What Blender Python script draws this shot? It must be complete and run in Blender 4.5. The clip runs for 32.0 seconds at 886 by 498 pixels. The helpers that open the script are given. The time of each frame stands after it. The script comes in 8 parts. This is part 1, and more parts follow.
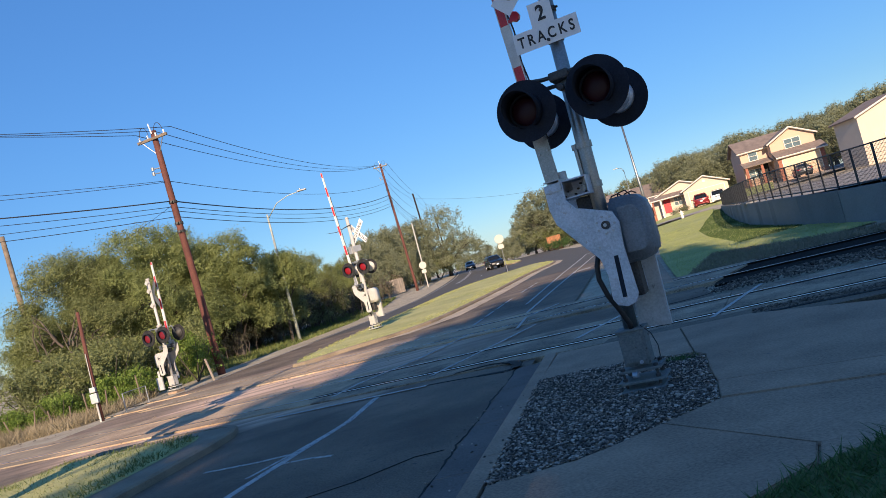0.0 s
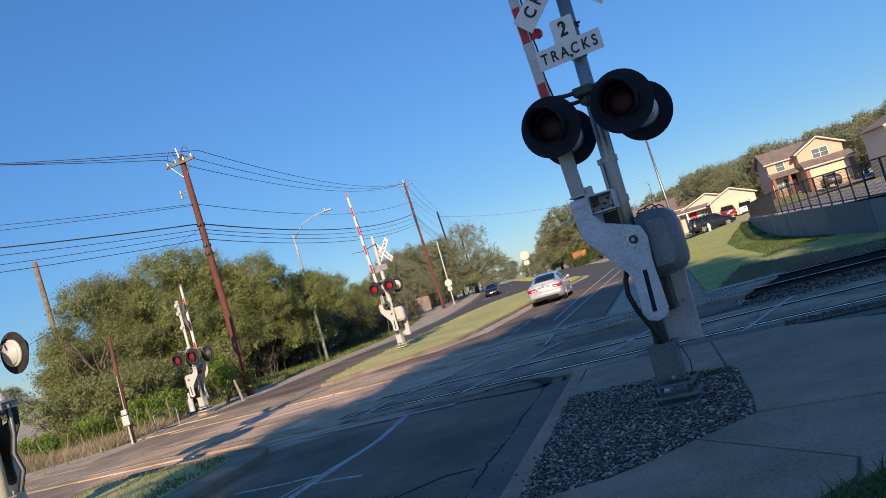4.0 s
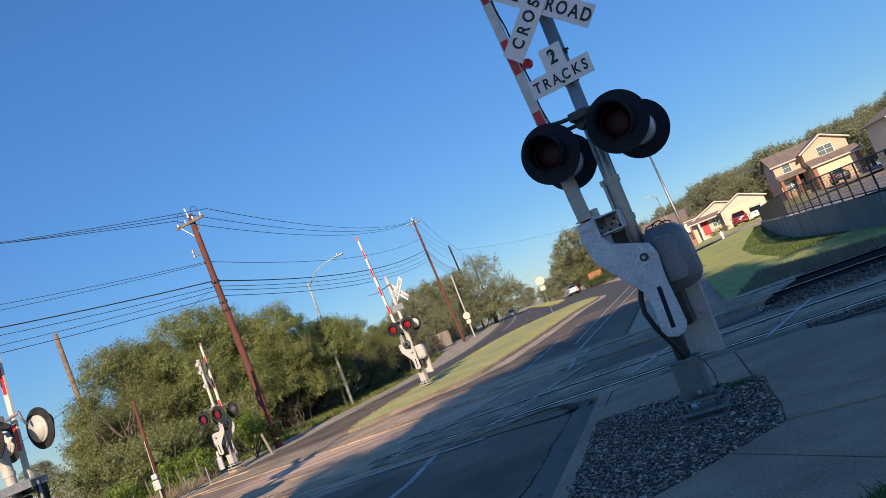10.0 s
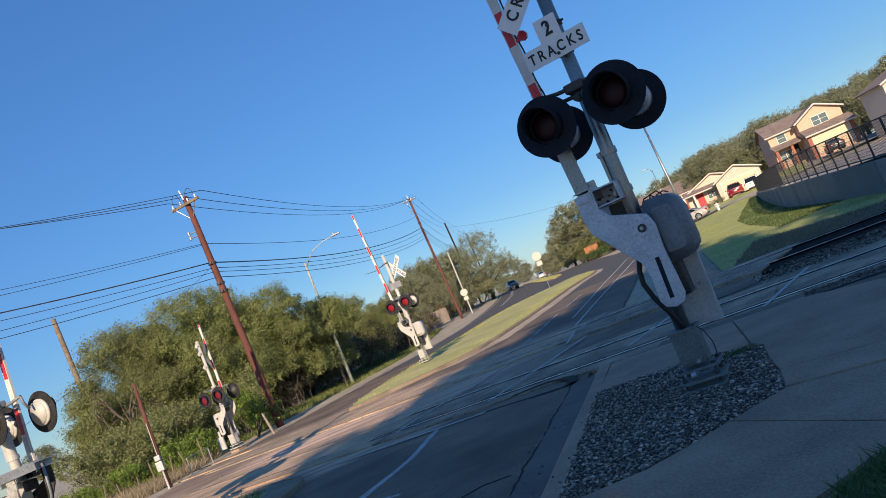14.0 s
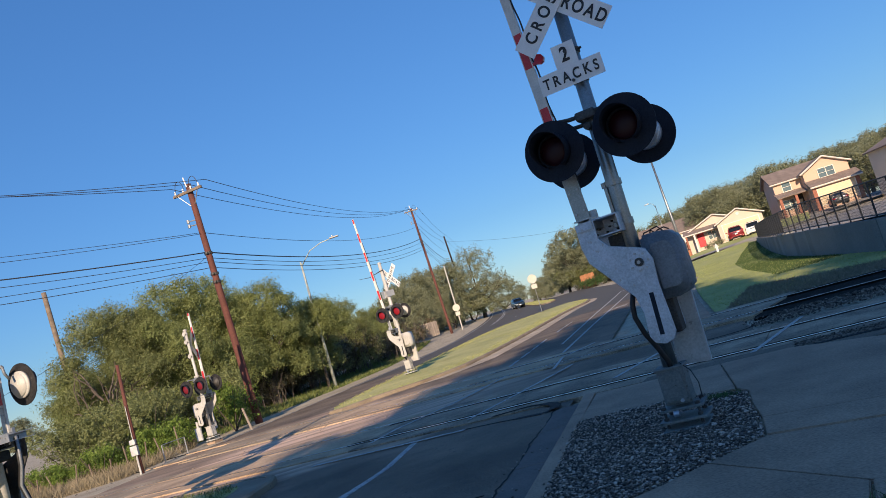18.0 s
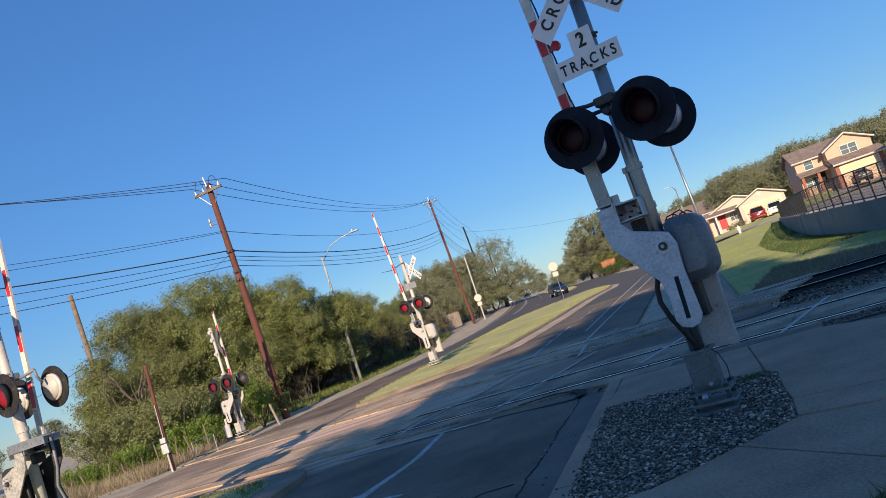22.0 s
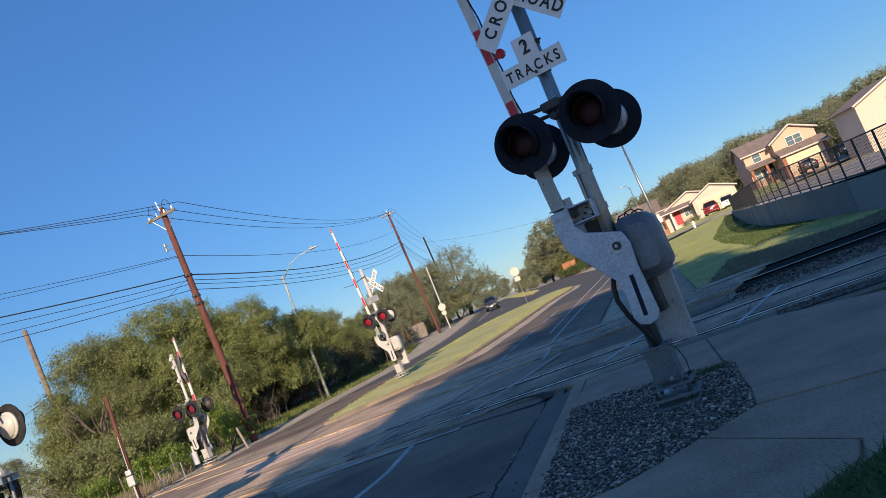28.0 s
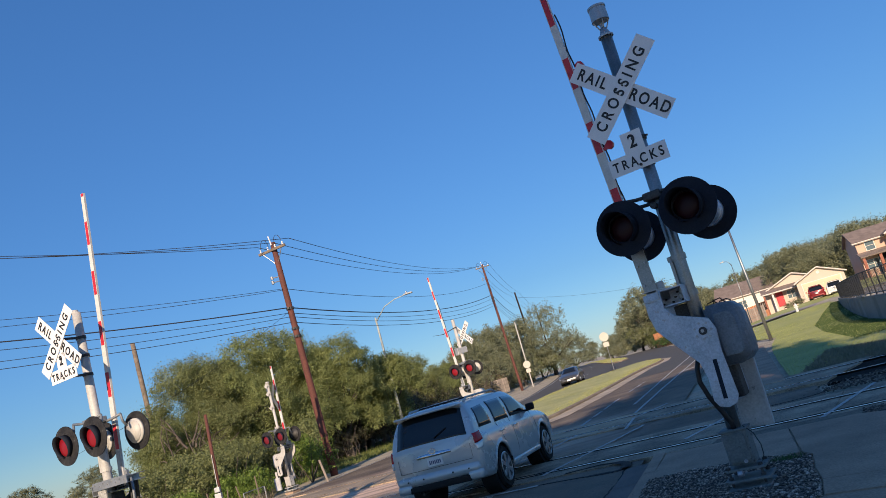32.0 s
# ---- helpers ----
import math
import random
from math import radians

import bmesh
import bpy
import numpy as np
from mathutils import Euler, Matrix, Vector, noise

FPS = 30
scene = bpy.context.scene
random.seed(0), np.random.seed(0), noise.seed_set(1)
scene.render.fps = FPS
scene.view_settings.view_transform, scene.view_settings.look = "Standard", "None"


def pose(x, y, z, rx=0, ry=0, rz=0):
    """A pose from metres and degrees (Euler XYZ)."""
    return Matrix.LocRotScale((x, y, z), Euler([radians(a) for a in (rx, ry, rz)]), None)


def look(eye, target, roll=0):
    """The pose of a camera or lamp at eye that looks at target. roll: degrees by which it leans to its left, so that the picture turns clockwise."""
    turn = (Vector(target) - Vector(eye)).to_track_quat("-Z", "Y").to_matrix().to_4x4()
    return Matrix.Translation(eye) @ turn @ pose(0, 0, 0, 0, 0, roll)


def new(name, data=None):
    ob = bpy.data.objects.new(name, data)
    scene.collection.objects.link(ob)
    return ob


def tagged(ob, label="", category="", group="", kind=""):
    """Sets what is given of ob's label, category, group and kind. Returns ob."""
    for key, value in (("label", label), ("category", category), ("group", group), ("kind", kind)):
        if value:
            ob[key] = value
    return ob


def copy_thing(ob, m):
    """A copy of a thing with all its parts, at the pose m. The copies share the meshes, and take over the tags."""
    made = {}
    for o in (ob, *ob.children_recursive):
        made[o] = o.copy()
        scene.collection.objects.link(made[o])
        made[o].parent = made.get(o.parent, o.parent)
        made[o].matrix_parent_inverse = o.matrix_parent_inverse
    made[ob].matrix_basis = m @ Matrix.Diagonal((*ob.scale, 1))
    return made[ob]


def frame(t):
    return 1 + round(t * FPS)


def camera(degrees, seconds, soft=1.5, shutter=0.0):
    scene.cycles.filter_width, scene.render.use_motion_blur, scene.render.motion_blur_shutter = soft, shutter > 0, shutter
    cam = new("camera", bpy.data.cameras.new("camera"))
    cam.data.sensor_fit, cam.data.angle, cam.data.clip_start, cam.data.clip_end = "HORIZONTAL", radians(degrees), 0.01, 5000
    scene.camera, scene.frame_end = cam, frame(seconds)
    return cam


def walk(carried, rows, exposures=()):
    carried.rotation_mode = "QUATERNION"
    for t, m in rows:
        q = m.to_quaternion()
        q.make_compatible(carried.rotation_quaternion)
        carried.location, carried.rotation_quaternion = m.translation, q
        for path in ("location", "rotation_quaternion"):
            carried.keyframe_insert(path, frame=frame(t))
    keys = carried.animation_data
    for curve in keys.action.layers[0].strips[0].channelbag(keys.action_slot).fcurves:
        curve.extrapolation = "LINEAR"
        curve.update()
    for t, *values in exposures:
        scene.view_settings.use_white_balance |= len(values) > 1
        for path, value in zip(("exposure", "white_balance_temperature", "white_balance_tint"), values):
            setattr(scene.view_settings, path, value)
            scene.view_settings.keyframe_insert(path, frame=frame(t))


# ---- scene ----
cam = camera(59.0, 32.0, soft=0.85)
# seconds, place, then pitch, lean and turn in degrees
PATH = [
    (0, 0.006, 0.008, 1.590, 1.56, -15.15, -1.49),
    (0.5, -0.004, 0.003, 1.596, 2.34, -15.01, -1.52),
    (1, -0.009, 0.005, 1.599, 3.10, -15.35, -1.10),
    (1.5, -0.008, 0.000, 1.605, 3.43, -16.10, -0.96),
    (2, -0.009, 0.006, 1.600, 3.51, -16.30, -0.87),
    (2.5, -0.013, -0.000, 1.600, 3.49, -16.13, -0.56),
    (3, -0.010, 0.011, 1.597, 3.37, -16.11, -0.28),
    (3.5, -0.010, 0.004, 1.596, 3.22, -16.09, -0.18),
    (5.5, -0.017, 0.011, 1.601, 3.65, -16.51, 0.39),
    (6, -0.013, 0.012, 1.603, 3.65, -16.58, 0.43),
    (6.5, -0.015, 0.009, 1.601, 3.59, -16.43, 0.63),
    (7, -0.024, 0.013, 1.596, 3.29, -15.91, 0.93),
    (7.5, -0.032, 0.011, 1.590, 2.91, -15.28, 1.09),
    (8, -0.024, 0.006, 1.600, 2.94, -16.33, 0.96),
    (8.5, -0.009, -0.021, 1.593, 3.08, -18.61, 0.32),
    (9, 0.021, -0.025, 1.611, 3.50, -20.10, 0.60),
    (9.5, 0.025, -0.015, 1.612, 4.91, -20.77, 1.21),
    (10, 0.027, -0.009, 1.610, 5.95, -21.62, 0.08),
    (10.5, 0.026, -0.007, 1.606, 5.60, -22.82, -0.87),
    (11, 0.023, -0.010, 1.604, 5.27, -23.32, -1.01),
    (11.5, 0.017, -0.013, 1.604, 4.94, -23.29, -0.96),
    (12, 0.016, -0.002, 1.600, 4.44, -23.17, -0.75),
    (12.5, 0.006, -0.011, 1.601, 4.30, -22.96, -0.31),
    (13, -0.003, -0.004, 1.602, 4.44, -22.68, 0.03),
    (13.5, -0.002, -0.004, 1.600, 4.55, -22.72, 0.34),
    (14, 0.002, -0.001, 1.596, 4.32, -22.75, 0.44),
    (14.5, -0.005, -0.002, 1.595, 4.25, -21.38, 1.12),
    (16.5, -0.005, -0.011, 1.599, 6.92, -13.73, 1.50),
    (17, 0.006, -0.007, 1.602, 5.96, -15.68, 0.15),
    (17.5, 0.011, -0.004, 1.600, 5.48, -16.71, -0.26),
    (18, 0.008, -0.002, 1.597, 5.18, -16.97, -0.07),
    (18.5, -0.002, -0.016, 1.601, 5.07, -17.36, 0.42),
    (19, -0.004, -0.014, 1.601, 5.08, -17.40, 0.90),
    (19.5, -0.006, -0.016, 1.598, 5.09, -17.13, 1.31),
    (20, -0.015, -0.010, 1.597, 4.98, -17.34, 1.83),
    (20.5, -0.024, -0.018, 1.596, 4.86, -17.64, 2.12),
    (21, -0.028, -0.014, 1.594, 4.77, -18.01, 2.33),
    (21.5, -0.020, -0.017, 1.602, 4.83, -18.62, 2.02),
    (22, -0.016, -0.009, 1.605, 4.99, -18.71, 1.51),
    (22.5, -0.018, -0.007, 1.604, 5.40, -18.42, 1.00),
    (23, -0.003, -0.003, 1.603, 5.66, -19.22, 0.54),
    (23.5, 0.020, 0.002, 1.603, 4.96, -21.70, 0.67),
    (24, 0.027, 0.029, 1.590, 4.20, -23.56, 0.43),
    (24.5, 0.019, 0.010, 1.594, 4.55, -24.16, -0.63),
    (25, 0.026, 0.009, 1.595, 4.80, -24.00, -1.18),
    (25.5, 0.026, 0.003, 1.599, 4.84, -24.21, -1.04),
    (27.5, 0.027, -0.024, 1.599, 5.03, -23.45, -1.19),
    (28, 0.027, -0.019, 1.595, 4.70, -22.26, -1.41),
    (28.5, 0.041, -0.029, 1.634, 4.22, -20.46, -2.33),
    (29, 0.093, -0.113, 1.629, 5.32, -20.75, -3.00),
    (29.5, 0.121, -0.167, 1.630, 6.46, -22.24, -2.01),
    (30, 0.071, -0.260, 1.640, 7.92, -22.17, -1.28),
    (30.5, -0.044, -0.433, 1.625, 9.36, -21.70, -2.47),
    (31, -0.037, -0.670, 1.625, 9.46, -21.08, -0.88),
    (31.5, 0.051, -0.825, 1.636, 9.00, -20.23, 2.14),
    (32, -0.044, -0.892, 1.663, 10.47, -15.96, 3.74),
]


def held(x, y, z, pitch, lean, turn):
    """A hand-held camera: pitch up, lean to its left, turn to its left."""
    return pose(x, y, z, 0, 0, turn) @ pose(0, 0, 0, 90 + pitch, 0, 0) @ pose(0, 0, 0, 0, 0, lean)


walk(cam, [(t, held(*p)) for t, *p in PATH], exposures=[(0, 0.69, 5950, 10), (1, 0.57, 5950, 10), (2, 0.54, 5950, 10), (8, 0.50, 5950, 10), (27.5, 0.50, 5900, 10), (30.5, 0.47, 5850, 10), (32, 0.40, 5850, 10)])

# ---- daylight: a clear late afternoon, the sun low behind the viewer ----
SUN_EL, SUN_HEAD = 21.0, 5.5        # the sun's height; the heading of the shadows
world = bpy.data.worlds.new("sky")
scene.world = world
world.use_nodes = True
wt = world.node_tree
sky = wt.nodes.new("ShaderNodeTexSky")
sky.sky_type = "NISHITA"
sky.sun_disc = False
sky.sun_elevation = radians(SUN_EL)
sky.sun_rotation = radians(180 + SUN_HEAD)
sky.air_density, sky.dust_density, sky.ozone_density = 1.0, 0.1, 6.0
tint = wt.nodes.new("ShaderNodeHueSaturation")
tint.inputs["Saturation"].default_value = 1.05
wt.links.new(sky.outputs[0], tint.inputs["Color"])
# haze evens out the step from the deep upper sky to the bright horizon
level = wt.nodes.new("ShaderNodeRGBToBW")
wt.links.new(tint.outputs[0], level.inputs[0])
even = wt.nodes.new("ShaderNodeMath")
even.operation = "POWER"
even.inputs[1].default_value = -0.36
wt.links.new(level.outputs[0], even.inputs[0])
least = wt.nodes.new("ShaderNodeMath")
least.operation = "MAXIMUM"
least.inputs[1].default_value = 0.55
wt.links.new(even.outputs[0], least.inputs[0])
flat = wt.nodes.new("ShaderNodeVectorMath")
flat.operation = "SCALE"
wt.links.new(tint.outputs[0], flat.inputs[0])
wt.links.new(least.outputs[0], flat.inputs["Scale"])
wt.links.new(flat.outputs[0], wt.nodes["Background"].inputs[0])
wt.nodes["Background"].inputs[1].default_value = 0.118
sun_data = bpy.data.lights.new("sun", "SUN")
sun_data.energy, sun_data.angle, sun_data.color = 5.0, radians(0.55), (1.0, 0.73, 0.47)
sun = new("sun", sun_data)
_h, _e = radians(SUN_HEAD), radians(SUN_EL)
TO_SUN = Vector((-math.sin(_h) * math.cos(_e), -math.cos(_h) * math.cos(_e), math.sin(_e)))
sun.matrix_basis = look(TO_SUN * 60, (0, 0, 0))


# ---- plan: u runs up the road, v to its right; a runs along the rails, b across them ----
RU, RV = Vector((0.2588, 0.9659)), Vector((0.9659, -0.2588))
TA, TB = Vector((0.9003, -0.4352)), Vector((0.4352, 0.9003))


def uv(u, v):
    return RU * u + RV * v


def ab(a, b):
    return TA * a + TB * b


def ramp(x, lo, hi):
    t = min(1.0, max(0.0, (x - lo) / (hi - lo)))
    return t * t * (3 - 2 * t)


def gz(x, y):
    """Height of the open ground."""
    u, v = RU.x * x + RU.y * y, RV.x * x + RV.y * y
    k = max(0.0, min(u, 165.0) - 42.0)
    road = 0.00011 * min(k, 50.0) ** 2 + 0.0055 * min(35.0, max(0.0, k - 50.0)) - 0.015 * max(0.0, min(u, 230.0) - 127.0)
    yard = 1.35 * (max(0.0, min(u, 112.0) - 44.0) / 56.0) ** 1.35
    t = ramp(v, -1.0, 9.0)
    bank = 0.5 * ramp(-v, 18.0, 30.0) * ramp(u, 8, 30)
    return -0.15 + road * (1 - t) + yard * t + bank


# ---- materials ----
def material(name, c1, c2, rough=0.8, metal=0.0, scale=4.0, fine=60.0, bump=0.15, speck=None, spots=0.25, vary=0.0, far=0.02):
    """Two colours mixed by a broad and a fine noise, with relief; speck: a third colour in small spots; vary: change from thing to thing."""
    m = bpy.data.materials.new(name)
    m.use_nodes = True
    nt = m.node_tree
    bs = nt.nodes["Principled BSDF"]
    tc = nt.nodes.new("ShaderNodeTexCoord")
    n1, n2 = nt.nodes.new("ShaderNodeTexNoise"), nt.nodes.new("ShaderNodeTexNoise")
    for nd, s in ((n1, scale), (n2, fine)):
        nd.inputs["Scale"].default_value = s
        nd.inputs["Detail"].default_value = 6
        nd.inputs["Roughness"].default_value = 0.6
        nt.links.new(tc.outputs["Object"], nd.inputs["Vector"])
    add = nt.nodes.new("ShaderNodeMath")
    add.operation = "MULTIPLY_ADD"
    add.inputs[1].default_value = 0.5
    nt.links.new(n2.outputs["Fac"], add.inputs[0])
    half = nt.nodes.new("ShaderNodeMath")
    half.operation = "MULTIPLY"
    half.inputs[1].default_value = 0.5
    nt.links.new(n1.outputs["Fac"], half.inputs[0])
    nt.links.new(half.outputs[0], add.inputs[2])
    cr = nt.nodes.new("ShaderNodeValToRGB")
    cr.color_ramp.elements[0].position, cr.color_ramp.elements[1].position = 0.40, 0.60
    cr.color_ramp.elements[0].color, cr.color_ramp.elements[1].color = (*c1, 1), (*c2, 1)
    nt.links.new(add.outputs[0], cr.inputs[0])
    col = cr.outputs[0]
    if speck:
        v = nt.nodes.new("ShaderNodeTexNoise")
        v.inputs["Scale"].default_value = fine * 0.35
        v.inputs["Detail"].default_value = 3
        nt.links.new(tc.outputs["Object"], v.inputs["Vector"])
        r2 = nt.nodes.new("ShaderNodeValToRGB")
        r2.color_ramp.elements[0].position, r2.color_ramp.elements[1].position = 0.5 + 0.3 * (1 - spots) - 0.06, 0.5 + 0.3 * (1 - spots)
        nt.links.new(v.outputs["Fac"], r2.inputs[0])
        mx = nt.nodes.new("ShaderNodeMix")
        mx.data_type = "RGBA"
        nt.links.new(r2.outputs[0], mx.inputs[0])
        nt.links.new(col, mx.inputs[6])
        mx.inputs[7].default_value = (*speck, 1)
        col = mx.outputs[2]
    if vary:
        oi = nt.nodes.new("ShaderNodeObjectInfo")
        hs = nt.nodes.new("ShaderNodeHueSaturation")
        mr = nt.nodes.new("ShaderNodeMapRange")
        mr.inputs[3].default_value, mr.inputs[4].default_value = 1 - vary, 1 + vary
        nt.links.new(oi.outputs["Random"], mr.inputs[0])
        nt.links.new(mr.outputs[0], hs.inputs["Value"])
        nt.links.new(col, hs.inputs["Color"])
        col = hs.outputs[0]
    nt.links.new(col, bs.inputs["Base Color"])
    rr = nt.nodes.new("ShaderNodeMapRange")
    rr.inputs[3].default_value, rr.inputs[4].default_value = max(0.03, rough - 0.12), min(1.0, rough + 0.1)
    nt.links.new(n1.outputs["Fac"], rr.inputs[0])
    nt.links.new(rr.outputs[0], bs.inputs["Roughness"])
    bs.inputs["Metallic"].default_value = metal
    if bump:
        bp = nt.nodes.new("ShaderNodeBump")
        bp.inputs["Strength"].default_value = bump
        bp.inputs["Distance"].default_value = far
        nt.links.new(n2.outputs["Fac"], bp.inputs["Height"])
        nt.links.new(bp.outputs[0], bs.inputs["Normal"])
    return m


def leafy(name, c1, c2, trans=0.25):
    """Leaves, each with a tint of its own, that let some light through."""
    m = bpy.data.materials.new(name)
    m.use_nodes = True
    nt = m.node_tree
    bs = nt.nodes["Principled BSDF"]
    ge = nt.nodes.new("ShaderNodeNewGeometry")
    cr = nt.nodes.new("ShaderNodeValToRGB")
    cr.color_ramp.elements[0].color, cr.color_ramp.elements[1].color = (*c1, 1), (*c2, 1)
    nt.links.new(ge.outputs["Random Per Island"], cr.inputs[0])
    tc = nt.nodes.new("ShaderNodeTexCoord")
    no = nt.nodes.new("ShaderNodeTexNoise")
    no.inputs["Scale"].default_value = 0.8
    nt.links.new(tc.outputs["Object"], no.inputs["Vector"])
    hs = nt.nodes.new("ShaderNodeHueSaturation")
    mr = nt.nodes.new("ShaderNodeMapRange")
    mr.inputs[3].default_value, mr.inputs[4].default_value = 0.65, 1.35
    nt.links.new(no.outputs["Fac"], mr.inputs[0])
    nt.links.new(mr.outputs[0], hs.inputs["Value"])
    nt.links.new(cr.outputs[0], hs.inputs["Color"])
    nt.links.new(hs.outputs[0], bs.inputs["Base Color"])
    bs.inputs["Roughness"].default_value = 0.65
    tr = nt.nodes.new("ShaderNodeBsdfTranslucent")
    nt.links.new(hs.outputs[0], tr.inputs["Color"])
    mx = nt.nodes.new("ShaderNodeMixShader")
    mx.inputs[0].default_value = trans
    nt.links.new(bs.outputs[0], mx.inputs[1])
    nt.links.new(tr.outputs[0], mx.inputs[2])
    nt.links.new(mx.outputs[0], nt.nodes["Material Output"].inputs["Surface"])
    return m


def plain(name, c, rough=0.5, metal=0.0, coat=0.0, trans=0.0):
    m = bpy.data.materials.new(name)
    m.use_nodes = True
    bs = m.node_tree.nodes["Principled BSDF"]
    bs.inputs["Base Color"].default_value = (*c, 1)
    bs.inputs["Roughness"].default_value = rough
    bs.inputs["Metallic"].default_value = metal
    bs.inputs["Coat Weight"].default_value = coat
    bs.inputs["Transmission Weight"].default_value = trans
    return m


def stones(name, c1, c2, c3):
    """Loose stones, each with a grey or tan of its own."""
    m = material(name, c1, c2, 0.88, 0, 30, 120, 0.25)
    nt = m.node_tree
    ge = nt.nodes.new("ShaderNodeNewGeometry")
    cr = nt.nodes.new("ShaderNodeValToRGB")
    cr.color_ramp.elements[0].color, cr.color_ramp.elements[1].color = (*c1, 1), (*c3, 1)
    cr.color_ramp.elements.new(0.55).color = (*c2, 1)
    nt.links.new(ge.outputs["Random Per Island"], cr.inputs[0])
    nt.links.new(cr.outputs[0], nt.nodes["Principled BSDF"].inputs["Base Color"])
    return m


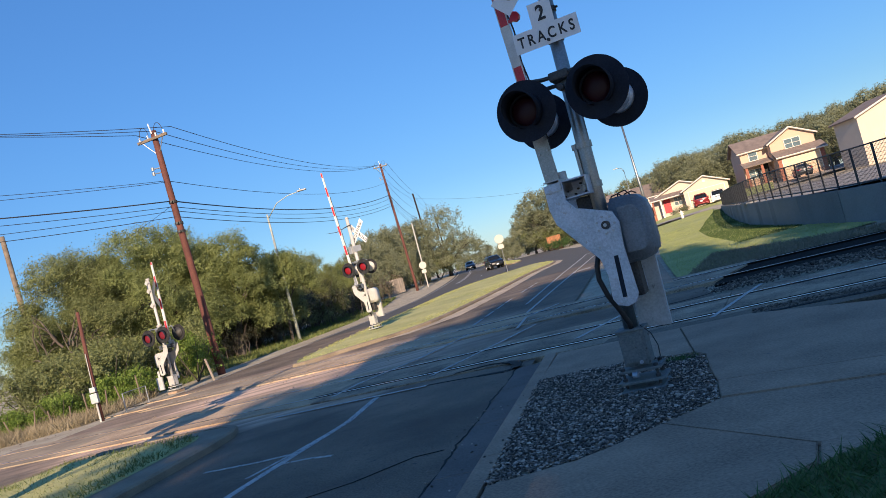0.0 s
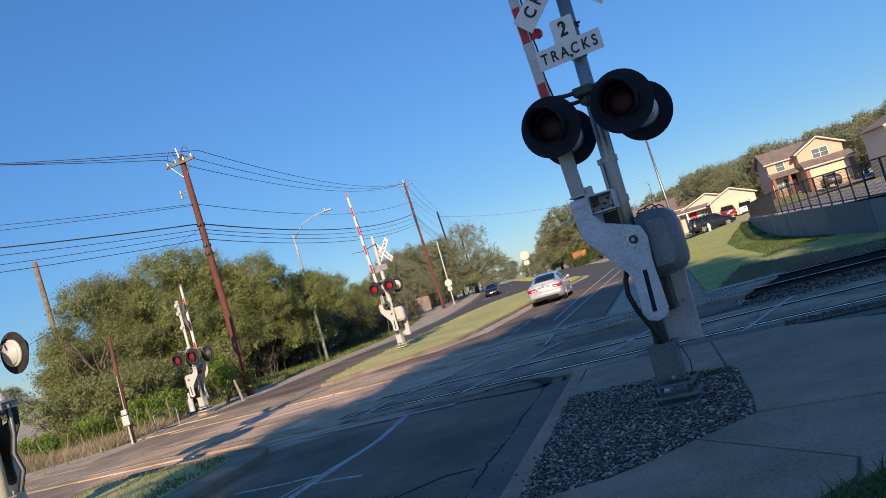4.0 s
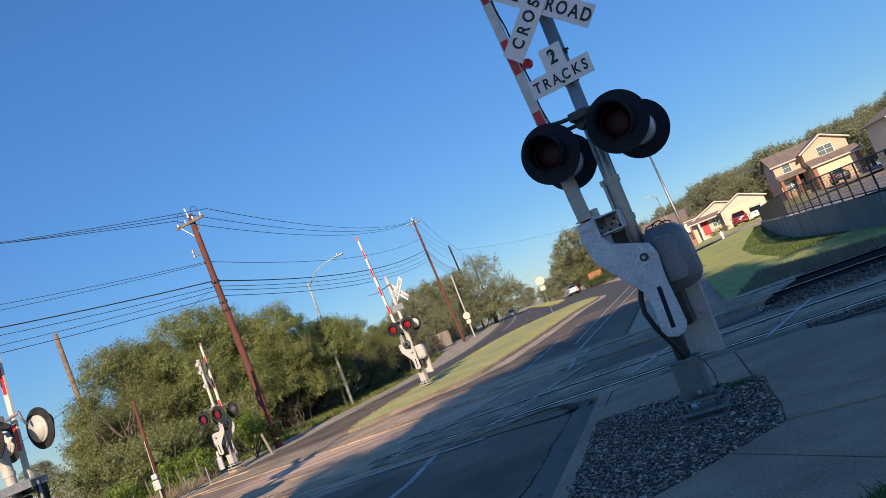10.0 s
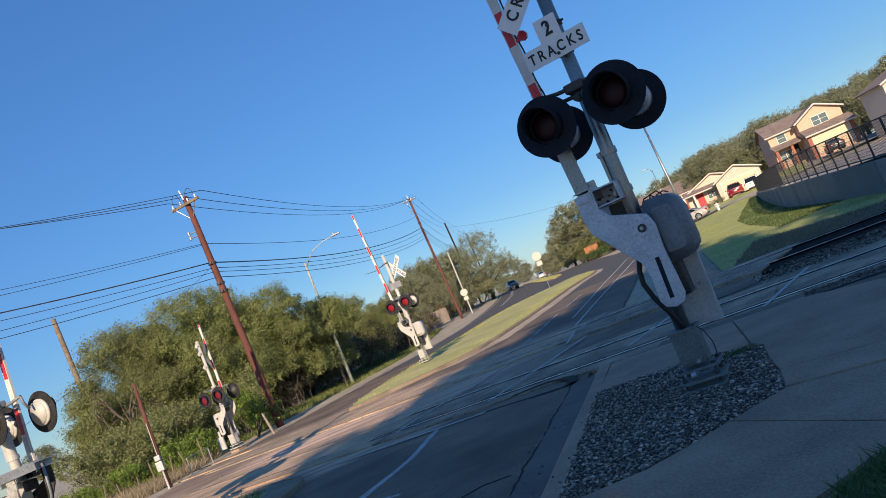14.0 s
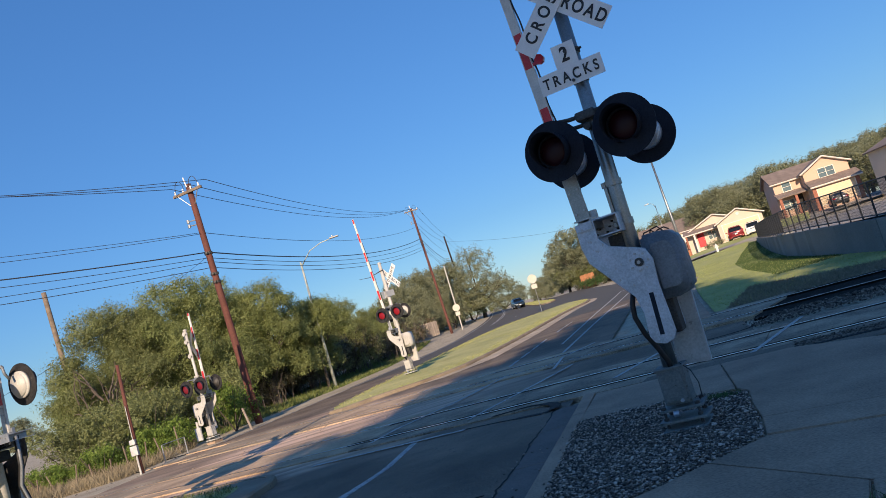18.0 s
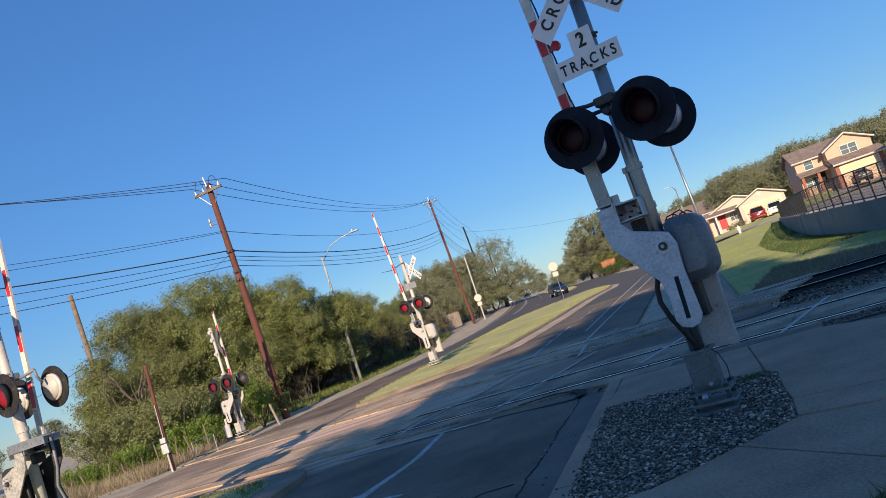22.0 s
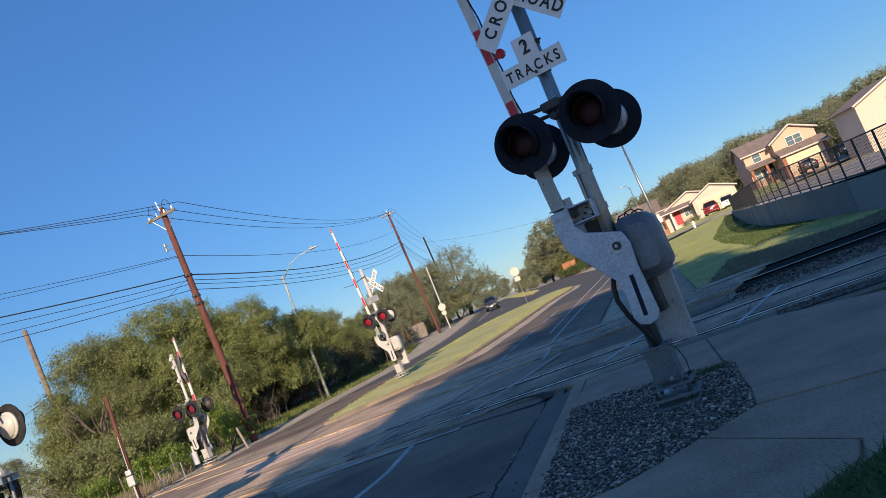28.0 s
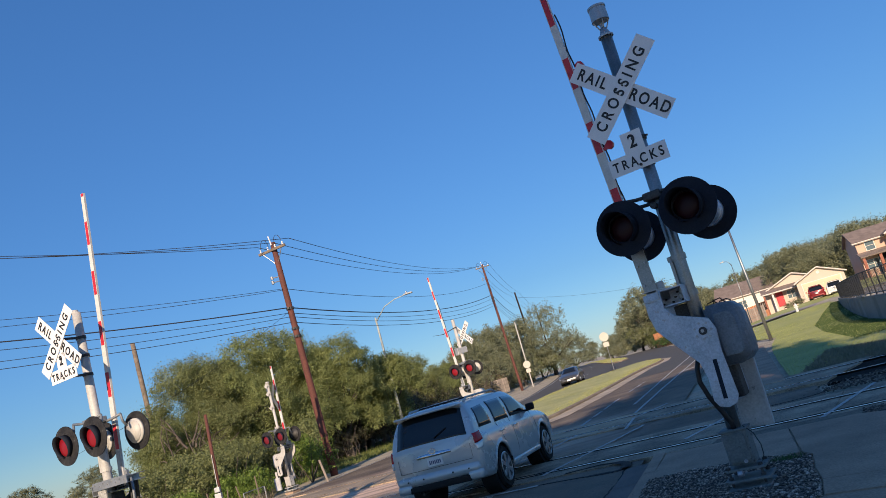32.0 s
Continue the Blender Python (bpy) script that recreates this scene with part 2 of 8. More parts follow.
M = dict(
    asphalt=material("worn_asphalt", (0.0773, 0.0596, 0.0412), (0.246, 0.189, 0.13), 0.85, 0, 0.6, 42, 0.9, (0.05, 0.05, 0.05), 0.3),
    asphalt_new=material("new_asphalt", (0.0638, 0.059, 0.0473), (0.107, 0.1, 0.0806), 0.8, 0, 0.6, 45, 0.3),
    patch=material("tar_and_gap_shade", (0.012, 0.012, 0.013), (0.026, 0.026, 0.027), 0.7, 0, 3, 50, 0.2),
    dirtroad=material("dusty_asphalt", (0.282, 0.23, 0.165), (0.586, 0.48, 0.347), 0.92, 0, 0.7, 30, 0.4, (0.16, 0.13, 0.11), 0.2),
    street=material("pale_street_concrete", (0.24, 0.22, 0.195), (0.38, 0.345, 0.30), 0.92, 0, 0.5, 30, 0.3, (0.18, 0.17, 0.15), 0.2),
    dustpanel=material("dust_covered_panel", (0.303, 0.211, 0.13), (0.627, 0.461, 0.291), 0.92, 0, 1.1, 35, 0.35, (0.14, 0.10, 0.08), 0.2),
    lanepanel=material("trodden_panel", (0.228, 0.18, 0.123), (0.411, 0.326, 0.22), 0.92, 0, 1.1, 35, 0.35, (0.12, 0.095, 0.075), 0.2),
    concrete=material("weathered_concrete", (0.224, 0.161, 0.11), (0.437, 0.309, 0.211), 0.9, 0, 1.0, 38, 0.55, (0.21, 0.17, 0.137), 0.16, 0.06),
    gutter=material("dark_gutter_concrete", (0.112, 0.0936, 0.0796), (0.197, 0.164, 0.139), 0.9, 0, 1.2, 38, 0.5, (0.08, 0.07, 0.06), 0.2),
    kerb=material("kerb_concrete", (0.187, 0.145, 0.0983), (0.299, 0.243, 0.17), 0.9, 0, 1.5, 50, 0.3, (0.15, 0.13, 0.11), 0.2, 0.1),
    wallcon=material("wall_concrete", (0.172, 0.172, 0.167), (0.251, 0.251, 0.242), 0.9, 0, 0.35, 25, 0.15, (0.15, 0.15, 0.145), 0.2, 0.16),
    earth=material("dry_earth", (0.292, 0.249, 0.178), (0.512, 0.451, 0.328), 0.95, 0, 0.8, 25, 0.5, (0.09, 0.10, 0.04), 0.3),
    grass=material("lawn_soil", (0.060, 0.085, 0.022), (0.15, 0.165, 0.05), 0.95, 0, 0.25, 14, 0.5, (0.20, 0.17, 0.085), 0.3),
    turf=material("sunny_turf", (0.27, 0.30, 0.085), (0.44, 0.45, 0.16), 0.95, 0, 0.35, 16, 0.5, (0.27, 0.22, 0.11), 0.3),
    blade_lawn=leafy("lawn_blades", (0.30, 0.325, 0.10), (0.58, 0.56, 0.24), 0.4),
    turf_median=material("median_turf", (0.32, 0.325, 0.105), (0.54, 0.51, 0.215), 0.95, 0, 0.35, 16, 0.5, (0.27, 0.22, 0.11), 0.3),
    blade_yard=leafy("yard_grass_blades", (0.30, 0.35, 0.09), (0.54, 0.55, 0.20), 0.4),
    # dark blades that carry the wall's shadow in their colour
    blade_wall_shadow=leafy("wall_shadow_blades", (0.045, 0.085, 0.022), (0.11, 0.16, 0.048), 0.3),
    blade_mix=leafy("rough_grass_blades", (0.17, 0.155, 0.10), (0.31, 0.27, 0.19), 0.3),
    blade=leafy("grass_blades", (0.07, 0.12, 0.025), (0.22, 0.24, 0.075), 0.3),
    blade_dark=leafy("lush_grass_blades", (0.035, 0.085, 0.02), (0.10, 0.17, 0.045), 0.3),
    blade_dry=leafy("dry_grass_blades", (0.22, 0.185, 0.115), (0.40, 0.34, 0.22), 0.25),
    stone=stones("river_gravel", (0.03, 0.026, 0.022), (0.16, 0.132, 0.108), (0.66, 0.55, 0.45)),
    ballast=stones("track_ballast", (0.05, 0.044, 0.038), (0.13, 0.115, 0.098), (0.30, 0.265, 0.225)),
    rust=material("rusted_steel", (0.035, 0.021, 0.015), (0.085, 0.048, 0.032), 0.8, 0.3, 3, 50, 0.25),
    rail=material("polished_rail", (0.42, 0.42, 0.43), (0.62, 0.62, 0.63), 0.3, 1.0, 4, 60, 0.05),
    oilbed=material("oil_blackened_bed", (0.006, 0.006, 0.006), (0.016, 0.014, 0.012), 0.95, 0, 3, 40, 0.5),
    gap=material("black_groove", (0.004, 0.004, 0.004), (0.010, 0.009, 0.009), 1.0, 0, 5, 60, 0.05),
    slabgrey=material("grey_cast_slab", (0.36, 0.37, 0.37), (0.52, 0.53, 0.53), 0.8, 0.0, 3, 40, 0.12, (0.22, 0.22, 0.22), 0.25),
    tie=material("creosoted_timber", (0.022, 0.018, 0.015), (0.06, 0.048, 0.038), 0.9, 0, 4, 40, 0.4),
    panel=material("crossing_panel_rubber", (0.0983, 0.0752, 0.0513), (0.485, 0.371, 0.251), 0.9, 0, 1.2, 40, 0.3),
    paint=material("worn_road_paint", (0.34, 0.336, 0.327), (0.561, 0.548, 0.527), 0.8, 0, 5, 60, 0.04, (0.18, 0.165, 0.15), 0.58),
    galv=material("galvanised_steel", (0.33, 0.34, 0.35), (0.47, 0.48, 0.49), 0.48, 0.75, 5, 60, 0.06, (0.30, 0.30, 0.30), 0.2),
    lamppost=material("pale_steel_post", (0.352, 0.383, 0.345), (0.495, 0.525, 0.48), 0.55, 0.2, 4, 40, 0.06, (0.30, 0.29, 0.27), 0.2),
    alu=material("cast_aluminium", (0.342, 0.39, 0.463), (0.539, 0.597, 0.681), 0.5, 0.6, 3, 50, 0.08, (0.40, 0.40, 0.41), 0.3),
    worncast=material("worn_pale_casting", (0.20, 0.20, 0.19), (0.50, 0.49, 0.46), 0.6, 0.1, 5, 28, 0.15, (0.10, 0.10, 0.10), 0.3),
    pipe=material("grey_steel_pipe", (0.22, 0.235, 0.235), (0.32, 0.33, 0.33), 0.40, 0.8, 5, 60, 0.05, (0.20, 0.20, 0.20), 0.2),
    olivecast=material("olive_grey_casting", (0.115, 0.135, 0.135), (0.203, 0.223, 0.223), 0.75, 0.1, 5, 50, 0.15, (0.07, 0.07, 0.06), 0.3),
    greypaint=material("grey_painted_casting", (0.147, 0.166, 0.186), (0.24, 0.261, 0.287), 0.55, 0.2, 4, 50, 0.08, (0.15, 0.15, 0.15), 0.2),
    whitepaint=material("white_painted_steel", (0.41, 0.40, 0.375), (0.54, 0.53, 0.50), 0.5, 0, 3, 40, 0.06, (0.42, 0.38, 0.32), 0.12),
    darkiron=material("dark_iron", (0.030, 0.030, 0.032), (0.085, 0.083, 0.08), 0.6, 0.4, 5, 50, 0.1),
    black=material("matt_black_paint", (0.012, 0.016, 0.027), (0.021, 0.027, 0.041), 0.8, 0, 5, 60, 0.05),
    discgrey=material("weathered_black_disc", (0.014, 0.014, 0.016), (0.04, 0.04, 0.042), 0.65, 0, 6, 40, 0.05, (0.09, 0.09, 0.09), 0.25),
    # same red glass: near lens coloured dark for shade, others brighter for sun
    lens=plain("shaded_red_lens", (0.026, 0.005, 0.010), 0.4, 0.0, 0.0),
    lens_dim=plain("dull_red_lens", (0.15, 0.012, 0.022), 0.35, 0.0, 0.0),
    lens_sunlit=plain("sunlit_red_lens", (0.22, 0.008, 0.015), 0.3, 0.0, 0.0),
    redlamp=plain("red_lamp_plastic", (0.50, 0.02, 0.04), 0.3),
    sign=material("reflective_white_sheet", (0.72, 0.73, 0.74), (0.80, 0.80, 0.80), 0.45, 0, 4, 60, 0.03, (0.55, 0.54, 0.52), 0.06),
    creamsign=material("yellowed_sign_sheet", (0.47, 0.45, 0.39), (0.54, 0.52, 0.45), 0.6, 0, 4, 60, 0.03),
    ink=plain("sign_black", (0.012, 0.012, 0.013), 0.5),
    redtape=material("red_reflective_tape", (0.42, 0.015, 0.025), (0.56, 0.03, 0.04), 0.4, 0, 8, 60, 0.03),
    whitetape=material("white_reflective_tape", (0.54, 0.54, 0.51), (0.66, 0.66, 0.635), 0.45, 0, 8, 60, 0.03, (0.48, 0.46, 0.42), 0.15),
    cable=plain("black_rubber_cable", (0.012, 0.012, 0.013), 0.55),
    wire=plain("overhead_wire", (0.02, 0.02, 0.022), 0.6),
    pole=material("treated_pine_pole", (0.0808, 0.0289, 0.0221), (0.149, 0.0527, 0.0391), 0.85, 0, 2.5, 30, 0.4, (0.09, 0.035, 0.03), 0.25),
    oldpole=material("grey_brown_pole", (0.13, 0.10, 0.075), (0.25, 0.20, 0.15), 0.9, 0, 3, 30, 0.4),
    bark=material("oak_bark", (0.045, 0.038, 0.03), (0.13, 0.11, 0.09), 0.95, 0, 3, 22, 0.8),
    leaf=leafy("oak_leaves", (0.163, 0.2, 0.0631), (0.305, 0.341, 0.124), 0.35),
    leaf2=leafy("darker_oak_leaves", (0.148, 0.175, 0.061), (0.269, 0.295, 0.117), 0.35),
    leaf3=leafy("olive_leaves", (0.173, 0.192, 0.106), (0.308, 0.324, 0.194), 0.35),
    # brush leaves with the shade of the oak canopy put into their colour
    bramble=leafy("canopy_shade_bramble_leaves", (0.0396, 0.0432, 0.0252), (0.153, 0.144, 0.081), 0.2),
    twig=material("bare_twig_bark", (0.07, 0.055, 0.045), (0.15, 0.125, 0.105), 0.95, 0, 6, 40, 0.2),
    shoot=leafy("young_green_leaves", (0.10, 0.17, 0.02), (0.24, 0.33, 0.06), 0.35),
    thatch=leafy("dry_stems", (0.14, 0.115, 0.075), (0.27, 0.22, 0.145), 0.2),
    stucco=material("peach_siding", (0.55, 0.385, 0.28), (0.60, 0.42, 0.31), 0.85, 0, 0.8, 20, 0.1),
    cream=material("cream_siding", (0.55, 0.47, 0.38), (0.60, 0.51, 0.415), 0.85, 0, 0.8, 20, 0.1),
    shingle=material("brown_shingle", (0.15, 0.118, 0.10), (0.27, 0.215, 0.185), 0.95, 0, 1.5, 12, 0.4),
    trim=material("white_trim", (0.68, 0.63, 0.55), (0.78, 0.72, 0.63), 0.7, 0, 2, 20, 0.05),
    brick=material("red_brick", (0.23, 0.085, 0.055), (0.36, 0.15, 0.10), 0.9, 0, 4, 20, 0.3),
    reddoor=material("red_door", (0.40, 0.02, 0.03), (0.50, 0.035, 0.045), 0.55, 0, 2, 20, 0.05),
    garage=material("garage_door_panel", (0.66, 0.52, 0.34), (0.70, 0.56, 0.38), 0.7, 0, 1, 20, 0.05),
    glass=plain("window_glass", (0.10, 0.14, 0.16), 0.08, 0.0, 0.5),
    fencewood=material("cedar_fence", (0.30, 0.13, 0.06), (0.46, 0.21, 0.10), 0.9, 0, 2, 20, 0.3, None, 0.2, 0.15),
    greyfence=material("grey_fence", (0.22, 0.19, 0.16), (0.34, 0.29, 0.25), 0.9, 0, 2, 20, 0.3, None, 0.2, 0.15),
    chain=material("chain_link_steel", (0.30, 0.31, 0.31), (0.45, 0.46, 0.46), 0.55, 0.6, 5, 50, 0.05),
    yellowpaint=plain("hydrant_paint", (0.72, 0.72, 0.68), 0.5),
    tyre=material("tyre_rubber", (0.012, 0.012, 0.012), (0.028, 0.027, 0.026), 0.85, 0, 8, 60, 0.2),
    rim=plain("alloy_rim", (0.55, 0.56, 0.58), 0.3, 0.9),
    carglass=plain("tinted_car_glass", (0.010, 0.012, 0.014), 0.04, 0.0, 0.0),
    taillight=plain("tail_light_red", (0.42, 0.004, 0.010), 0.25, 0, 0.15),
    headlight=plain("headlight_clear", (0.70, 0.72, 0.74), 0.1, 0.3, 1.0),
    chrome=plain("chrome", (0.80, 0.80, 0.82), 0.12, 1.0),
    plate=plain("number_plate", (0.75, 0.75, 0.73), 0.5),
    platebar=plain("plate_bars", (0.08, 0.10, 0.20), 0.5),
    trimblack=plain("black_plastic_trim", (0.015, 0.015, 0.016), 0.6),
)


def dusty(m, dust1, dust2):
    """Wind-blown dust over the crossing: thick round the rails, thinning out towards the near side."""
    nt = m.node_tree
    bs = nt.nodes["Principled BSDF"]
    under = bs.inputs["Base Color"].links[0].from_socket
    tc = nt.nodes.new("ShaderNodeTexCoord")

    def calc(op, a, b, c=None):
        n = nt.nodes.new("ShaderNodeMath")
        n.operation = op
        for i, x in enumerate((a, b, c)):
            if x is None:
                continue
            if isinstance(x, (int, float)):
                n.inputs[i].default_value = x
            else:
                nt.links.new(x, n.inputs[i])
        return n.outputs[0]

    def grade(x, lo, hi):
        n = nt.nodes.new("ShaderNodeMapRange")
        n.interpolation_type = "SMOOTHSTEP"
        n.inputs[1].default_value, n.inputs[2].default_value = lo, hi
        nt.links.new(x, n.inputs[0])
        return n.outputs[0]
    sp = nt.nodes.new("ShaderNodeSeparateXYZ")
    nt.links.new(tc.outputs["Object"], sp.inputs[0])
    x, y = sp.outputs[0], sp.outputs[1]
    a = calc("MULTIPLY_ADD", y, TA.y, calc("MULTIPLY", x, TA.x))
    b = calc("MULTIPLY_ADD", y, TB.y, calc("MULTIPLY", x, TB.x))
    no = nt.nodes.new("ShaderNodeTexNoise")
    no.inputs["Scale"].default_value, no.inputs["Detail"].default_value = 0.55, 8
    nt.links.new(tc.outputs["Object"], no.inputs["Vector"])
    wob = calc("MULTIPLY_ADD", no.outputs["Fac"], 5.0, -2.5)
    mask = calc("MULTIPLY", grade(calc("ADD", a, wob), -4.5, -9.5), calc("MULTIPLY", grade(calc("ADD", b, wob), 9.6, 11.6), grade(calc("ADD", b, wob), 22.5, 19.0)))
    v = calc("MULTIPLY_ADD", y, RV.y, calc("MULTIPLY", x, RV.x))
    mask = calc("MULTIPLY", mask, calc("MULTIPLY_ADD", grade(calc("MULTIPLY_ADD", wob, 0.35, v), -13.4, -11.9), 0.72, 0.28))
    streak = nt.nodes.new("ShaderNodeTexNoise")
    streak.inputs["Scale"].default_value, streak.inputs["Detail"].default_value = 1.3, 7
    mp = nt.nodes.new("ShaderNodeMapping")
    mp.inputs["Rotation"].default_value = (0, 0, radians(25.8))
    mp.inputs["Scale"].default_value = (0.18, 2.2, 1)
    nt.links.new(tc.outputs["Object"], mp.inputs["Vector"])
    nt.links.new(mp.outputs[0], streak.inputs["Vector"])
    cr = nt.nodes.new("ShaderNodeValToRGB")
    cr.color_ramp.elements[0].position, cr.color_ramp.elements[1].position = 0.33, 0.62
    cr.color_ramp.elements[0].color, cr.color_ramp.elements[1].color = (*dust1, 1), (*dust2, 1)
    nt.links.new(streak.outputs["Fac"], cr.inputs[0])
    mx = nt.nodes.new("ShaderNodeMix")
    mx.data_type = "RGBA"
    nt.links.new(mask, mx.inputs[0])
    nt.links.new(under, mx.inputs[6])
    nt.links.new(cr.outputs[0], mx.inputs[7])
    nt.links.new(mx.outputs[2], bs.inputs["Base Color"])


dusty(M["asphalt"], (0.33, 0.225, 0.155), (0.74, 0.53, 0.375))
for _k in ("black", "discgrey", "tyre", "trimblack", "lens"):
    M[_k].node_tree.nodes["Principled BSDF"].inputs["Specular IOR Level"].default_value = 0.2


# ---- mesh helpers ----
def mesh_of(name, bm, mats):
    me = bpy.data.meshes.new(name)
    bm.to_mesh(me)
    bm.free()
    for mt in (mats if isinstance(mats, (list, tuple)) else (mats,)):
        me.materials.append(mt)
    return me


def part(name, bm, mats, parent=None, label="", smooth=False):
    """One mesh object, under its thing or part."""
    me = mesh_of(name, bm, mats)
    if smooth:
        for p in me.polygons:
            p.use_smooth = True
    ob = new(name, me)
    if parent:
        ob.parent = parent
    if label:
        ob["label"] = label
    return ob


def thing(name, at, rz=0.0, label="", category="", group="", kind=""):
    ob = new(name)
    ob.empty_display_size = 0.1
    ob.matrix_basis = pose(*at, 0, 0, rz)
    return tagged(ob, label, category, group, kind)


def box(bm, cx, cy, cz, sx, sy, sz, m=None, bevel=0.0, mi=0):
    r = bmesh.ops.create_cube(bm, size=1.0, matrix=Matrix.Translation((cx, cy, cz)) @ Matrix.Diagonal((sx, sy, sz, 1)))
    vs = r["verts"]
    if bevel:
        es = list({e for v in vs for e in v.link_edges})
        out = bmesh.ops.bevel(bm, geom=es, offset=bevel, segments=2, profile=0.6, affect="EDGES")
        vs = list({v for f in out["faces"] for v in f.verts} | {v for v in vs if v.is_valid})
    if m is not None:
        bmesh.ops.transform(bm, matrix=m, verts=[v for v in vs if v.is_valid])
    if mi:
        for f in {f for v in vs if v.is_valid for f in v.link_faces}:
            f.material_index = mi
    return vs


def tube(bm, path, radii, seg=10, cap=True):
    """A round bar along a path of points; radii: one for all or one for each point."""
    pts = [Vector(p) for p in path]
    if not isinstance(radii, (list, tuple)):
        radii = [radii] * len(pts)
    rings = []
    ref = None
    for i, p in enumerate(pts):
        t = (pts[min(i + 1, len(pts) - 1)] - pts[max(i - 1, 0)]).normalized()
        if ref is None:
            ref = Vector((1, 0, 0)) if abs(t.x) < 0.8 else Vector((0, 1, 0))
        x = (ref - t * ref.dot(t)).normalized()
        y = t.cross(x)
        ref = x
        rings.append([bm.verts.new(p + (x * math.cos(2 * math.pi * k / seg) + y * math.sin(2 * math.pi * k / seg)) * radii[i]) for k in range(seg)])
    for r0, r1 in zip(rings, rings[1:]):
        for k in range(seg):
            bm.faces.new((r0[k], r0[(k + 1) % seg], r1[(k + 1) % seg], r1[k]))
    if cap:
        bm.faces.new(rings[0][::-1])
        bm.faces.new(rings[-1])


def prism(bm, poly, z0, z1, axis="z", mi=0):
    """A flat outline given a thickness: along z, or, for axis y, an outline in x and z given a depth."""
    if axis == "z":
        lo, hi = [bm.verts.new((x, y, z0)) for x, y in poly], [bm.verts.new((x, y, z1)) for x, y in poly]
    else:
        lo, hi = [bm.verts.new((x, z0, z)) for x, z in poly], [bm.verts.new((x, z1, z)) for x, z in poly]
    n = len(poly)
    fs = [bm.faces.new(lo[::-1]), bm.faces.new(hi)]
    for i in range(n):
        fs.append(bm.faces.new((lo[i], lo[(i + 1) % n], hi[(i + 1) % n], hi[i])))
    for f in fs:
        f.material_index = mi
    bmesh.ops.recalc_face_normals(bm, faces=fs)
    return fs


def disc(bm, c, r, depth, axis="y", seg=28, r2=None):
    """A round plate or cone centred at c, its axis along y or z."""
    rot = Matrix.Rotation(radians(90), 4, "X") if axis == "y" else (Matrix.Rotation(radians(90), 4, "Y") if axis == "x" else Matrix())
    bmesh.ops.create_cone(bm, cap_ends=True, segments=seg, radius1=r, radius2=r if r2 is None else r2, depth=depth, matrix=Matrix.Translation(c) @ rot)


def words(body, size, mat, parent, m, name="lettering", extrude=0.002, spacing=1.0):
    """Raised letters as a mesh, centred."""
    cu = bpy.data.curves.new(name, "FONT")
    cu.body, cu.size, cu.align_x, cu.align_y, cu.extrude = body, size, "CENTER", "CENTER", extrude
    cu.space_character = spacing
    cu.offset = 0.003 * size / 0.15
    tmp = new("letters_tmp", cu)
    bpy.context.view_layer.update()
    me = bpy.data.meshes.new_from_object(tmp.evaluated_get(bpy.context.evaluated_depsgraph_get()))
    bpy.data.objects.remove(tmp)
    bpy.data.curves.remove(cu)
    me.materials.clear()
    me.materials.append(mat)
    ob = new(name, me)
    ob.parent = parent
    ob.matrix_basis = m
    return ob


def raw(name, verts, faces, mats, parent=None, idx=None, smooth=False):
    me = bpy.data.meshes.new(name)
    me.from_pydata(verts, [], faces)
    for mt in (mats if isinstance(mats, (list, tuple)) else (mats,)):
        me.materials.append(mt)
    if idx is not None:
        me.polygons.foreach_set("material_index", idx)
    if smooth:
        me.polygons.foreach_set("use_smooth", [True] * len(me.polygons))
    me.update()
    ob = new(name, me)
    if parent:
        ob.parent = parent
    return ob
for _n in ("gap", "patch", "oilbed", "tie", "ballast"):
    M[_n].node_tree.nodes["Principled BSDF"].inputs["Specular IOR Level"].default_value = 0.08


# ---- ground: one sheet to the horizon ----
def spread(lo, hi, n, mid, power=2.2):
    """Steps that are fine round mid and wide far from it."""
    t = np.linspace(-1, 1, n)
    s = np.sign(t) * np.abs(t) ** power
    return np.where(s < 0, mid + s * (mid - lo), mid + s * (hi - mid))


def build_ground():
    xs, ys = spread(-700, 700, 110, 4.0), spread(-250, 1100, 130, 30.0)
    verts = [(x, y, gz(x, y) - 0.03) for y in ys for x in xs]
    n = len(xs)
    faces = [(j * n + i, j * n + i + 1, (j + 1) * n + i + 1, (j + 1) * n + i) for j in range(len(ys) - 1) for i in range(n - 1)]
    tagged(raw("ground", verts, faces, M["earth"], smooth=True), "dry earth and thin grass ground", "ground", kind="structure")


def sheet(name, pts_lr, mat, lift, label, category, kind="structure", across=6, parent=None):
    """A strip of surfacing that follows the ground: pairs of left and right edge points."""
    verts, faces = [], []
    for l, r in pts_lr:
        for k in range(across + 1):
            p = Vector(l).lerp(Vector(r), k / across)
            verts.append((p.x, p.y, gz(p.x, p.y) + lift))
    w = across + 1
    for j in range(len(pts_lr) - 1):
        for k in range(across):
            faces.append((j * w + k, j * w + k + 1, (j + 1) * w + k + 1, (j + 1) * w + k))
    ob = raw(name, verts, faces, mat, parent)
    return ob if parent else tagged(ob, label, category, kind=kind)


# the two lanes beyond the crossing, which bend away from the line of the road
WAY_IN = [(-2.3, 50.0), (0.6, 63.0), (3.0, 78.0), (5.0, 95.0), (6.2, 110.0), (6.9, 124.0), (7.6, 140.0), (9.5, 200.0), (11.0, 300.0)]
WAY_OUT = [(6.9, 47.5), (9.5, 59.5), (11.1, 66.5), (13.0, 77.0), (14.2, 91.0), (14.9, 108.0), (15.7, 124.0), (15.8, 140.0), (14.6, 200.0), (14.0, 300.0)]


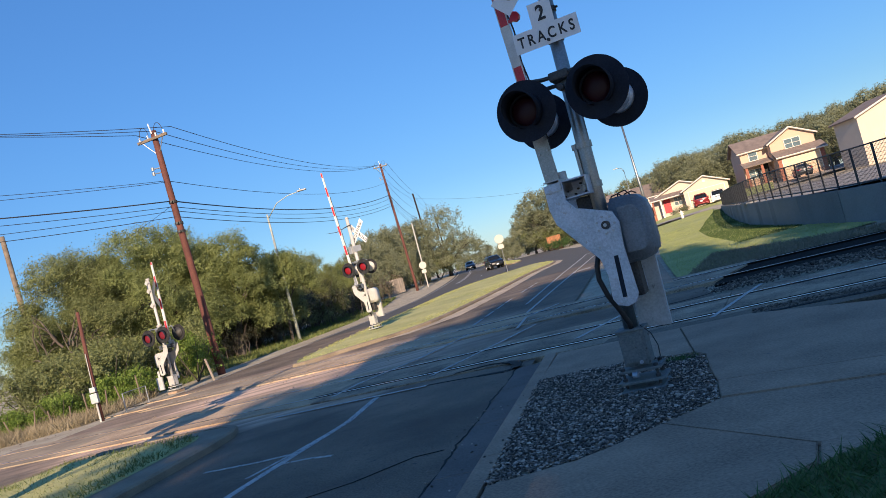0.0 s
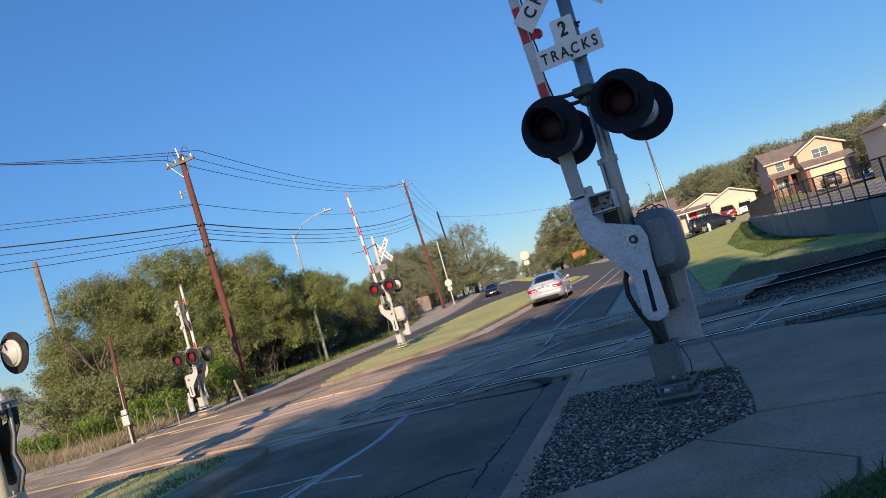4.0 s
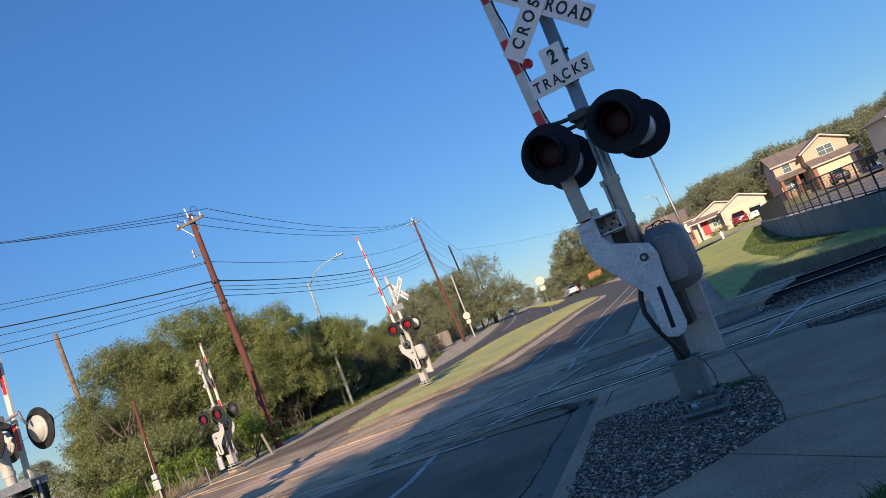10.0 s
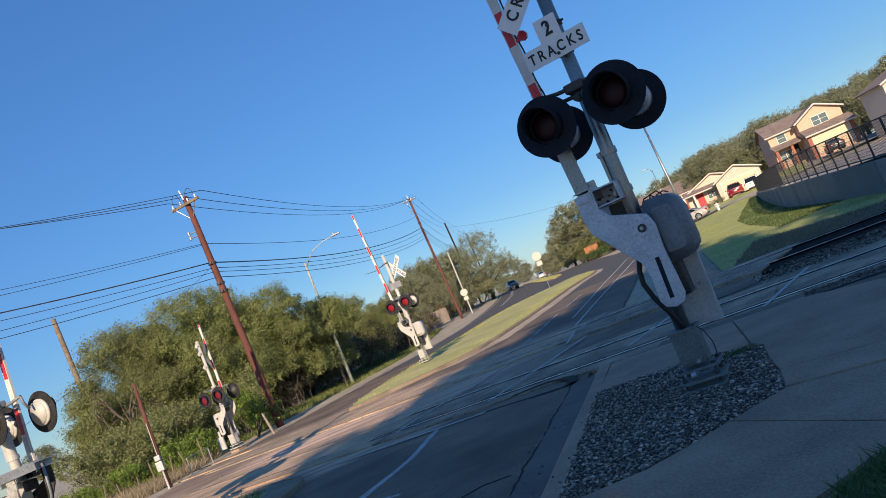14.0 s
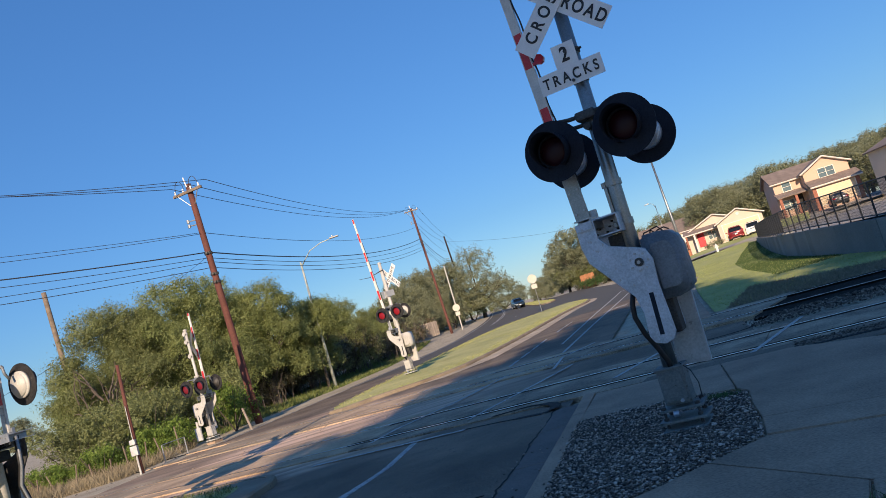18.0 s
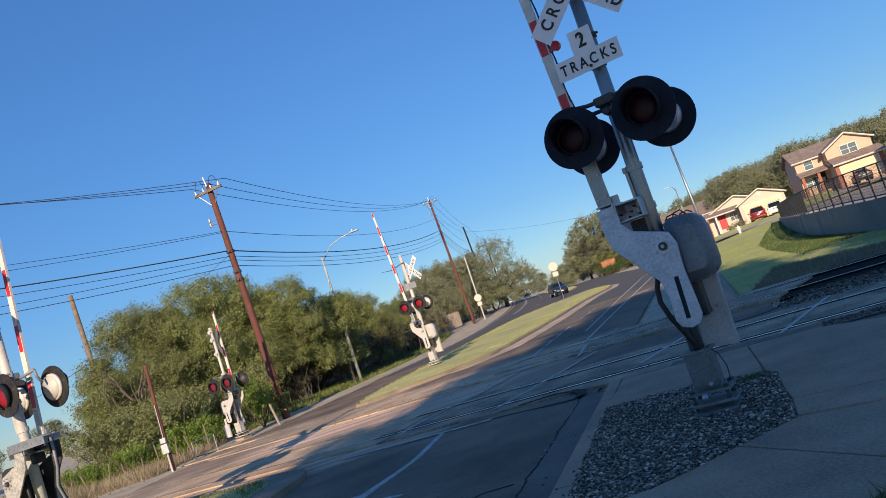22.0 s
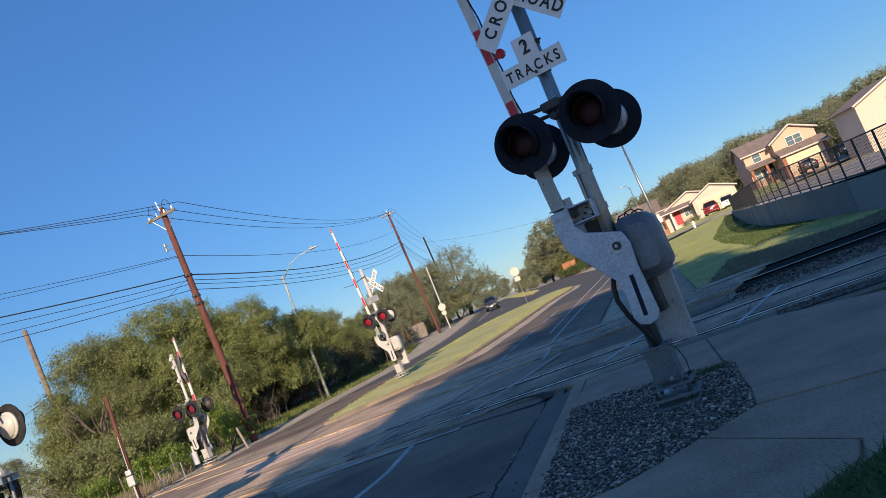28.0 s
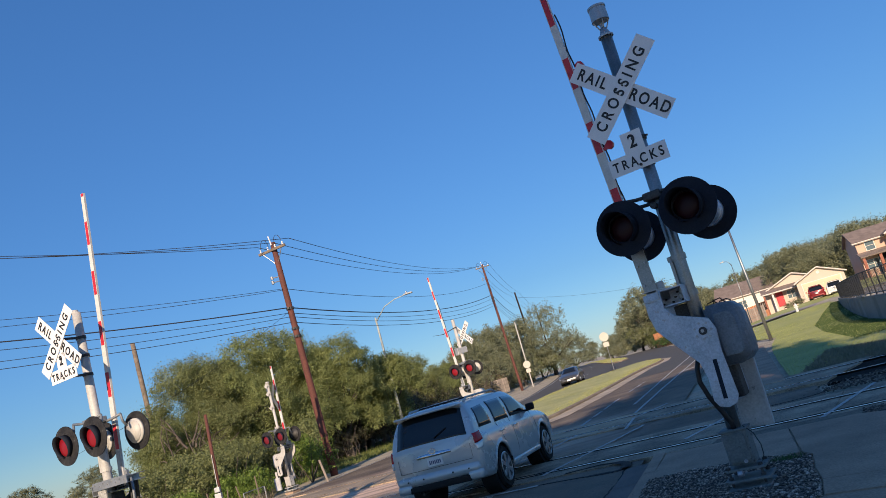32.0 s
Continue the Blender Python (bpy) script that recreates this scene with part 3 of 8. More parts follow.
def along(way, step=4.0):
    """Points along a way, rounded."""
    P = [Vector(p) for p in way]
    out = []
    for i in range(len(P) - 1):
        p0, p1, p2, p3 = P[max(0, i - 1)], P[i], P[i + 1], P[min(len(P) - 1, i + 2)]
        n = max(1, int((p2 - p1).length / step))
        for k in range(n):
            t = k / n
            out.append(0.5 * (2 * p1 + (p2 - p0) * t + (2 * p0 - 5 * p1 + 4 * p2 - p3) * t * t + (3 * p1 - p0 - 3 * p2 + p3) * t ** 3))
    return out + [P[-1]]


def beside(pts, d):
    """The same points moved d to the right of the way."""
    out = []
    for i, p in enumerate(pts):
        t = (pts[min(i + 1, len(pts) - 1)] - pts[max(i - 1, 0)]).normalized()
        out.append(p + Vector((t.y, -t.x)) * d)
    return out


def build_roads():
    us = [-60, -30] + list(np.arange(-12, 56, 4.0))
    sheet("road", [(uv(u, -16.5), uv(u, -1.95)) for u in us], M["asphalt"], 0.03, "worn grey asphalt road over the railway crossing", "road")
    # newer dark surfacing beyond the crossing, and the side street that turns off it
    sheet("road_new", [(uv(u, -16.4), uv(u + 0.45 * (46 - u) + 4, -2.0)) for u in (36, 40, 46, 50, 54)], M["asphalt_new"], 0.036, "fresh dark asphalt road surface", "road")
    w_in, w_out = along(WAY_IN), along(WAY_OUT)
    sheet("road_in", [(beside(w_in, -1.5 - 1.1 * ramp(p.y, 50, 80))[i], q) for i, (p, q) in enumerate(zip(w_in, beside(w_in, 4.6)))], M["asphalt_new"], 0.037, "dark asphalt lane coming down from the rise", "road")
    sheet("road_out", list(zip(beside(w_out, -3.2), beside(w_out, 3.4))), M["asphalt_new"], 0.0385, "dark asphalt lane bending up the rise", "road")
    side = [((8.0, 96.0), (6.0, 76.0)), ((12.0, 96.0), (10.5, 66.0)), ((16.5, 93.0), (12.2, 62.0)), ((18.5, 89.5), (14.5, 70.0)), ((22.0, 87.5), (18.0, 76.0)), ((27.0, 86.0), (25.0, 78.4)), ((36.0, 85.5), (34.0, 78.4)), ((60, 96), (62, 82)), ((110, 125), (114, 108))]
    verts, faces = [], []
    for l, r in side:
        for k in range(7):
            q = Vector(l).lerp(Vector(r), k / 6)
            z = gz(q.x, q.y) + 0.04
            if q.x > 22:
                z += (max(gz(q.x, q.y), terrace(q.x, q.y)) + 0.03 - z) * ramp(q.x, 22, 30)
            verts.append((q.x, q.y, z))
    for j in range(len(side) - 1):
        for k in range(6):
            faces.append((j * 7 + k, j * 7 + k + 1, j * 7 + k + 8, j * 7 + k + 7))
    yard = [f for i, f in enumerate(faces) if i % 6 < 3 and 18 < verts[f[0]][0] < 28]
    tagged(raw("house_lawn", verts, yard, M["turf"]), "front lawn of the cream house", "lawn", kind="structure")
    faces = [f for f in faces if f not in yard]
    near = [1 if verts[f[0]][0] < 19 else 0 for f in faces]
    tagged(raw("side_road", verts, faces, [M["street"], M["asphalt_new"]], idx=near), "pale worn side street leading past the houses", "road", kind="structure")
    # earth shoulder on the far side
    sheet("shoulder", [(uv(u, -20.6), uv(u, -16.2)) for u in np.arange(10, 51, 3.0)] + [(beside(w_in, -4.5)[i], beside(w_in, -1.4 - 1.1 * ramp(p.y, 50, 80))[i]) for i, p in enumerate(w_in)][1:], M["earth"], 0.034, "bare earth road shoulder", "shoulder")


def line(name, pts, width, mat, label, lift=0.048, broken=None):
    """A painted line along plan points, thin but solid; broken: dash and gap, each dash a piece of its own."""
    if broken:
        run, dashes = 0.0, []
        for p, q in zip(pts, pts[1:]):
            p, q = Vector(p), Vector(q)
            ln = (q - p).length
            while run < ln:
                dashes.append((p.lerp(q, run / ln), p.lerp(q, min(1.0, (run + broken[0]) / ln))))
                run += broken[0] + broken[1]
            run -= ln
        for p, q in dashes:
            if (q - p).length > 0.3:
                line(name, [p, q], width, mat, label, lift)
        return None
    verts, faces = [], []
    P = [Vector(p) for p in pts]
    for i, (p, q) in enumerate(zip(P, P[1:])):
        t = (q - p).normalized()
        s = Vector((t.y, -t.x)) * width / 2
        ln = (q - p).length
        k0, step = 0.0, min(4.0, ln)
        while k0 < ln - 0.05:
            k1 = min(ln, k0 + step)
            b = len(verts)
            for k in (k0, k1):
                c = p + t * k
                for e in (c - s, c + s):
                    z = gz(e.x, e.y) + lift
                    verts += [(e.x, e.y, z), (e.x, e.y, z - 0.006)]
            faces += [(b, b + 2, b + 6, b + 4), (b, b + 4, b + 5, b + 1), (b + 2, b + 3, b + 7, b + 6)]
            k0 = k1
    return tagged(raw(name, verts, faces, mat), label, "road marking", "road markings")


def build_markings():
    worn = "worn white paint line on the asphalt"
    line("road_line", [uv(20.4, -3.3), uv(30, -3.25), uv(54, -2.95), uv(64, -1.6), uv(70, 1.5)], 0.09, M["paint"], worn)
    line("road_line", [uv(24.5, -3.75), uv(40, -3.9), uv(62, -3.9), uv(68, -2.4), uv(72, 1.0)], 0.09, M["paint"], worn)
    line("road_line", [uv(21.5, -4.9), uv(30, -5.0), uv(37, -4.9)], 0.10, M["paint"], worn, broken=(1.6, 0.5))
    line("stop_line", [ab(-8.9, 10.98), ab(-6.8, 11.06), ab(-5.9, 11.10)], 0.09, M["paint"], "thin worn white stop line before the rails", lift=0.050)
    line("road_line", [(-1.33, 12.94), (-1.64, 11.19), (-2.12, 9.89), (-2.41, 9.1), (-2.95, 7.5)], 0.11, M["paint"], "scuffed white lane line that ends at the stop line", lift=0.035)
    line("road_line", [(-1.36, 12.7), (-1.72, 11.0), (-2.25, 9.8), (-2.62, 9.1)], 0.05, M["paint"], "faint second stroke of the lane line", lift=0.0355)
    line("road_line", [(-2.15, 9.85), (-2.7, 9.95), (-3.45, 10.25)], 0.06, M["paint"], "smeared white paint on the lane", lift=0.036)
    line("road_line", [(-2.3, 9.4), (-1.95, 9.3), (-1.6, 9.07)], 0.05, M["paint"], "smeared white paint on the lane", lift=0.036)
    for p, q in (((-2.26, 14.33), (-1.86, 15.3)), ((-1.86, 15.3), (-0.69, 16.9)), ((-0.69, 16.9), (0.6, 19.4)), ((-0.41, 13.5), (0.74, 15.29)), ((0.74, 15.29), (2.0, 17.4)), ((1.6, 17.6), (2.09, 19.8)), ((2.09, 19.8), (3.21, 21.37)),
                 ((2.11, 13.14), (3.30, 14.74)), ((3.76, 11.3), (5.03, 12.96)), ((5.03, 12.96), (5.61, 13.7))):
        line("crossing_mark", [p, q], 0.075, M["paint"], "faded white marking across the rails", lift=0.067)
    w_in = along(WAY_IN)
    line("edge_line", [uv(24, -15.9), uv(34, -15.95), uv(47, -16.1)] + [beside(w_in, -1.2 - 1.0 * ramp(p.y, 50, 80))[i] for i, p in enumerate(w_in)][1:30], 0.09, M["paint"], "white edge line beside the shoulder")
    for dv in (-0.12, 0.12):
        line("centre_line", beside(w_in, -0.5 + dv)[6:26], 0.09, M["paint"], "double line on the rising road")
    line("lane_line", beside(w_in, 1.7)[7:26], 0.11, M["paint"], "broken white lane line up the rise", broken=(2.5, 6.0))
    for u, v in ((38.0, -2.85),):
        arrow = [(0, -1.2), (0.14, -1.2), (0.14, 0.2), (0.42, 0.2), (0.07, 1.1), (-0.28, 0.2), (0, 0.2)]
        bm = bmesh.new()
        prism(bm, arrow, 0, 0.006)
        o = part("arrow_mark", bm, M["paint"])
        c = uv(u, v)
        o.matrix_basis = pose(c.x, c.y, gz(c.x, c.y) + 0.045, 0, 0, -40)
        tagged(o, "faded white arrow painted on the road", "road marking", "road markings")


def island(name, edge, height, label, margin=0.16):
    """A grass island inside a concrete kerb; edge: the outline, anticlockwise."""
    E2 = [Vector(p) for p in edge]
    c = sum(E2, Vector((0, 0))) / len(E2)
    ob = thing(name, (c.x, c.y, 0), 0, label, "median", kind="structure")
    n = len(E2)

    def offset(k):
        out = []
        for i in range(n):
            t0, t1 = (E2[i] - E2[i - 1]).normalized(), (E2[(i + 1) % n] - E2[i]).normalized()
            nn = (Vector((t0.y, -t0.x)) + Vector((t1.y, -t1.x))).normalized()
            out.append(E2[i] - nn * k)
        return out
    for i in range(n):
        r0, r1 = offset(0.0), offset(0.16)
        j = (i + 1) % n
        bm = bmesh.new()
        ring = []
        for p, q in ((r0[i], r1[i]), (r0[j], r1[j])):
            zg = gz(p.x, p.y)
            ring.append([bm.verts.new((v.x - c.x, v.y - c.y, zg + z)) for v, z in ((p, -0.1), (p, height - 0.03), (p.lerp(q, 0.25), height), (q, height), (q, -0.1))])
        for k in range(4):
            bm.faces.new((ring[0][k], ring[0][k + 1], ring[1][k + 1], ring[1][k]))
        for r in ring:
            bm.faces.new(r)
        bmesh.ops.recalc_face_normals(bm, faces=bm.faces[:])
        part("kerb_stone", bm, M["kerb"], ob)
    if margin > 0.17:
        bm = bmesh.new()
        vs = [bm.verts.new((p.x - c.x, p.y - c.y, gz(p.x, p.y) + height - 0.012)) for p in offset(0.16)]
        f = bm.faces.new(vs)
        f.normal_update()
        if f.normal.z < 0:
            f.normal_flip()
        part("soil_margin", bm, M["kerb"], ob, "bare trodden soil inside the kerb")
        height += 0.004
    inner = offset(margin)
    bm = bmesh.new()
    vs = [bm.verts.new((p.x - c.x, p.y - c.y, gz(p.x, p.y) + height - 0.01)) for p in inner]
    f = bm.faces.new(vs)
    bmesh.ops.recalc_face_normals(bm, faces=[f])
    if f.normal.z < 0:
        f.normal_flip()
    bmesh.ops.triangulate(bm, faces=bm.faces[:])
    bmesh.ops.subdivide_edges(bm, edges=[e for e in bm.edges if e.calc_length() > 1.5], cuts=3, use_grid_fill=True)
    for v in bm.verts:
        if not v.is_boundary:
            v.co.z = gz(v.co.x + c.x, v.co.y + c.y) + height + 0.05 + 0.03 * noise.noise(Vector((v.co.x, v.co.y, 0)))
    part("turf", bm, M["turf_median"], ob, "mown grass", smooth=True)
    return ob, inner


def smooth_edge(pts, n=4):
    """Rounds an outline by cutting its corners."""
    P = [Vector(p) for p in pts]
    for _ in range(n):
        Q = []
        for i in range(len(P)):
            a, b = P[i], P[(i + 1) % len(P)]
            Q += [a.lerp(b, 0.22), a.lerp(b, 0.78)]
        P = Q
    return P


NEAR_ISLE = [uv(12.45, -8.2), uv(12.65, -10.0), uv(12.5, -11.2), uv(4, -12.6), uv(-6, -12.4), uv(-6, -6.8), uv(8.5, -6.75), uv(11.2, -6.8), uv(12.15, -7.2)]
FAR_ISLE = [uv(22.2, -10.9), uv(24.0, -9.7), uv(25.0, -8.3), uv(27.5, -7.4), uv(36, -7.1), uv(50, -7.1), uv(55, -6.8), uv(59, -6.3), uv(63.5, -6.4), uv(67.0, -7.4),
            uv(70.6, -9.4), uv(65.5, -11.6), uv(61, -13.4), uv(53, -13.7), uv(42, -13.0), uv(30, -12.2), uv(24, -11.7)]
FAR_ISLE2 = [Vector(p) for p in ((9.6, 99), (10.6, 96.5), (12.0, 99), (12.6, 110), (12.9, 140), (12.2, 180), (10.9, 180), (10.3, 140), (9.8, 115))]


def ccw(pts):
    s = sum(a.x * b.y - b.x * a.y for a, b in zip(pts, pts[1:] + pts[:1]))
    return pts if s > 0 else pts[::-1]


def build_islands():
    a = island("median_near", ccw(smooth_edge(NEAR_ISLE, 1)), 0.15, "raised grass median with a worn concrete kerb", 0.62)
    b = island("median_far", ccw(smooth_edge(FAR_ISLE, 1)), 0.15, "long grass median with a tan concrete kerb")
    c = island("median_beyond", ccw(smooth_edge(FAR_ISLE2, 1)), 0.15, "grass median further up the road")
    # tan dust washed along the long median's kerb
    r = [uv(24.6, -8.5), uv(27.4, -7.2), uv(36, -6.85), uv(50, -6.85), uv(55, -6.55), uv(59, -6.1), uv(63.5, -6.2), uv(66.5, -7.0)]
    w = (0.7, 0.6, 0.55, 0.5, 0.45, 0.4, 0.3, 0.2)
    sheet("gutter_dust", [(p - RV * 0.3, p + RV * k) for p, k in zip(r, w)], M["dirtroad"], 0.0445, "tan dust along the median kerb", "road surface", across=2)
    return a[1], b[1], c[1]


def inside(p, poly):
    hit = False
    for a, b in zip(poly, poly[1:] + poly[:1]):
        if (a.y > p[1]) != (b.y > p[1]) and p[0] < (b.x - a.x) * (p[1] - a.y) / (b.y - a.y) + a.x:
            hit = not hit
    return hit


def tufts(name, places, mat, label, h=0.06, w=0.008, seed=1, lean=0.6):
    """Grass as many single blades at the given places (x, y, z, size)."""
    rng = np.random.default_rng(seed)
    n = len(places)
    P = np.array(places)
    a, l = rng.uniform(0, 2 * np.pi, n), rng.normal(0, lean, (n, 2)) * (P[:, 3:4] * h)
    hh = P[:, 3] * h * rng.uniform(0.6, 1.3, n)
    dx, dy = np.cos(a) * w * P[:, 3], np.sin(a) * w * P[:, 3]
    v = np.zeros((n, 3, 3))
    v[:, 0] = np.stack([P[:, 0] - dx, P[:, 1] - dy, P[:, 2]], 1)
    v[:, 1] = np.stack([P[:, 0] + dx, P[:, 1] + dy, P[:, 2]], 1)
    v[:, 2] = np.stack([P[:, 0] + l[:, 0], P[:, 1] + l[:, 1], P[:, 2] + hh], 1)
    ob = raw(name, v.reshape(-1, 3).tolist(), np.arange(3 * n).reshape(-1, 3).tolist(), mat)
    return tagged(ob, label, "grass", kind="stuff")


# ---- pavement, gravel bed and kerb beside the near signal ----
SLABS = [
    [(0.97, 9.58), (1.52, 11.46), (3.13, 10.68), (2.62, 8.66), (2.35, 8.87), (1.90, 9.17), (1.50, 9.44)],
    [(2.62, 8.66), (3.13, 10.68), (3.95, 10.27), (4.85, 8.72), (7.2, 7.4), (8.0, 5.6), (6.2, 4.47), (2.26, 7.04), (2.40, 7.61), (2.64, 8.38)],
    [(2.26, 7.04), (6.2, 4.47), (5.6, 4.2), (2.05, 6.42)],
    [(2.05, 6.42), (5.6, 4.2), (5.5, 3.4), (2.02, 4.74), (1.46, 6.13)],
    [(1.46, 6.13), (2.02, 4.74), (1.86, 4.44), (1.35, 4.17), (0.2, 3.6), (-0.58, 3.6), (0.0, 5.76), (0.69, 5.78), (1.02, 5.90)],
    [(2.02, 4.74), (5.5, 3.4), (4.4, 2.6), (1.86, 4.40)],
    [uv(3.35, -1.5), uv(3.35, -0.15), uv(0.9, -0.15), uv(0.9, -1.5)],
    [uv(0.9, -1.5), uv(0.9, -0.15), uv(-1.6, -0.15), uv(-1.6, -1.5)],
    [uv(-1.6, -1.5), uv(-1.6, -0.15), uv(-4.4, -0.15), uv(-4.4, -1.5)],
]
BED = [Vector(p) for p in ((-0.01, 5.77), (0.96, 9.57), (1.50, 9.43), (1.90, 9.16), (2.35, 8.86), (2.63, 8.37), (2.39, 7.61), (2.25, 7.04), (2.04, 6.42), (1.45, 6.14), (1.02, 5.91), (0.69, 5.79))]


def shrink(poly, k):
    P = ccw([Vector(p) for p in poly])
    n = len(P)
    out = []
    for i in range(n):
        t0, t1 = (P[i] - P[i - 1]).normalized(), (P[(i + 1) % n] - P[i]).normalized()
        nn = Vector((-t0.y, t0.x)) + Vector((-t1.y, t1.x))
        out.append(P[i] + nn * (k / max(0.3, nn.length_squared / 2)) )
    return out


def build_pavement():
    ob = thing("pavement", (0, 0, 0), 0, "shaded concrete pavement slabs with joints and a crack", "pavement", kind="structure")
    for i, s in enumerate(SLABS):
        bm = bmesh.new()
        P = shrink(s, 0.007)
        tilt = 0.004 * (i % 3 - 1)
        prism(bm, [(p.x, p.y) for p in P], -0.14, 0.0 + tilt)
        top = [e for e in bm.edges if all(v.co.z > -0.02 for v in e.verts)]
        bmesh.ops.bevel(bm, geom=top, offset=0.008, segments=2, affect="EDGES")
        part("slab", bm, M["concrete"], ob)
    bm = bmesh.new()
    prism(bm, [(-0.56, 3.6), (0.2, 3.62), (1.9, 4.4), (4.4, 2.6), (5.5, 3.4), (7.9, 5.6), (7.1, 7.4), (4.8, 8.7), (3.9, 10.2), (1.52, 11.4), (0.95, 9.5), (2.55, 8.4), (2.0, 6.5), (1.43, 6.2), (0.02, 5.8)], -0.13, -0.032)
    part("sub_base", bm, M["earth"], ob)
    # walk beyond the tracks
    for k in range(12):
        u0 = 19.5 + k * 2.4
        bm = bmesh.new()
        c = [uv(u0, -0.75 + 0.075 * (u0 - 19)), uv(u0, 0.55 + 0.03 * (u0 - 19)), uv(u0 + 2.38, 0.55 + 0.03 * (u0 - 16.6)), uv(u0 + 2.38, -0.75 + 0.075 * (u0 - 16.6))]
        if (c[1] - c[0]).length < 0.4:
            break
        c = [uv(u0, -0.75), uv(u0, 0.6), uv(u0 + 2.38, 0.6), uv(u0 + 2.38, -0.75)]
        z = gz(c[0].x, c[0].y)
        prism(bm, [(p.x, p.y) for p in ccw(c)], z - 0.05, z + 0.07)
        part("slab", bm, M["concrete"], ob)
    # kerb and gutter
    for k in range(9):
        u0, u1 = -4.5 + k * 1.82, -4.5 + (k + 1) * 1.82 - 0.012
        if u1 > 11.6:
            u1 = 11.6
        bm = bmesh.new()
        prof = [(-1.515, -0.2), (-1.515, 0.0), (-1.67, -0.002), (-1.705, -0.018), (-1.735, -0.085), (-1.78, -0.102), (-2.15, -0.112), (-2.15, -0.2)]
        rings = [[bm.verts.new((*uv(u, v), z)) for v, z in prof] for u in (u0, u1)]
        for i in range(len(prof)):
            j = (i + 1) % len(prof)
            f = bm.faces.new((rings[0][i], rings[0][j], rings[1][j], rings[1][i]))
            f.material_index = 1 if i == 5 else 0
        for r in rings:
            bm.faces.new(r)
        bmesh.ops.recalc_face_normals(bm, faces=bm.faces[:])
        part("kerb_stone", bm, [M["concrete"], M["gutter"]], ob)
    # tar seam along the gutter
    line("tar_seam", [uv(u, -2.175 + 0.018 * math.sin(u * 3.1) + 0.012 * math.sin(u * 9.7) + 0.012 * math.sin(u * 23.0)) for u in np.arange(-4, 12.4, 0.13)], 0.022, M["patch"], "black tar seam along the gutter", lift=0.034)
    line("tar_seam", [(0.93, 11.95), (0.74, 11.87), (0.55, 12.0), (0.32, 12.15)], 0.12, M["patch"], "looped black tar seam in the lane", lift=0.0375)
    line("tar_seam", [(0.32, 12.15), (-0.03, 12.4), (-0.35, 12.6), (-0.8, 12.85)], 0.05, M["patch"], "thinner end of the tar seam", lift=0.037)
    line("tar_seam", [(0.90, 11.80), (0.97, 12.1), (0.95, 12.38), (0.84, 12.62)], 0.16, M["patch"], "tar blot at the end of the gutter", lift=0.066)
    line("tar_seam", [(0.84, 12.62), (0.62, 12.86), (0.28, 12.92), (0.0, 12.95)], 0.06, M["patch"], "upper stroke of the looped tar seam", lift=0.0665)
    line("tar_seam", [(-2.6, 6.9), (-1.9, 7.35), (-1.2, 7.5), (-0.6, 7.85), (-0.3, 7.8)], 0.012, M["patch"], "fine crack across the lane", lift=0.0365)
    line("crack", [(2.60, 8.70), (2.72, 9.0), (2.70, 9.3), (2.83, 9.6), (2.86, 10.0), (3.06, 10.6)], 0.004, M["panel"], "dark crack in the pavement", lift=0.153, broken=(0.45, 0.16))


def rocks(name, places, mat, label, category, seed=3, flat=0.6):
    """Loose stones as small lumps: places of x, y, z, size."""
    rng = np.random.default_rng(seed)
    bm = bmesh.new()
    bmesh.ops.create_icosphere(bm, subdivisions=1, radius=1.0)
    tv = np.array([v.co[:] for v in bm.verts])
    tf = np.array([[v.index for v in f.verts] for f in bm.faces])
    bm.free()
    P = np.array(places)
    n = len(P)
    q = rng.normal(size=(n, 3, 3))
    u0 = q[:, 0] / np.linalg.norm(q[:, 0], axis=1, keepdims=True)
    u1 = q[:, 1] - (q[:, 1] * u0).sum(1, keepdims=True) * u0
    u1 /= np.linalg.norm(u1, axis=1, keepdims=True)
    R = np.stack([u0, u1, np.cross(u0, u1)], 1)
    k = rng.uniform(0.55, 1.25, (n, 1, 3))
    lumps = 1 + rng.uniform(-0.22, 0.22, (n, len(tv), 1))
    V = np.einsum("nvi,nij->nvj", tv[None] * k * lumps, R) * P[:, 3, None, None]
    V[:, :, 2] *= flat
    V += P[:, None, :3]
    F = tf[None] + (np.arange(n) * len(tv))[:, None, None]
    return tagged(raw(name, V.reshape(-1, 3).tolist(), F.reshape(-1, 3).tolist(), mat), label, category, kind="stuff")


def build_gravel():
    rng = np.random.default_rng(5)
    bm = bmesh.new()
    prism(bm, [(p.x, p.y) for p in ccw(BED)], -0.14, -0.022)
    tagged(part("gravel_bed", bm, M["earth"]), "dark soil bed under the gravel", "soil", kind="structure")
    pl = []
    while len(pl) < 24000:
        p = (rng.uniform(-0.1, 2.7), rng.uniform(5.7, 9.6))
        if inside(p, BED):
            pl.append((*p, rng.uniform(-0.022, 0.012), rng.choice([0.008, 0.011, 0.015, 0.020], p=[0.30, 0.38, 0.25, 0.07])))
    for _ in range(60):
        u = rng.uniform(4, 9)
        p = uv(u, rng.uniform(-2.3, -1.5))
        pl.append((p.x, p.y, 0.005 if RV.dot(p) > -1.65 else -0.10, rng.uniform(0.008, 0.02)))
    rocks("gravel", pl, M["stone"], "loose grey and tan river gravel round the signal base", "gravel", 6)


# ---- railway ----
RAILS = (12.28, 13.96, 17.75, 19.55)     # b of each rail's middle


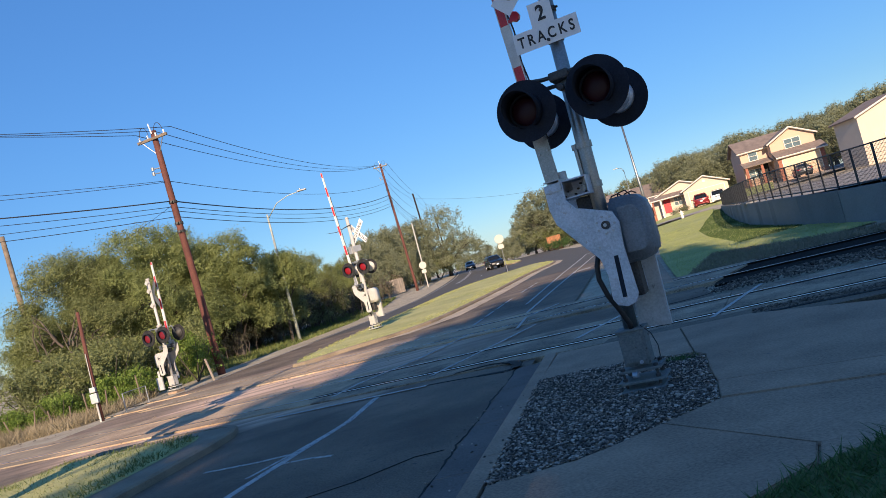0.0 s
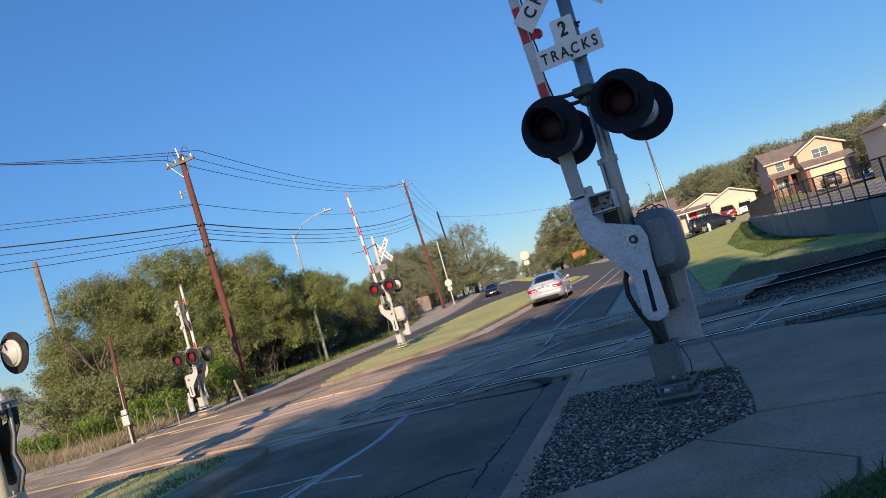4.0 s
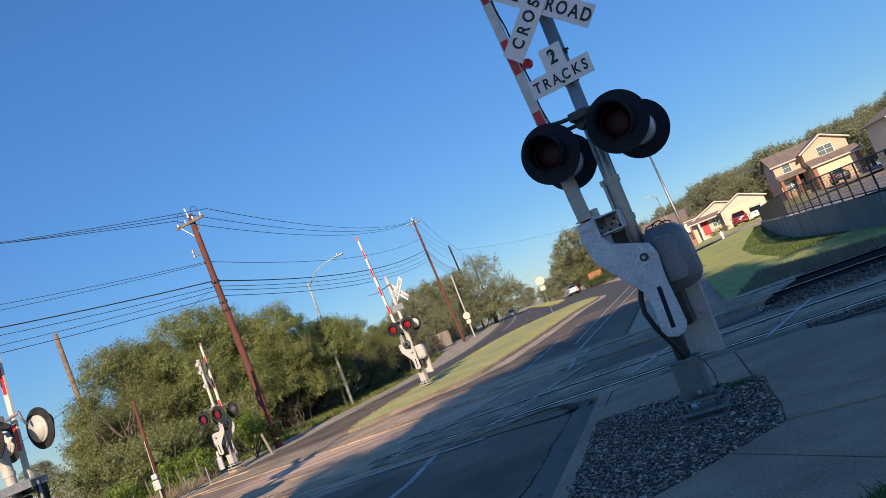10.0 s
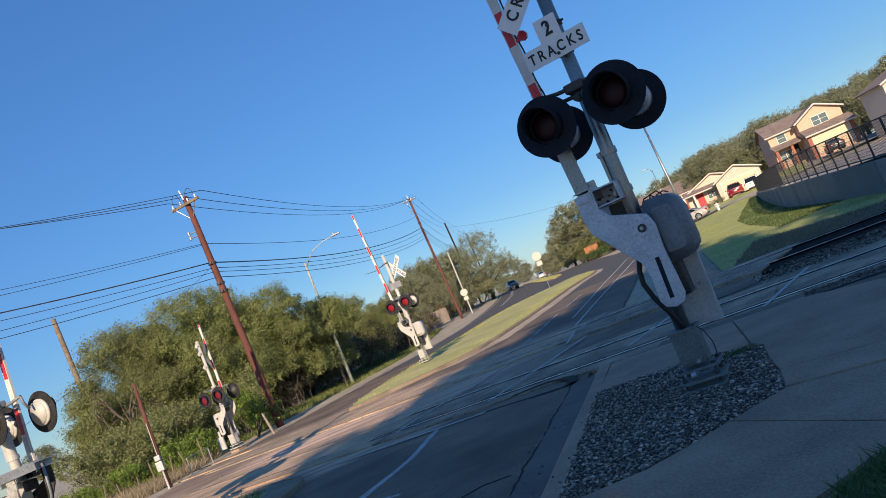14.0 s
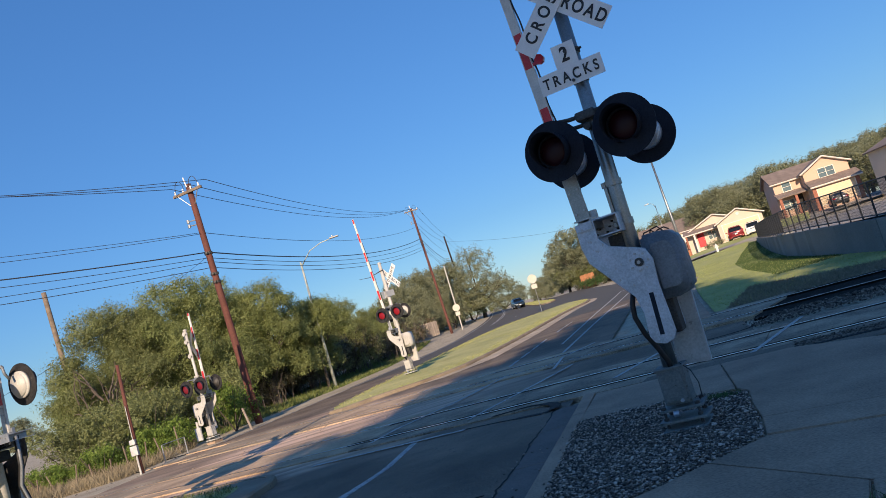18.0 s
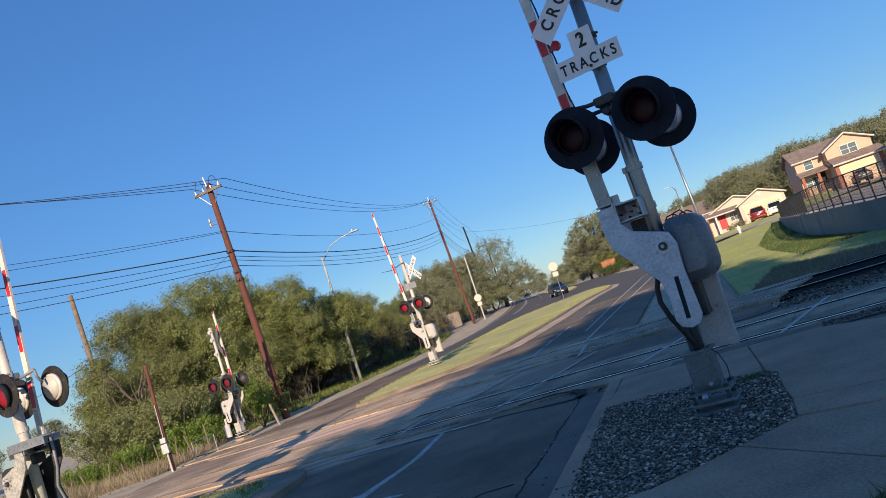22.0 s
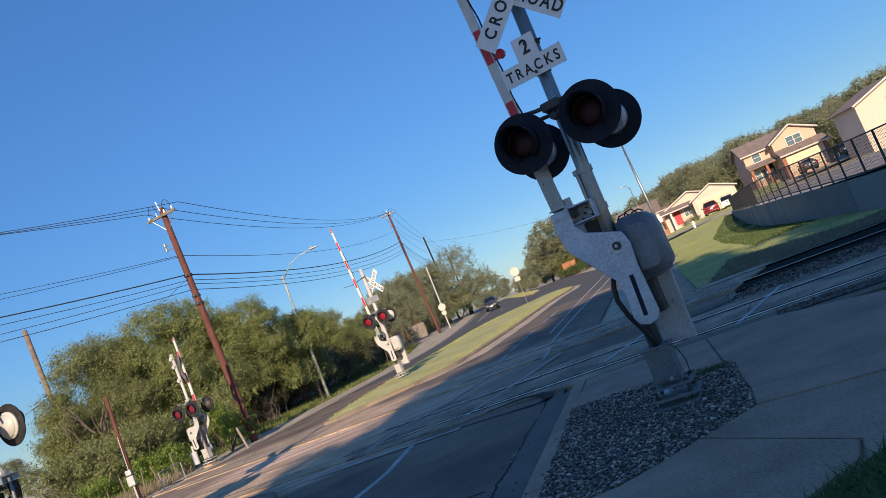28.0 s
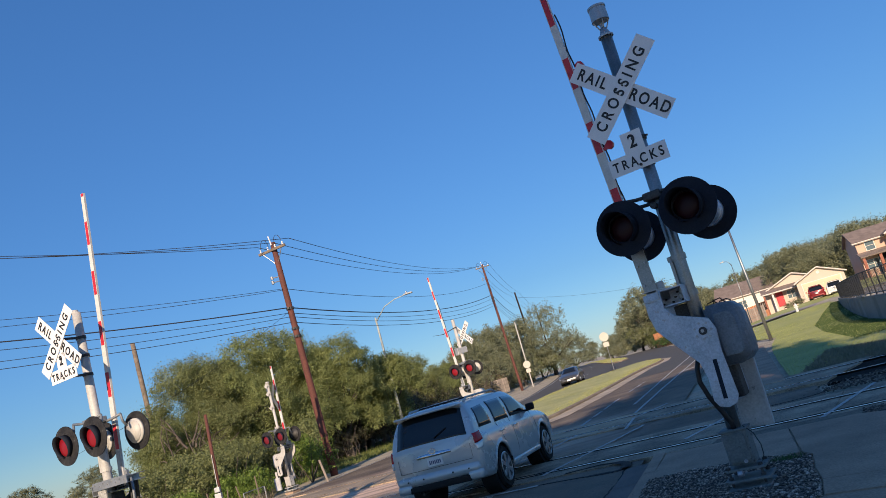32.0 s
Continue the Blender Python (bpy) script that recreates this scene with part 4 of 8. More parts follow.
def rail_section():
    return [(-0.070, 0), (0.070, 0), (0.070, 0.012), (0.012, 0.03), (0.012, 0.115), (0.036, 0.128), (0.036, 0.150), (0.030, 0.158), (-0.030, 0.158), (-0.036, 0.150), (-0.036, 0.128), (-0.012, 0.115),
            (-0.012, 0.03), (-0.070, 0.012)]


def build_tracks():
    for k, (b0, b1) in enumerate((RAILS[:2], RAILS[2:])):
        tr = thing("railway_track", (*ab(0, (b0 + b1) / 2), 0), -25.8, "shaded railway track with polished rail heads crossing the road" if k == 0 else "second railway track with dark ties and rusty rails", "railway track", "railway tracks")
        lift = -0.245
        mid = (b0 + b1) / 2
        for b in (b0, b1):
            bm = bmesh.new()
            sec = rail_section()
            rings = [[bm.verts.new((a, b - mid + y, z + lift)) for y, z in sec] for a in (-150, -60, -20, 0, 20, 60, 150)]
            for r0, r1 in zip(rings, rings[1:]):
                for i in range(len(sec)):
                    j = (i + 1) % len(sec)
                    f = bm.faces.new((r0[i], r0[j], r1[j], r1[i]))
                    f.material_index = 1 if i in (7,) else 0
            bmesh.ops.recalc_face_normals(bm, faces=bm.faces[:])
            part("rail", bm, [M["rust"] if k == 0 else M["oilbed"], M["rail"]], tr)
        for b, side in ((b0, 1), (b1, -1)):
            for d, wide in ((side * 0.099, 0.122), (-side * 0.062, 0.046)):
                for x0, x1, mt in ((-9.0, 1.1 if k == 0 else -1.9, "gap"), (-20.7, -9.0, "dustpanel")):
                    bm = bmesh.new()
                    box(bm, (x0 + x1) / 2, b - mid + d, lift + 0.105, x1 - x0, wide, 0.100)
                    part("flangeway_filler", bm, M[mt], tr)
        bm = bmesh.new()
        box(bm, 0, 0, 0, 0.23, 2.5, 0.16, bevel=0.012)
        tie = part("tie", bm, M["tie"], tr)
        start = 1.2 if k == 0 else -1.6
        a_list = [start + i * 0.52 for i in range(40)] + [-21.3 - i * 0.55 for i in range(30)]
        rng = random.Random(k)
        for i, a in enumerate(a_list):
            o = tie if i == 0 else new("tie", tie.data)
            o.parent = tr
            o.matrix_basis = pose(a, rng.uniform(-0.04, 0.04), lift - 0.07 + rng.uniform(-0.01, 0.01), 0, 0, rng.uniform(-2, 2))
        # crossing panels between and beside the rails
        a0, a1 = -20.7, (1.0 if k == 0 else -1.9)
        w = 2.4
        n = int((a1 - a0) / w)
        for i in range(n):
            half = (b1 - b0) / 2
            for y0, y1 in ((-half + 0.165, half - 0.165), (-half - 0.62, -half - 0.09), (half + 0.09, half + 0.62)):
                skew = 0.24 if k == 1 and i == 0 else 0.0
                bm = bmesh.new()
                x0, x1 = a1 - (i + 1) * w + 0.006, a1 - i * w - 0.006
                z = lift + 0.155 + rng.uniform(-0.006, 0.0)
                prism(bm, [(x0, y0), (x1 + skew * (y0 + 1.5), y0), (x1 + skew * (y1 + 1.5), y1), (x0, y1)], z - 0.1, z)
                part("crossing_panel", bm, M["lanepanel"] if x0 < -16 else M["dustpanel"] if x0 < -9 else M["panel"], tr)
    # ballast
    rng = np.random.default_rng(9)
    pl = []
    for _ in range(9000):
        a = 1.0 + rng.uniform(0, 1) ** 1.4 * 16
        b = rng.uniform(15.1, 16.75) if rng.uniform() < 0.5 else rng.uniform(10.95, 16.7)
        if any(abs(b - r) < 0.1 for r in RAILS) or (a < 1.2 and b < 14.8):
            continue
        p = ab(a, b)
        pl.append((p.x, p.y, -0.15 + rng.uniform(-0.03, 0.03), rng.uniform(0.016, 0.036)))
    for _ in range(2600):
        a = rng.uniform(-2.2, 1.2)
        b = rng.uniform(15.15, 16.75)
        if a < -1.7 + 0.5 * (b - 15.9) and rng.uniform() < 0.75:
            continue
        p = ab(a, b)
        pl.append((p.x, p.y, -0.11 + rng.uniform(-0.02, 0.02), rng.uniform(0.012, 0.028)))
    for _ in range(2400):
        a = -0.9 + rng.uniform(0, 1) ** 1.2 * 6
        p = ab(a, rng.uniform(11.08, 11.60))
        pl.append((p.x, p.y, -0.035 + rng.uniform(-0.01, 0.012), rng.uniform(0.007, 0.017)))
    for _ in range(4200):
        p = ab(-20.9 - rng.uniform(0, 1) * 16, rng.uniform(10.9, 20.8))
        pl.append((p.x, p.y, -0.15 + rng.uniform(-0.03, 0.03), rng.uniform(0.025, 0.06)))
    rocks("ballast", pl, M["ballast"], "grey crushed stone ballast between the tracks", "ballast", 10)
    bm = bmesh.new()
    P = [ab(-1.9, 16.72), ab(40, 16.72), ab(40, 20.3), ab(-1.9, 20.3)]
    prism(bm, [(p.x, p.y) for p in ccw(P)], -0.5, -0.128)
    tagged(part("track_bed", bm, M["oilbed"]), "oil-blackened bed of the second track", "track bed", kind="structure")
    # asphalt apron between the two tracks at the pavement, and a ramp edge
    bm = bmesh.new()
    P = [ab(-5.3, 14.62), ab(-1.7, 14.62), ab(-2.1, 16.6), ab(-5.6, 16.6)]
    prism(bm, [(p.x, p.y) for p in ccw(P)], -0.2, -0.097)
    tagged(part("apron", bm, M["asphalt"]), "broken asphalt apron between the tracks", "road surface", kind="structure")
    bm = bmesh.new()
    P = [ab(-3.0, 10.62), ab(6.0, 10.62), ab(6.0, 11.64), ab(-3.0, 11.64)]
    prism(bm, [(p.x, p.y) for p in ccw(P)], -0.2, -0.045)
    tagged(part("track_edge_strip", bm, M["asphalt"]), "asphalt strip between pavement and track", "road surface", kind="structure")
    # no tar here: a black strip painted as shade behind the pavement edge
    line("tar_seam", [ab(-2.8, 11.02), ab(-2.0, 11.06), ab(-1.2, 11.0), ab(-0.3, 11.06), ab(1.2, 11.0), ab(4.0, 11.05)], 0.10, M["patch"], "black strip painted for the shaded gap between pavement edge and track", lift=0.112)
    line("tar_seam", [ab(-2.9, 14.80), ab(-2.35, 14.86), ab(-2.0, 14.97), ab(-1.75, 15.2)], 0.06, M["patch"], "ragged dark edge of the apron", lift=0.06)


# ---- railway crossing signals ----
CRANK = [(-0.388, 2.113), (-0.202, 2.125), (-0.205, 1.934), (-0.13, 1.835), (0.183, 1.72), (0.225, 1.602), (0.205, 1.374), (0.222, 0.92), (0.19, 0.85), (0.10, 0.822), (0.01, 0.85), (-0.025, 0.92),
         (-0.008, 1.14), (-0.04, 1.311), (-0.193, 1.508), (-0.36, 1.73), (-0.39, 1.886)]


def light_unit(sig, x, z, y, back, disc_mat, depth=1.0, rear="whitepaint", lens="lens_sunlit"):
    """A round flashing lamp: backing disc, housing, hood and red lens; back: it faces away."""
    s = 1 if back else -1
    bm = bmesh.new()
    disc(bm, (0, 0, 0), 0.298, 0.012, "y", 44)
    u = part("light_unit", bm, disc_mat, sig, smooth=False)
    u.matrix_basis = pose(x, y, z, 0, 0, 0)
    bm = bmesh.new()
    slim = depth < 0.6
    disc(bm, (0, -s * (0.04 if slim else 0.07), 0), 0.192 if slim else 0.165, 0.07 if slim else 0.13, "y", 28)
    bmesh.ops.bevel(bm, geom=[e for e in bm.edges if all(v.co.y * -s > (0.06 if slim else 0.1) for v in e.verts)], offset=0.030, segments=3, affect="EDGES")
    part("housing", bm, M["greypaint"] if not back else M["alu"] if depth > 0.6 else M[rear], u, "rounded lamp housing", smooth=True)
    bm = bmesh.new()
    # hood: the upper part of a short pipe, longer at its top
    seg = 26
    rows = []
    for r in (0.172, 0.165):
        for far in (0, 1):
            ring = []
            for k in range(seg + 1):
                a = radians(-68 + 316 * k / seg)
                d = 0.008 + far * depth * (0.17 + 0.22 * max(0.0, (math.sin(a) + 0.9) / 1.9))
                ring.append(bm.verts.new((r * math.cos(a), s * d, r * math.sin(a))))
            rows.append(ring)
    for a, b in ((0, 1), (3, 2), (1, 3), (2, 0)):
        for k in range(seg):
            bm.faces.new((rows[a][k], rows[a][k + 1], rows[b][k + 1], rows[b][k]))
    bmesh.ops.recalc_face_normals(bm, faces=bm.faces[:])
    part("hood", bm, M["black"], u, smooth=True)
    bm = bmesh.new()
    bmesh.ops.create_uvsphere(bm, u_segments=24, v_segments=12, radius=0.140 if not slim else 0.156)
    bmesh.ops.scale(bm, vec=(1, 0.26, 1), verts=bm.verts[:])
    bmesh.ops.translate(bm, vec=(0, s * 0.01, 0), verts=bm.verts[:])
    # deep hoods stand in the shade, so their lens takes the darkened red
    part("lens", bm, M["lens"] if depth > 0.6 else M[lens], u, "red glass lens", smooth=True)
    return u


def blade_sign(sig, x, z, y, ang, parts_text, size=(1.22, 0.228), turn=0, mat="sign"):
    bm = bmesh.new()
    box(bm, 0, 0, 0, size[0], 0.006, size[1])
    b = part("crossbuck_blade", bm, M[mat], sig)
    b.matrix_basis = pose(x, y, z, 0, 0, turn) @ pose(0, 0, 0, 0, -ang, 0)
    for body, dx, sp in parts_text:
        words(body, 0.178, M["ink"], b, pose(dx, -0.006, -0.004, 90, 0, 0) @ Matrix.Diagonal((0.82, 1, 1, 1)), spacing=sp * 1.2)
    for dx in (-0.05, 0.05):
        bm = bmesh.new()
        disc(bm, (dx, -0.006, 0), 0.011, 0.012, "y", 8)
        part("bolt", bm, M["darkiron"], b)
    return b


def crossing_signal(at, rz, label, side, mast_top, tip, finish, arm_y, arm_lean, light_z, bell, buck, disc_mat, mech_scale=1.0, buck_y=-0.11, buck_z=None, arm_x=0.34, turn=0, count=True, buck_x=0.0, dark=False, mast_lean=0.0, sign_x=0.0, back_reach=0.40, back_wide=0.40, sign_drop=0.78, beam_x=0.0, rod=False, mast_x=0.0, mast_r=1.0, hang=False):
    """A flashing-light signal with gate: side is -1 where the gate arm stands to the left of the mast."""
    sg = thing("crossing_signal", at, rz, label, "railway signal", "crossing signals")
    metal = M[finish]
    s = side

    def lx(z):
        return mast_x + mast_lean * (z - 0.5) / 4.5
    # foundation
    bm = bmesh.new()
    box(bm, 0, 0, -0.03, 0.42, 0.42, 0.10, bevel=0.012)
    part("foundation", bm, M["concrete"] if finish != "galv" else M["olivecast"], sg)
    bm = bmesh.new()
    box(bm, 0, 0, 0.085, 0.46, 0.36, 0.026, bevel=0.006)
    box(bm, 0.01, 0, 0.19, 0.40, 0.32, 0.026, bevel=0.006)
    part("base_flange", bm, M["olivecast"] if finish == "galv" else metal, sg)
    for bx in (-0.16, 0.16):
        for by in (-0.13, 0.13):
            bm = bmesh.new()
            disc(bm, (bx, by, 0.13), 0.014, 0.20, "z", 8)
            disc(bm, (bx, by, 0.215), 0.026, 0.024, "z", 6)
            disc(bm, (bx, by, 0.115), 0.026, 0.024, "z", 6)
            part("bolt", bm, M["darkiron"], sg)
    bm = bmesh.new()
    box(bm, 0, -0.02, 0.40, 0.255, 0.235, 0.34, bevel=0.02)
    box(bm, 0, -0.145, 0.40, 0.20, 0.02, 0.27, bevel=0.006)
    box(bm, 0.0, -0.02, 0.575, 0.285, 0.26, 0.022, bevel=0.008)
    part("junction_box", bm, M["olivecast"] if finish == "galv" else metal, sg, "grey cast junction base")
    for c, r, dd, ax in (((-0.045, -0.16, 0.155), 0.03, 0.05, "x"), ((0.045, -0.155, 0.265), 0.018, 0.03, "y")):
        bm = bmesh.new()
        disc(bm, c, r, dd, ax, 14)
        part("base_fitting", bm, M["alu"], sg)
    # mast
    bm = bmesh.new()
    tube(bm, [(lx(0.55), 0, 0.55), (lx(2.2), 0, 2.2), (lx(mast_top), 0, mast_top)], [0.073 * mast_r, 0.070 * mast_r, 0.066 * mast_r], 20)
    part("mast", bm, M["pipe"] if bell else metal, sg, "round steel mast", smooth=True)
    for z in (2.02, 2.42):
        bm = bmesh.new()
        tube(bm, [(lx(z), 0, z - 0.03), (lx(z), 0, z + 0.03)], 0.083, 18)
        box(bm, lx(z) - 0.095, -0.01, z, 0.04, 0.05, 0.055, bevel=0.005)
        part("mast_clamp", bm, M["pipe"] if bell else metal, sg)
    bm = bmesh.new()
    box(bm, lx(2.2) - 0.078, -0.02, 2.22, 0.035, 0.05, 0.36, bevel=0.008)
    part("conduit_plate", bm, M["pipe"] if bell else metal, sg)
    if bell:
        bm = bmesh.new()
        disc(bm, (0, 0, mast_top + 0.005), 0.086, 0.02, "z", 20)
        disc(bm, (0, 0, mast_top + 0.06), 0.07, 0.10, "z", 20, 0.032)
        disc(bm, (0, 0, mast_top + 0.12), 0.02, 0.10, "z", 10)
        for k in range(4):
            a = k * math.pi / 2 + 0.5
            tube(bm, [(0.035 * math.cos(a), 0.035 * math.sin(a), mast_top + 0.09), (0.085 * math.cos(a), 0.085 * math.sin(a), mast_top + 0.19)], 0.008, 6)
        disc(bm, (0, 0, mast_top + 0.275), 0.10, 0.16, "z", 24, 0.096)
        disc(bm, (0, 0, mast_top + 0.362), 0.104, 0.022, "z", 24)
        bmesh.ops.translate(bm, vec=(lx(mast_top), 0, 0), verts=bm.verts[:])
        part("bell", bm, M["galv"], sg, "cylindrical warning bell on the mast head", smooth=False)
    else:
        bm = bmesh.new()
        disc(bm, (0, 0, mast_top + 0.02), 0.075, 0.05, "z", 16, 0.06)
        part("mast_cap", bm, metal, sg)
    # lamps on their cross bars
    for y, back, w in ((-0.30, False, 0.355), (back_reach, True, back_wide)):
        zz = light_z + (0.0 if not back else -0.045)
        bm = bmesh.new()
        tube(bm, [(-w, y * 0.42, zz + 0.30), (-w * 0.5, y * 0.38, zz + 0.27), (0, y * 0.36, zz + 0.26), (w * 0.5, y * 0.38, zz + 0.27), (w, y * 0.42, zz + 0.30)], 0.021, 10)
        for sx in (-1, 1):
            tube(bm, [(sx * w, y * 0.42, zz + 0.30), (sx * w, y * 0.46, zz + 0.19), (sx * w, y * 0.6, zz + 0.10)], 0.02, 8)
        part("lamp_bar", bm, M["darkiron"] if finish == "galv" else M["greypaint"], sg, smooth=True)
        for sx in (-1, 1):
            light_unit(sg, sx * w, zz, y, back, disc_mat, 0.8 if finish == "galv" else 0.36, "darkiron" if hang else "whitepaint", "lens_dim" if hang else "lens_sunlit")
    bm = bmesh.new()
    box(bm, 0, 0, light_z + 0.26, 0.20, 0.30, 0.09, bevel=0.02)
    disc(bm, (-0.02, -0.05, light_z + 0.15), 0.035, 0.16, "y", 10)
    part("lamp_bracket", bm, M["darkiron"] if finish == "galv" else M["greypaint"], sg)
    # crossbuck and track-count sign
    if buck:
        zc = buck_z or mast_top - 0.75
        away = turn > 90
        blade_sign(sg, buck_x, zc, buck_y, -44, [] if away else [("RAIL", -0.36, 1.10), ("ROAD", 0.36, 1.10)], turn=turn, mat="pipe" if away else "sign")
        blade_sign(sg, buck_x, zc, buck_y - 0.014, 44, [] if away else [("CROSSING", 0.0, 1.30)], turn=turn, mat="pipe" if away else "sign")
    if buck and count:
        zs = zc - sign_drop
        bm = bmesh.new()
        prism(bm, [(sign_x + x, zs + z) for x, z in ((-0.33, -0.1), (0.33, -0.1), (0.33, 0.1), (0.115, 0.1), (0.115, 0.33), (-0.115, 0.33), (-0.115, 0.1), (-0.33, 0.1))], buck_y - 0.003, buck_y + 0.003, "y")
        tr = part("track_count_sign", bm, M["sign"], sg, "white plate reading 2 tracks")
        words("2", 0.205, M["ink"], tr, pose(sign_x, buck_y - 0.006, zs + 0.212, 90, 0, 0) @ Matrix.Diagonal((0.86, 1, 1, 1)))
        words("TRACKS", 0.148, M["ink"], tr, pose(sign_x, buck_y - 0.006, zs - 0.005, 90, 0, 0) @ Matrix.Diagonal((0.79, 1, 1, 1)), spacing=1.5)
        for z in (zc + 0.02, zs + 0.24, zs - 0.06):
            bm = bmesh.new()
            tube(bm, [(lx(z), 0, z - 0.022), (lx(z), 0, z + 0.022)], 0.08, 16)
            box(bm, lx(z) + 0.02, (buck_y + 0.005) / 2, z, 0.05, abs(buck_y) - 0.006, 0.03)
            disc(bm, (0.0, buck_y - 0.012, z), 0.016, 0.02, "y", 8)
            disc(bm, (lx(z) + 0.075, -0.03, z), 0.012, 0.06, "x", 6)
            part("sign_clamp", bm, M["darkiron"], sg)
    elif buck and turn < 90:
        bm = bmesh.new()
        box(bm, 0.14, -0.09, buck_z - 0.62, 0.42, 0.012, 0.24, bevel=0.004)
        part("count_plate", bm, M["galv"], sg, "plain grey plate")
    # gate arm, standing upright: red and white bands
    x0 = s * arm_x
    arm = new("gate_arm")
    arm.parent = sg
    arm.matrix_basis = pose(x0, arm_y, 2.16 * mech_scale, 0, arm_lean, 0)
    z, k, top = 0.0, 0, tip - 2.16 * mech_scale
    while z < top:
        h = min(0.41, top - z)
        w = 0.115 - 0.045 * z / top
        bm = bmesh.new()
        box(bm, 0, 0, z + h / 2, w, 0.035, h)
        part("arm_section", bm, M["whitetape"] if k or finish != "galv" else M["pipe"], arm)
        if k % 2 == (0 if finish == "galv" else 1) and (k or finish != "galv"):
            bm = bmesh.new()
            box(bm, 0, 0, z + h / 2, w * 0.80, 0.040, h * 0.94)
            part("red_band", bm, M["redtape"], arm, "red reflective band")
        z, k = z + h, k + 1
    for zz in ((1.70, 2.70, 3.9) if finish == "galv" else ()):
        if zz > top - 0.2:
            break
        bm = bmesh.new()
        disc(bm, (-s * 0.13, -0.01, zz), 0.052, 0.05, "y", 8)
        box(bm, -s * 0.075, 0.0, zz - 0.02, 0.07, 0.03, 0.03)
        part("arm_lamp", bm, M["redlamp"], arm, "small red gate lamp")
    bm = bmesh.new()
    cz = [(-s * (0.062 + 0.010 * math.sin(i * 0.9)), 0.012, 0.3 + i * 0.08) for i in range(int((top - 1.2) / 0.08))]
    tube(bm, cz, 0.009, 6)
    part("arm_cable", bm, M["cable"], arm)
    bm = bmesh.new()
    for i in range(5):
        for j in range(2):
            disc(bm, ((j - 0.5) * 0.05, -0.022, -0.02 + i * 0.10), 0.008, 0.012, "y", 6)
    box(bm, 0, -0.019, 0.14, 0.085, 0.006, 0.5)
    part("arm_splice", bm, M["galv"], arm)
    # drive: two crank plates joined by a channel, gearbox and counterweights
    dm = Matrix.Diagonal((-s * 1.0, 1, mech_scale, 1))
    for y in (-0.30, 0.24):
        bm = bmesh.new()
        prism(bm, CRANK, y - 0.013, y + 0.013, "y")
        bmesh.ops.bevel(bm, geom=[e for e in bm.edges if abs(e.verts[0].co.y - e.verts[1].co.y) < 1e-5], offset=0.004, segments=1, affect="EDGES")
        bmesh.ops.transform(bm, matrix=dm, verts=bm.verts[:])
        bmesh.ops.recalc_face_normals(bm, faces=bm.faces[:])
        cp = part("crank_plate", bm, (M["worncast"] if y < 0 else M["darkiron"]) if dark else M["alu"] if finish == "galv" else M["whitepaint"], sg, "pale cast crank plate with a long slot")
        if y < 0:
            bm = bmesh.new()
            tube(bm, [(0.112, y - 0.014, 1.31), (0.094, y - 0.014, 0.915)], 0.021, 10)
            bmesh.ops.scale(bm, vec=(1, 0.08, 1), space=Matrix.Translation((0, -(y - 0.0138), 0)), verts=bm.verts[:])
            bmesh.ops.transform(bm, matrix=dm, verts=bm.verts[:])
            bmesh.ops.recalc_face_normals(bm, faces=bm.faces[:])
            part("slot", bm, M["black"], cp, "dark slot")
            bm = bmesh.new()
            disc(bm, (0.097, y - 0.022, 1.609), 0.040, 0.03, "y", 20)
            bmesh.ops.transform(bm, matrix=dm, verts=bm.verts[:])
            part("pivot_washer", bm, M["darkiron"], cp)
            spots = [(0.097, y - 0.042, 1.609, 0.018, 0.02)]
            for i in range(7):
                a = i * 2 * math.pi / 7
                spots.append((0.097 + 0.085 * math.cos(a), y - 0.016, 1.609 + 0.085 * math.sin(a), 0.012, 0.022))
            for x, yy, z, r, th in spots:
                bm = bmesh.new()
                disc(bm, (x, yy, z), r, th, "y", 6)
                bmesh.ops.transform(bm, matrix=dm, verts=bm.verts[:])
                part("bolt", bm, M["galv"], cp)
    bm = bmesh.new()
    box(bm, -0.295, -0.03, 2.145, 0.16, 0.60, 0.012)
    box(bm, -0.295, -0.03, 2.04, 0.16, 0.60, 0.012)
    box(bm, -0.22, -0.03, 2.09, 0.012, 0.60, 0.11)
    if beam_x:
        box(bm, -0.36, -0.335, 2.09, 0.80, 0.012, 0.13)
        box(bm, -0.36, -0.30, 2.155, 0.80, 0.08, 0.012)
        for i in range(8):
            disc(bm, (-0.70 + 0.097 * i, -0.345, 2.09 + 0.03 * (i % 2)), 0.012, 0.016, "y", 6)
        bmesh.ops.translate(bm, vec=(-beam_x, 0, 0), verts=bm.verts[:])
    bmesh.ops.transform(bm, matrix=dm, verts=bm.verts[:])
    bmesh.ops.recalc_face_normals(bm, faces=bm.faces[:])
    part("arm_channel", bm, M["galv"], sg)
    bm = bmesh.new()
    box(bm, 0, arm_y + 0.02, 0, 0.13, 0.05, 0.18, bevel=0.008)
    bmesh.ops.translate(bm, vec=(s * (0.06 if beam_x else 0.30), 0, 2.15 * mech_scale), verts=bm.verts[:])
    part("arm_bracket", bm, M["galv"], sg)
    bm = bmesh.new()
    box(bm, -0.17, 0.10, 2.03, 0.38, 0.016, 0.17)
    box(bm, -0.17, -0.08, 1.950, 0.38, 0.34, 0.014)
    box(bm, -0.17, -0.08, 2.118, 0.38, 0.36, 0.014)
    box(bm, 0.012, -0.08, 2.03, 0.014, 0.34, 0.16)
    bmesh.ops.transform(bm, matrix=dm, verts=bm.verts[:])
    bmesh.ops.recalc_face_normals(bm, faces=bm.faces[:])
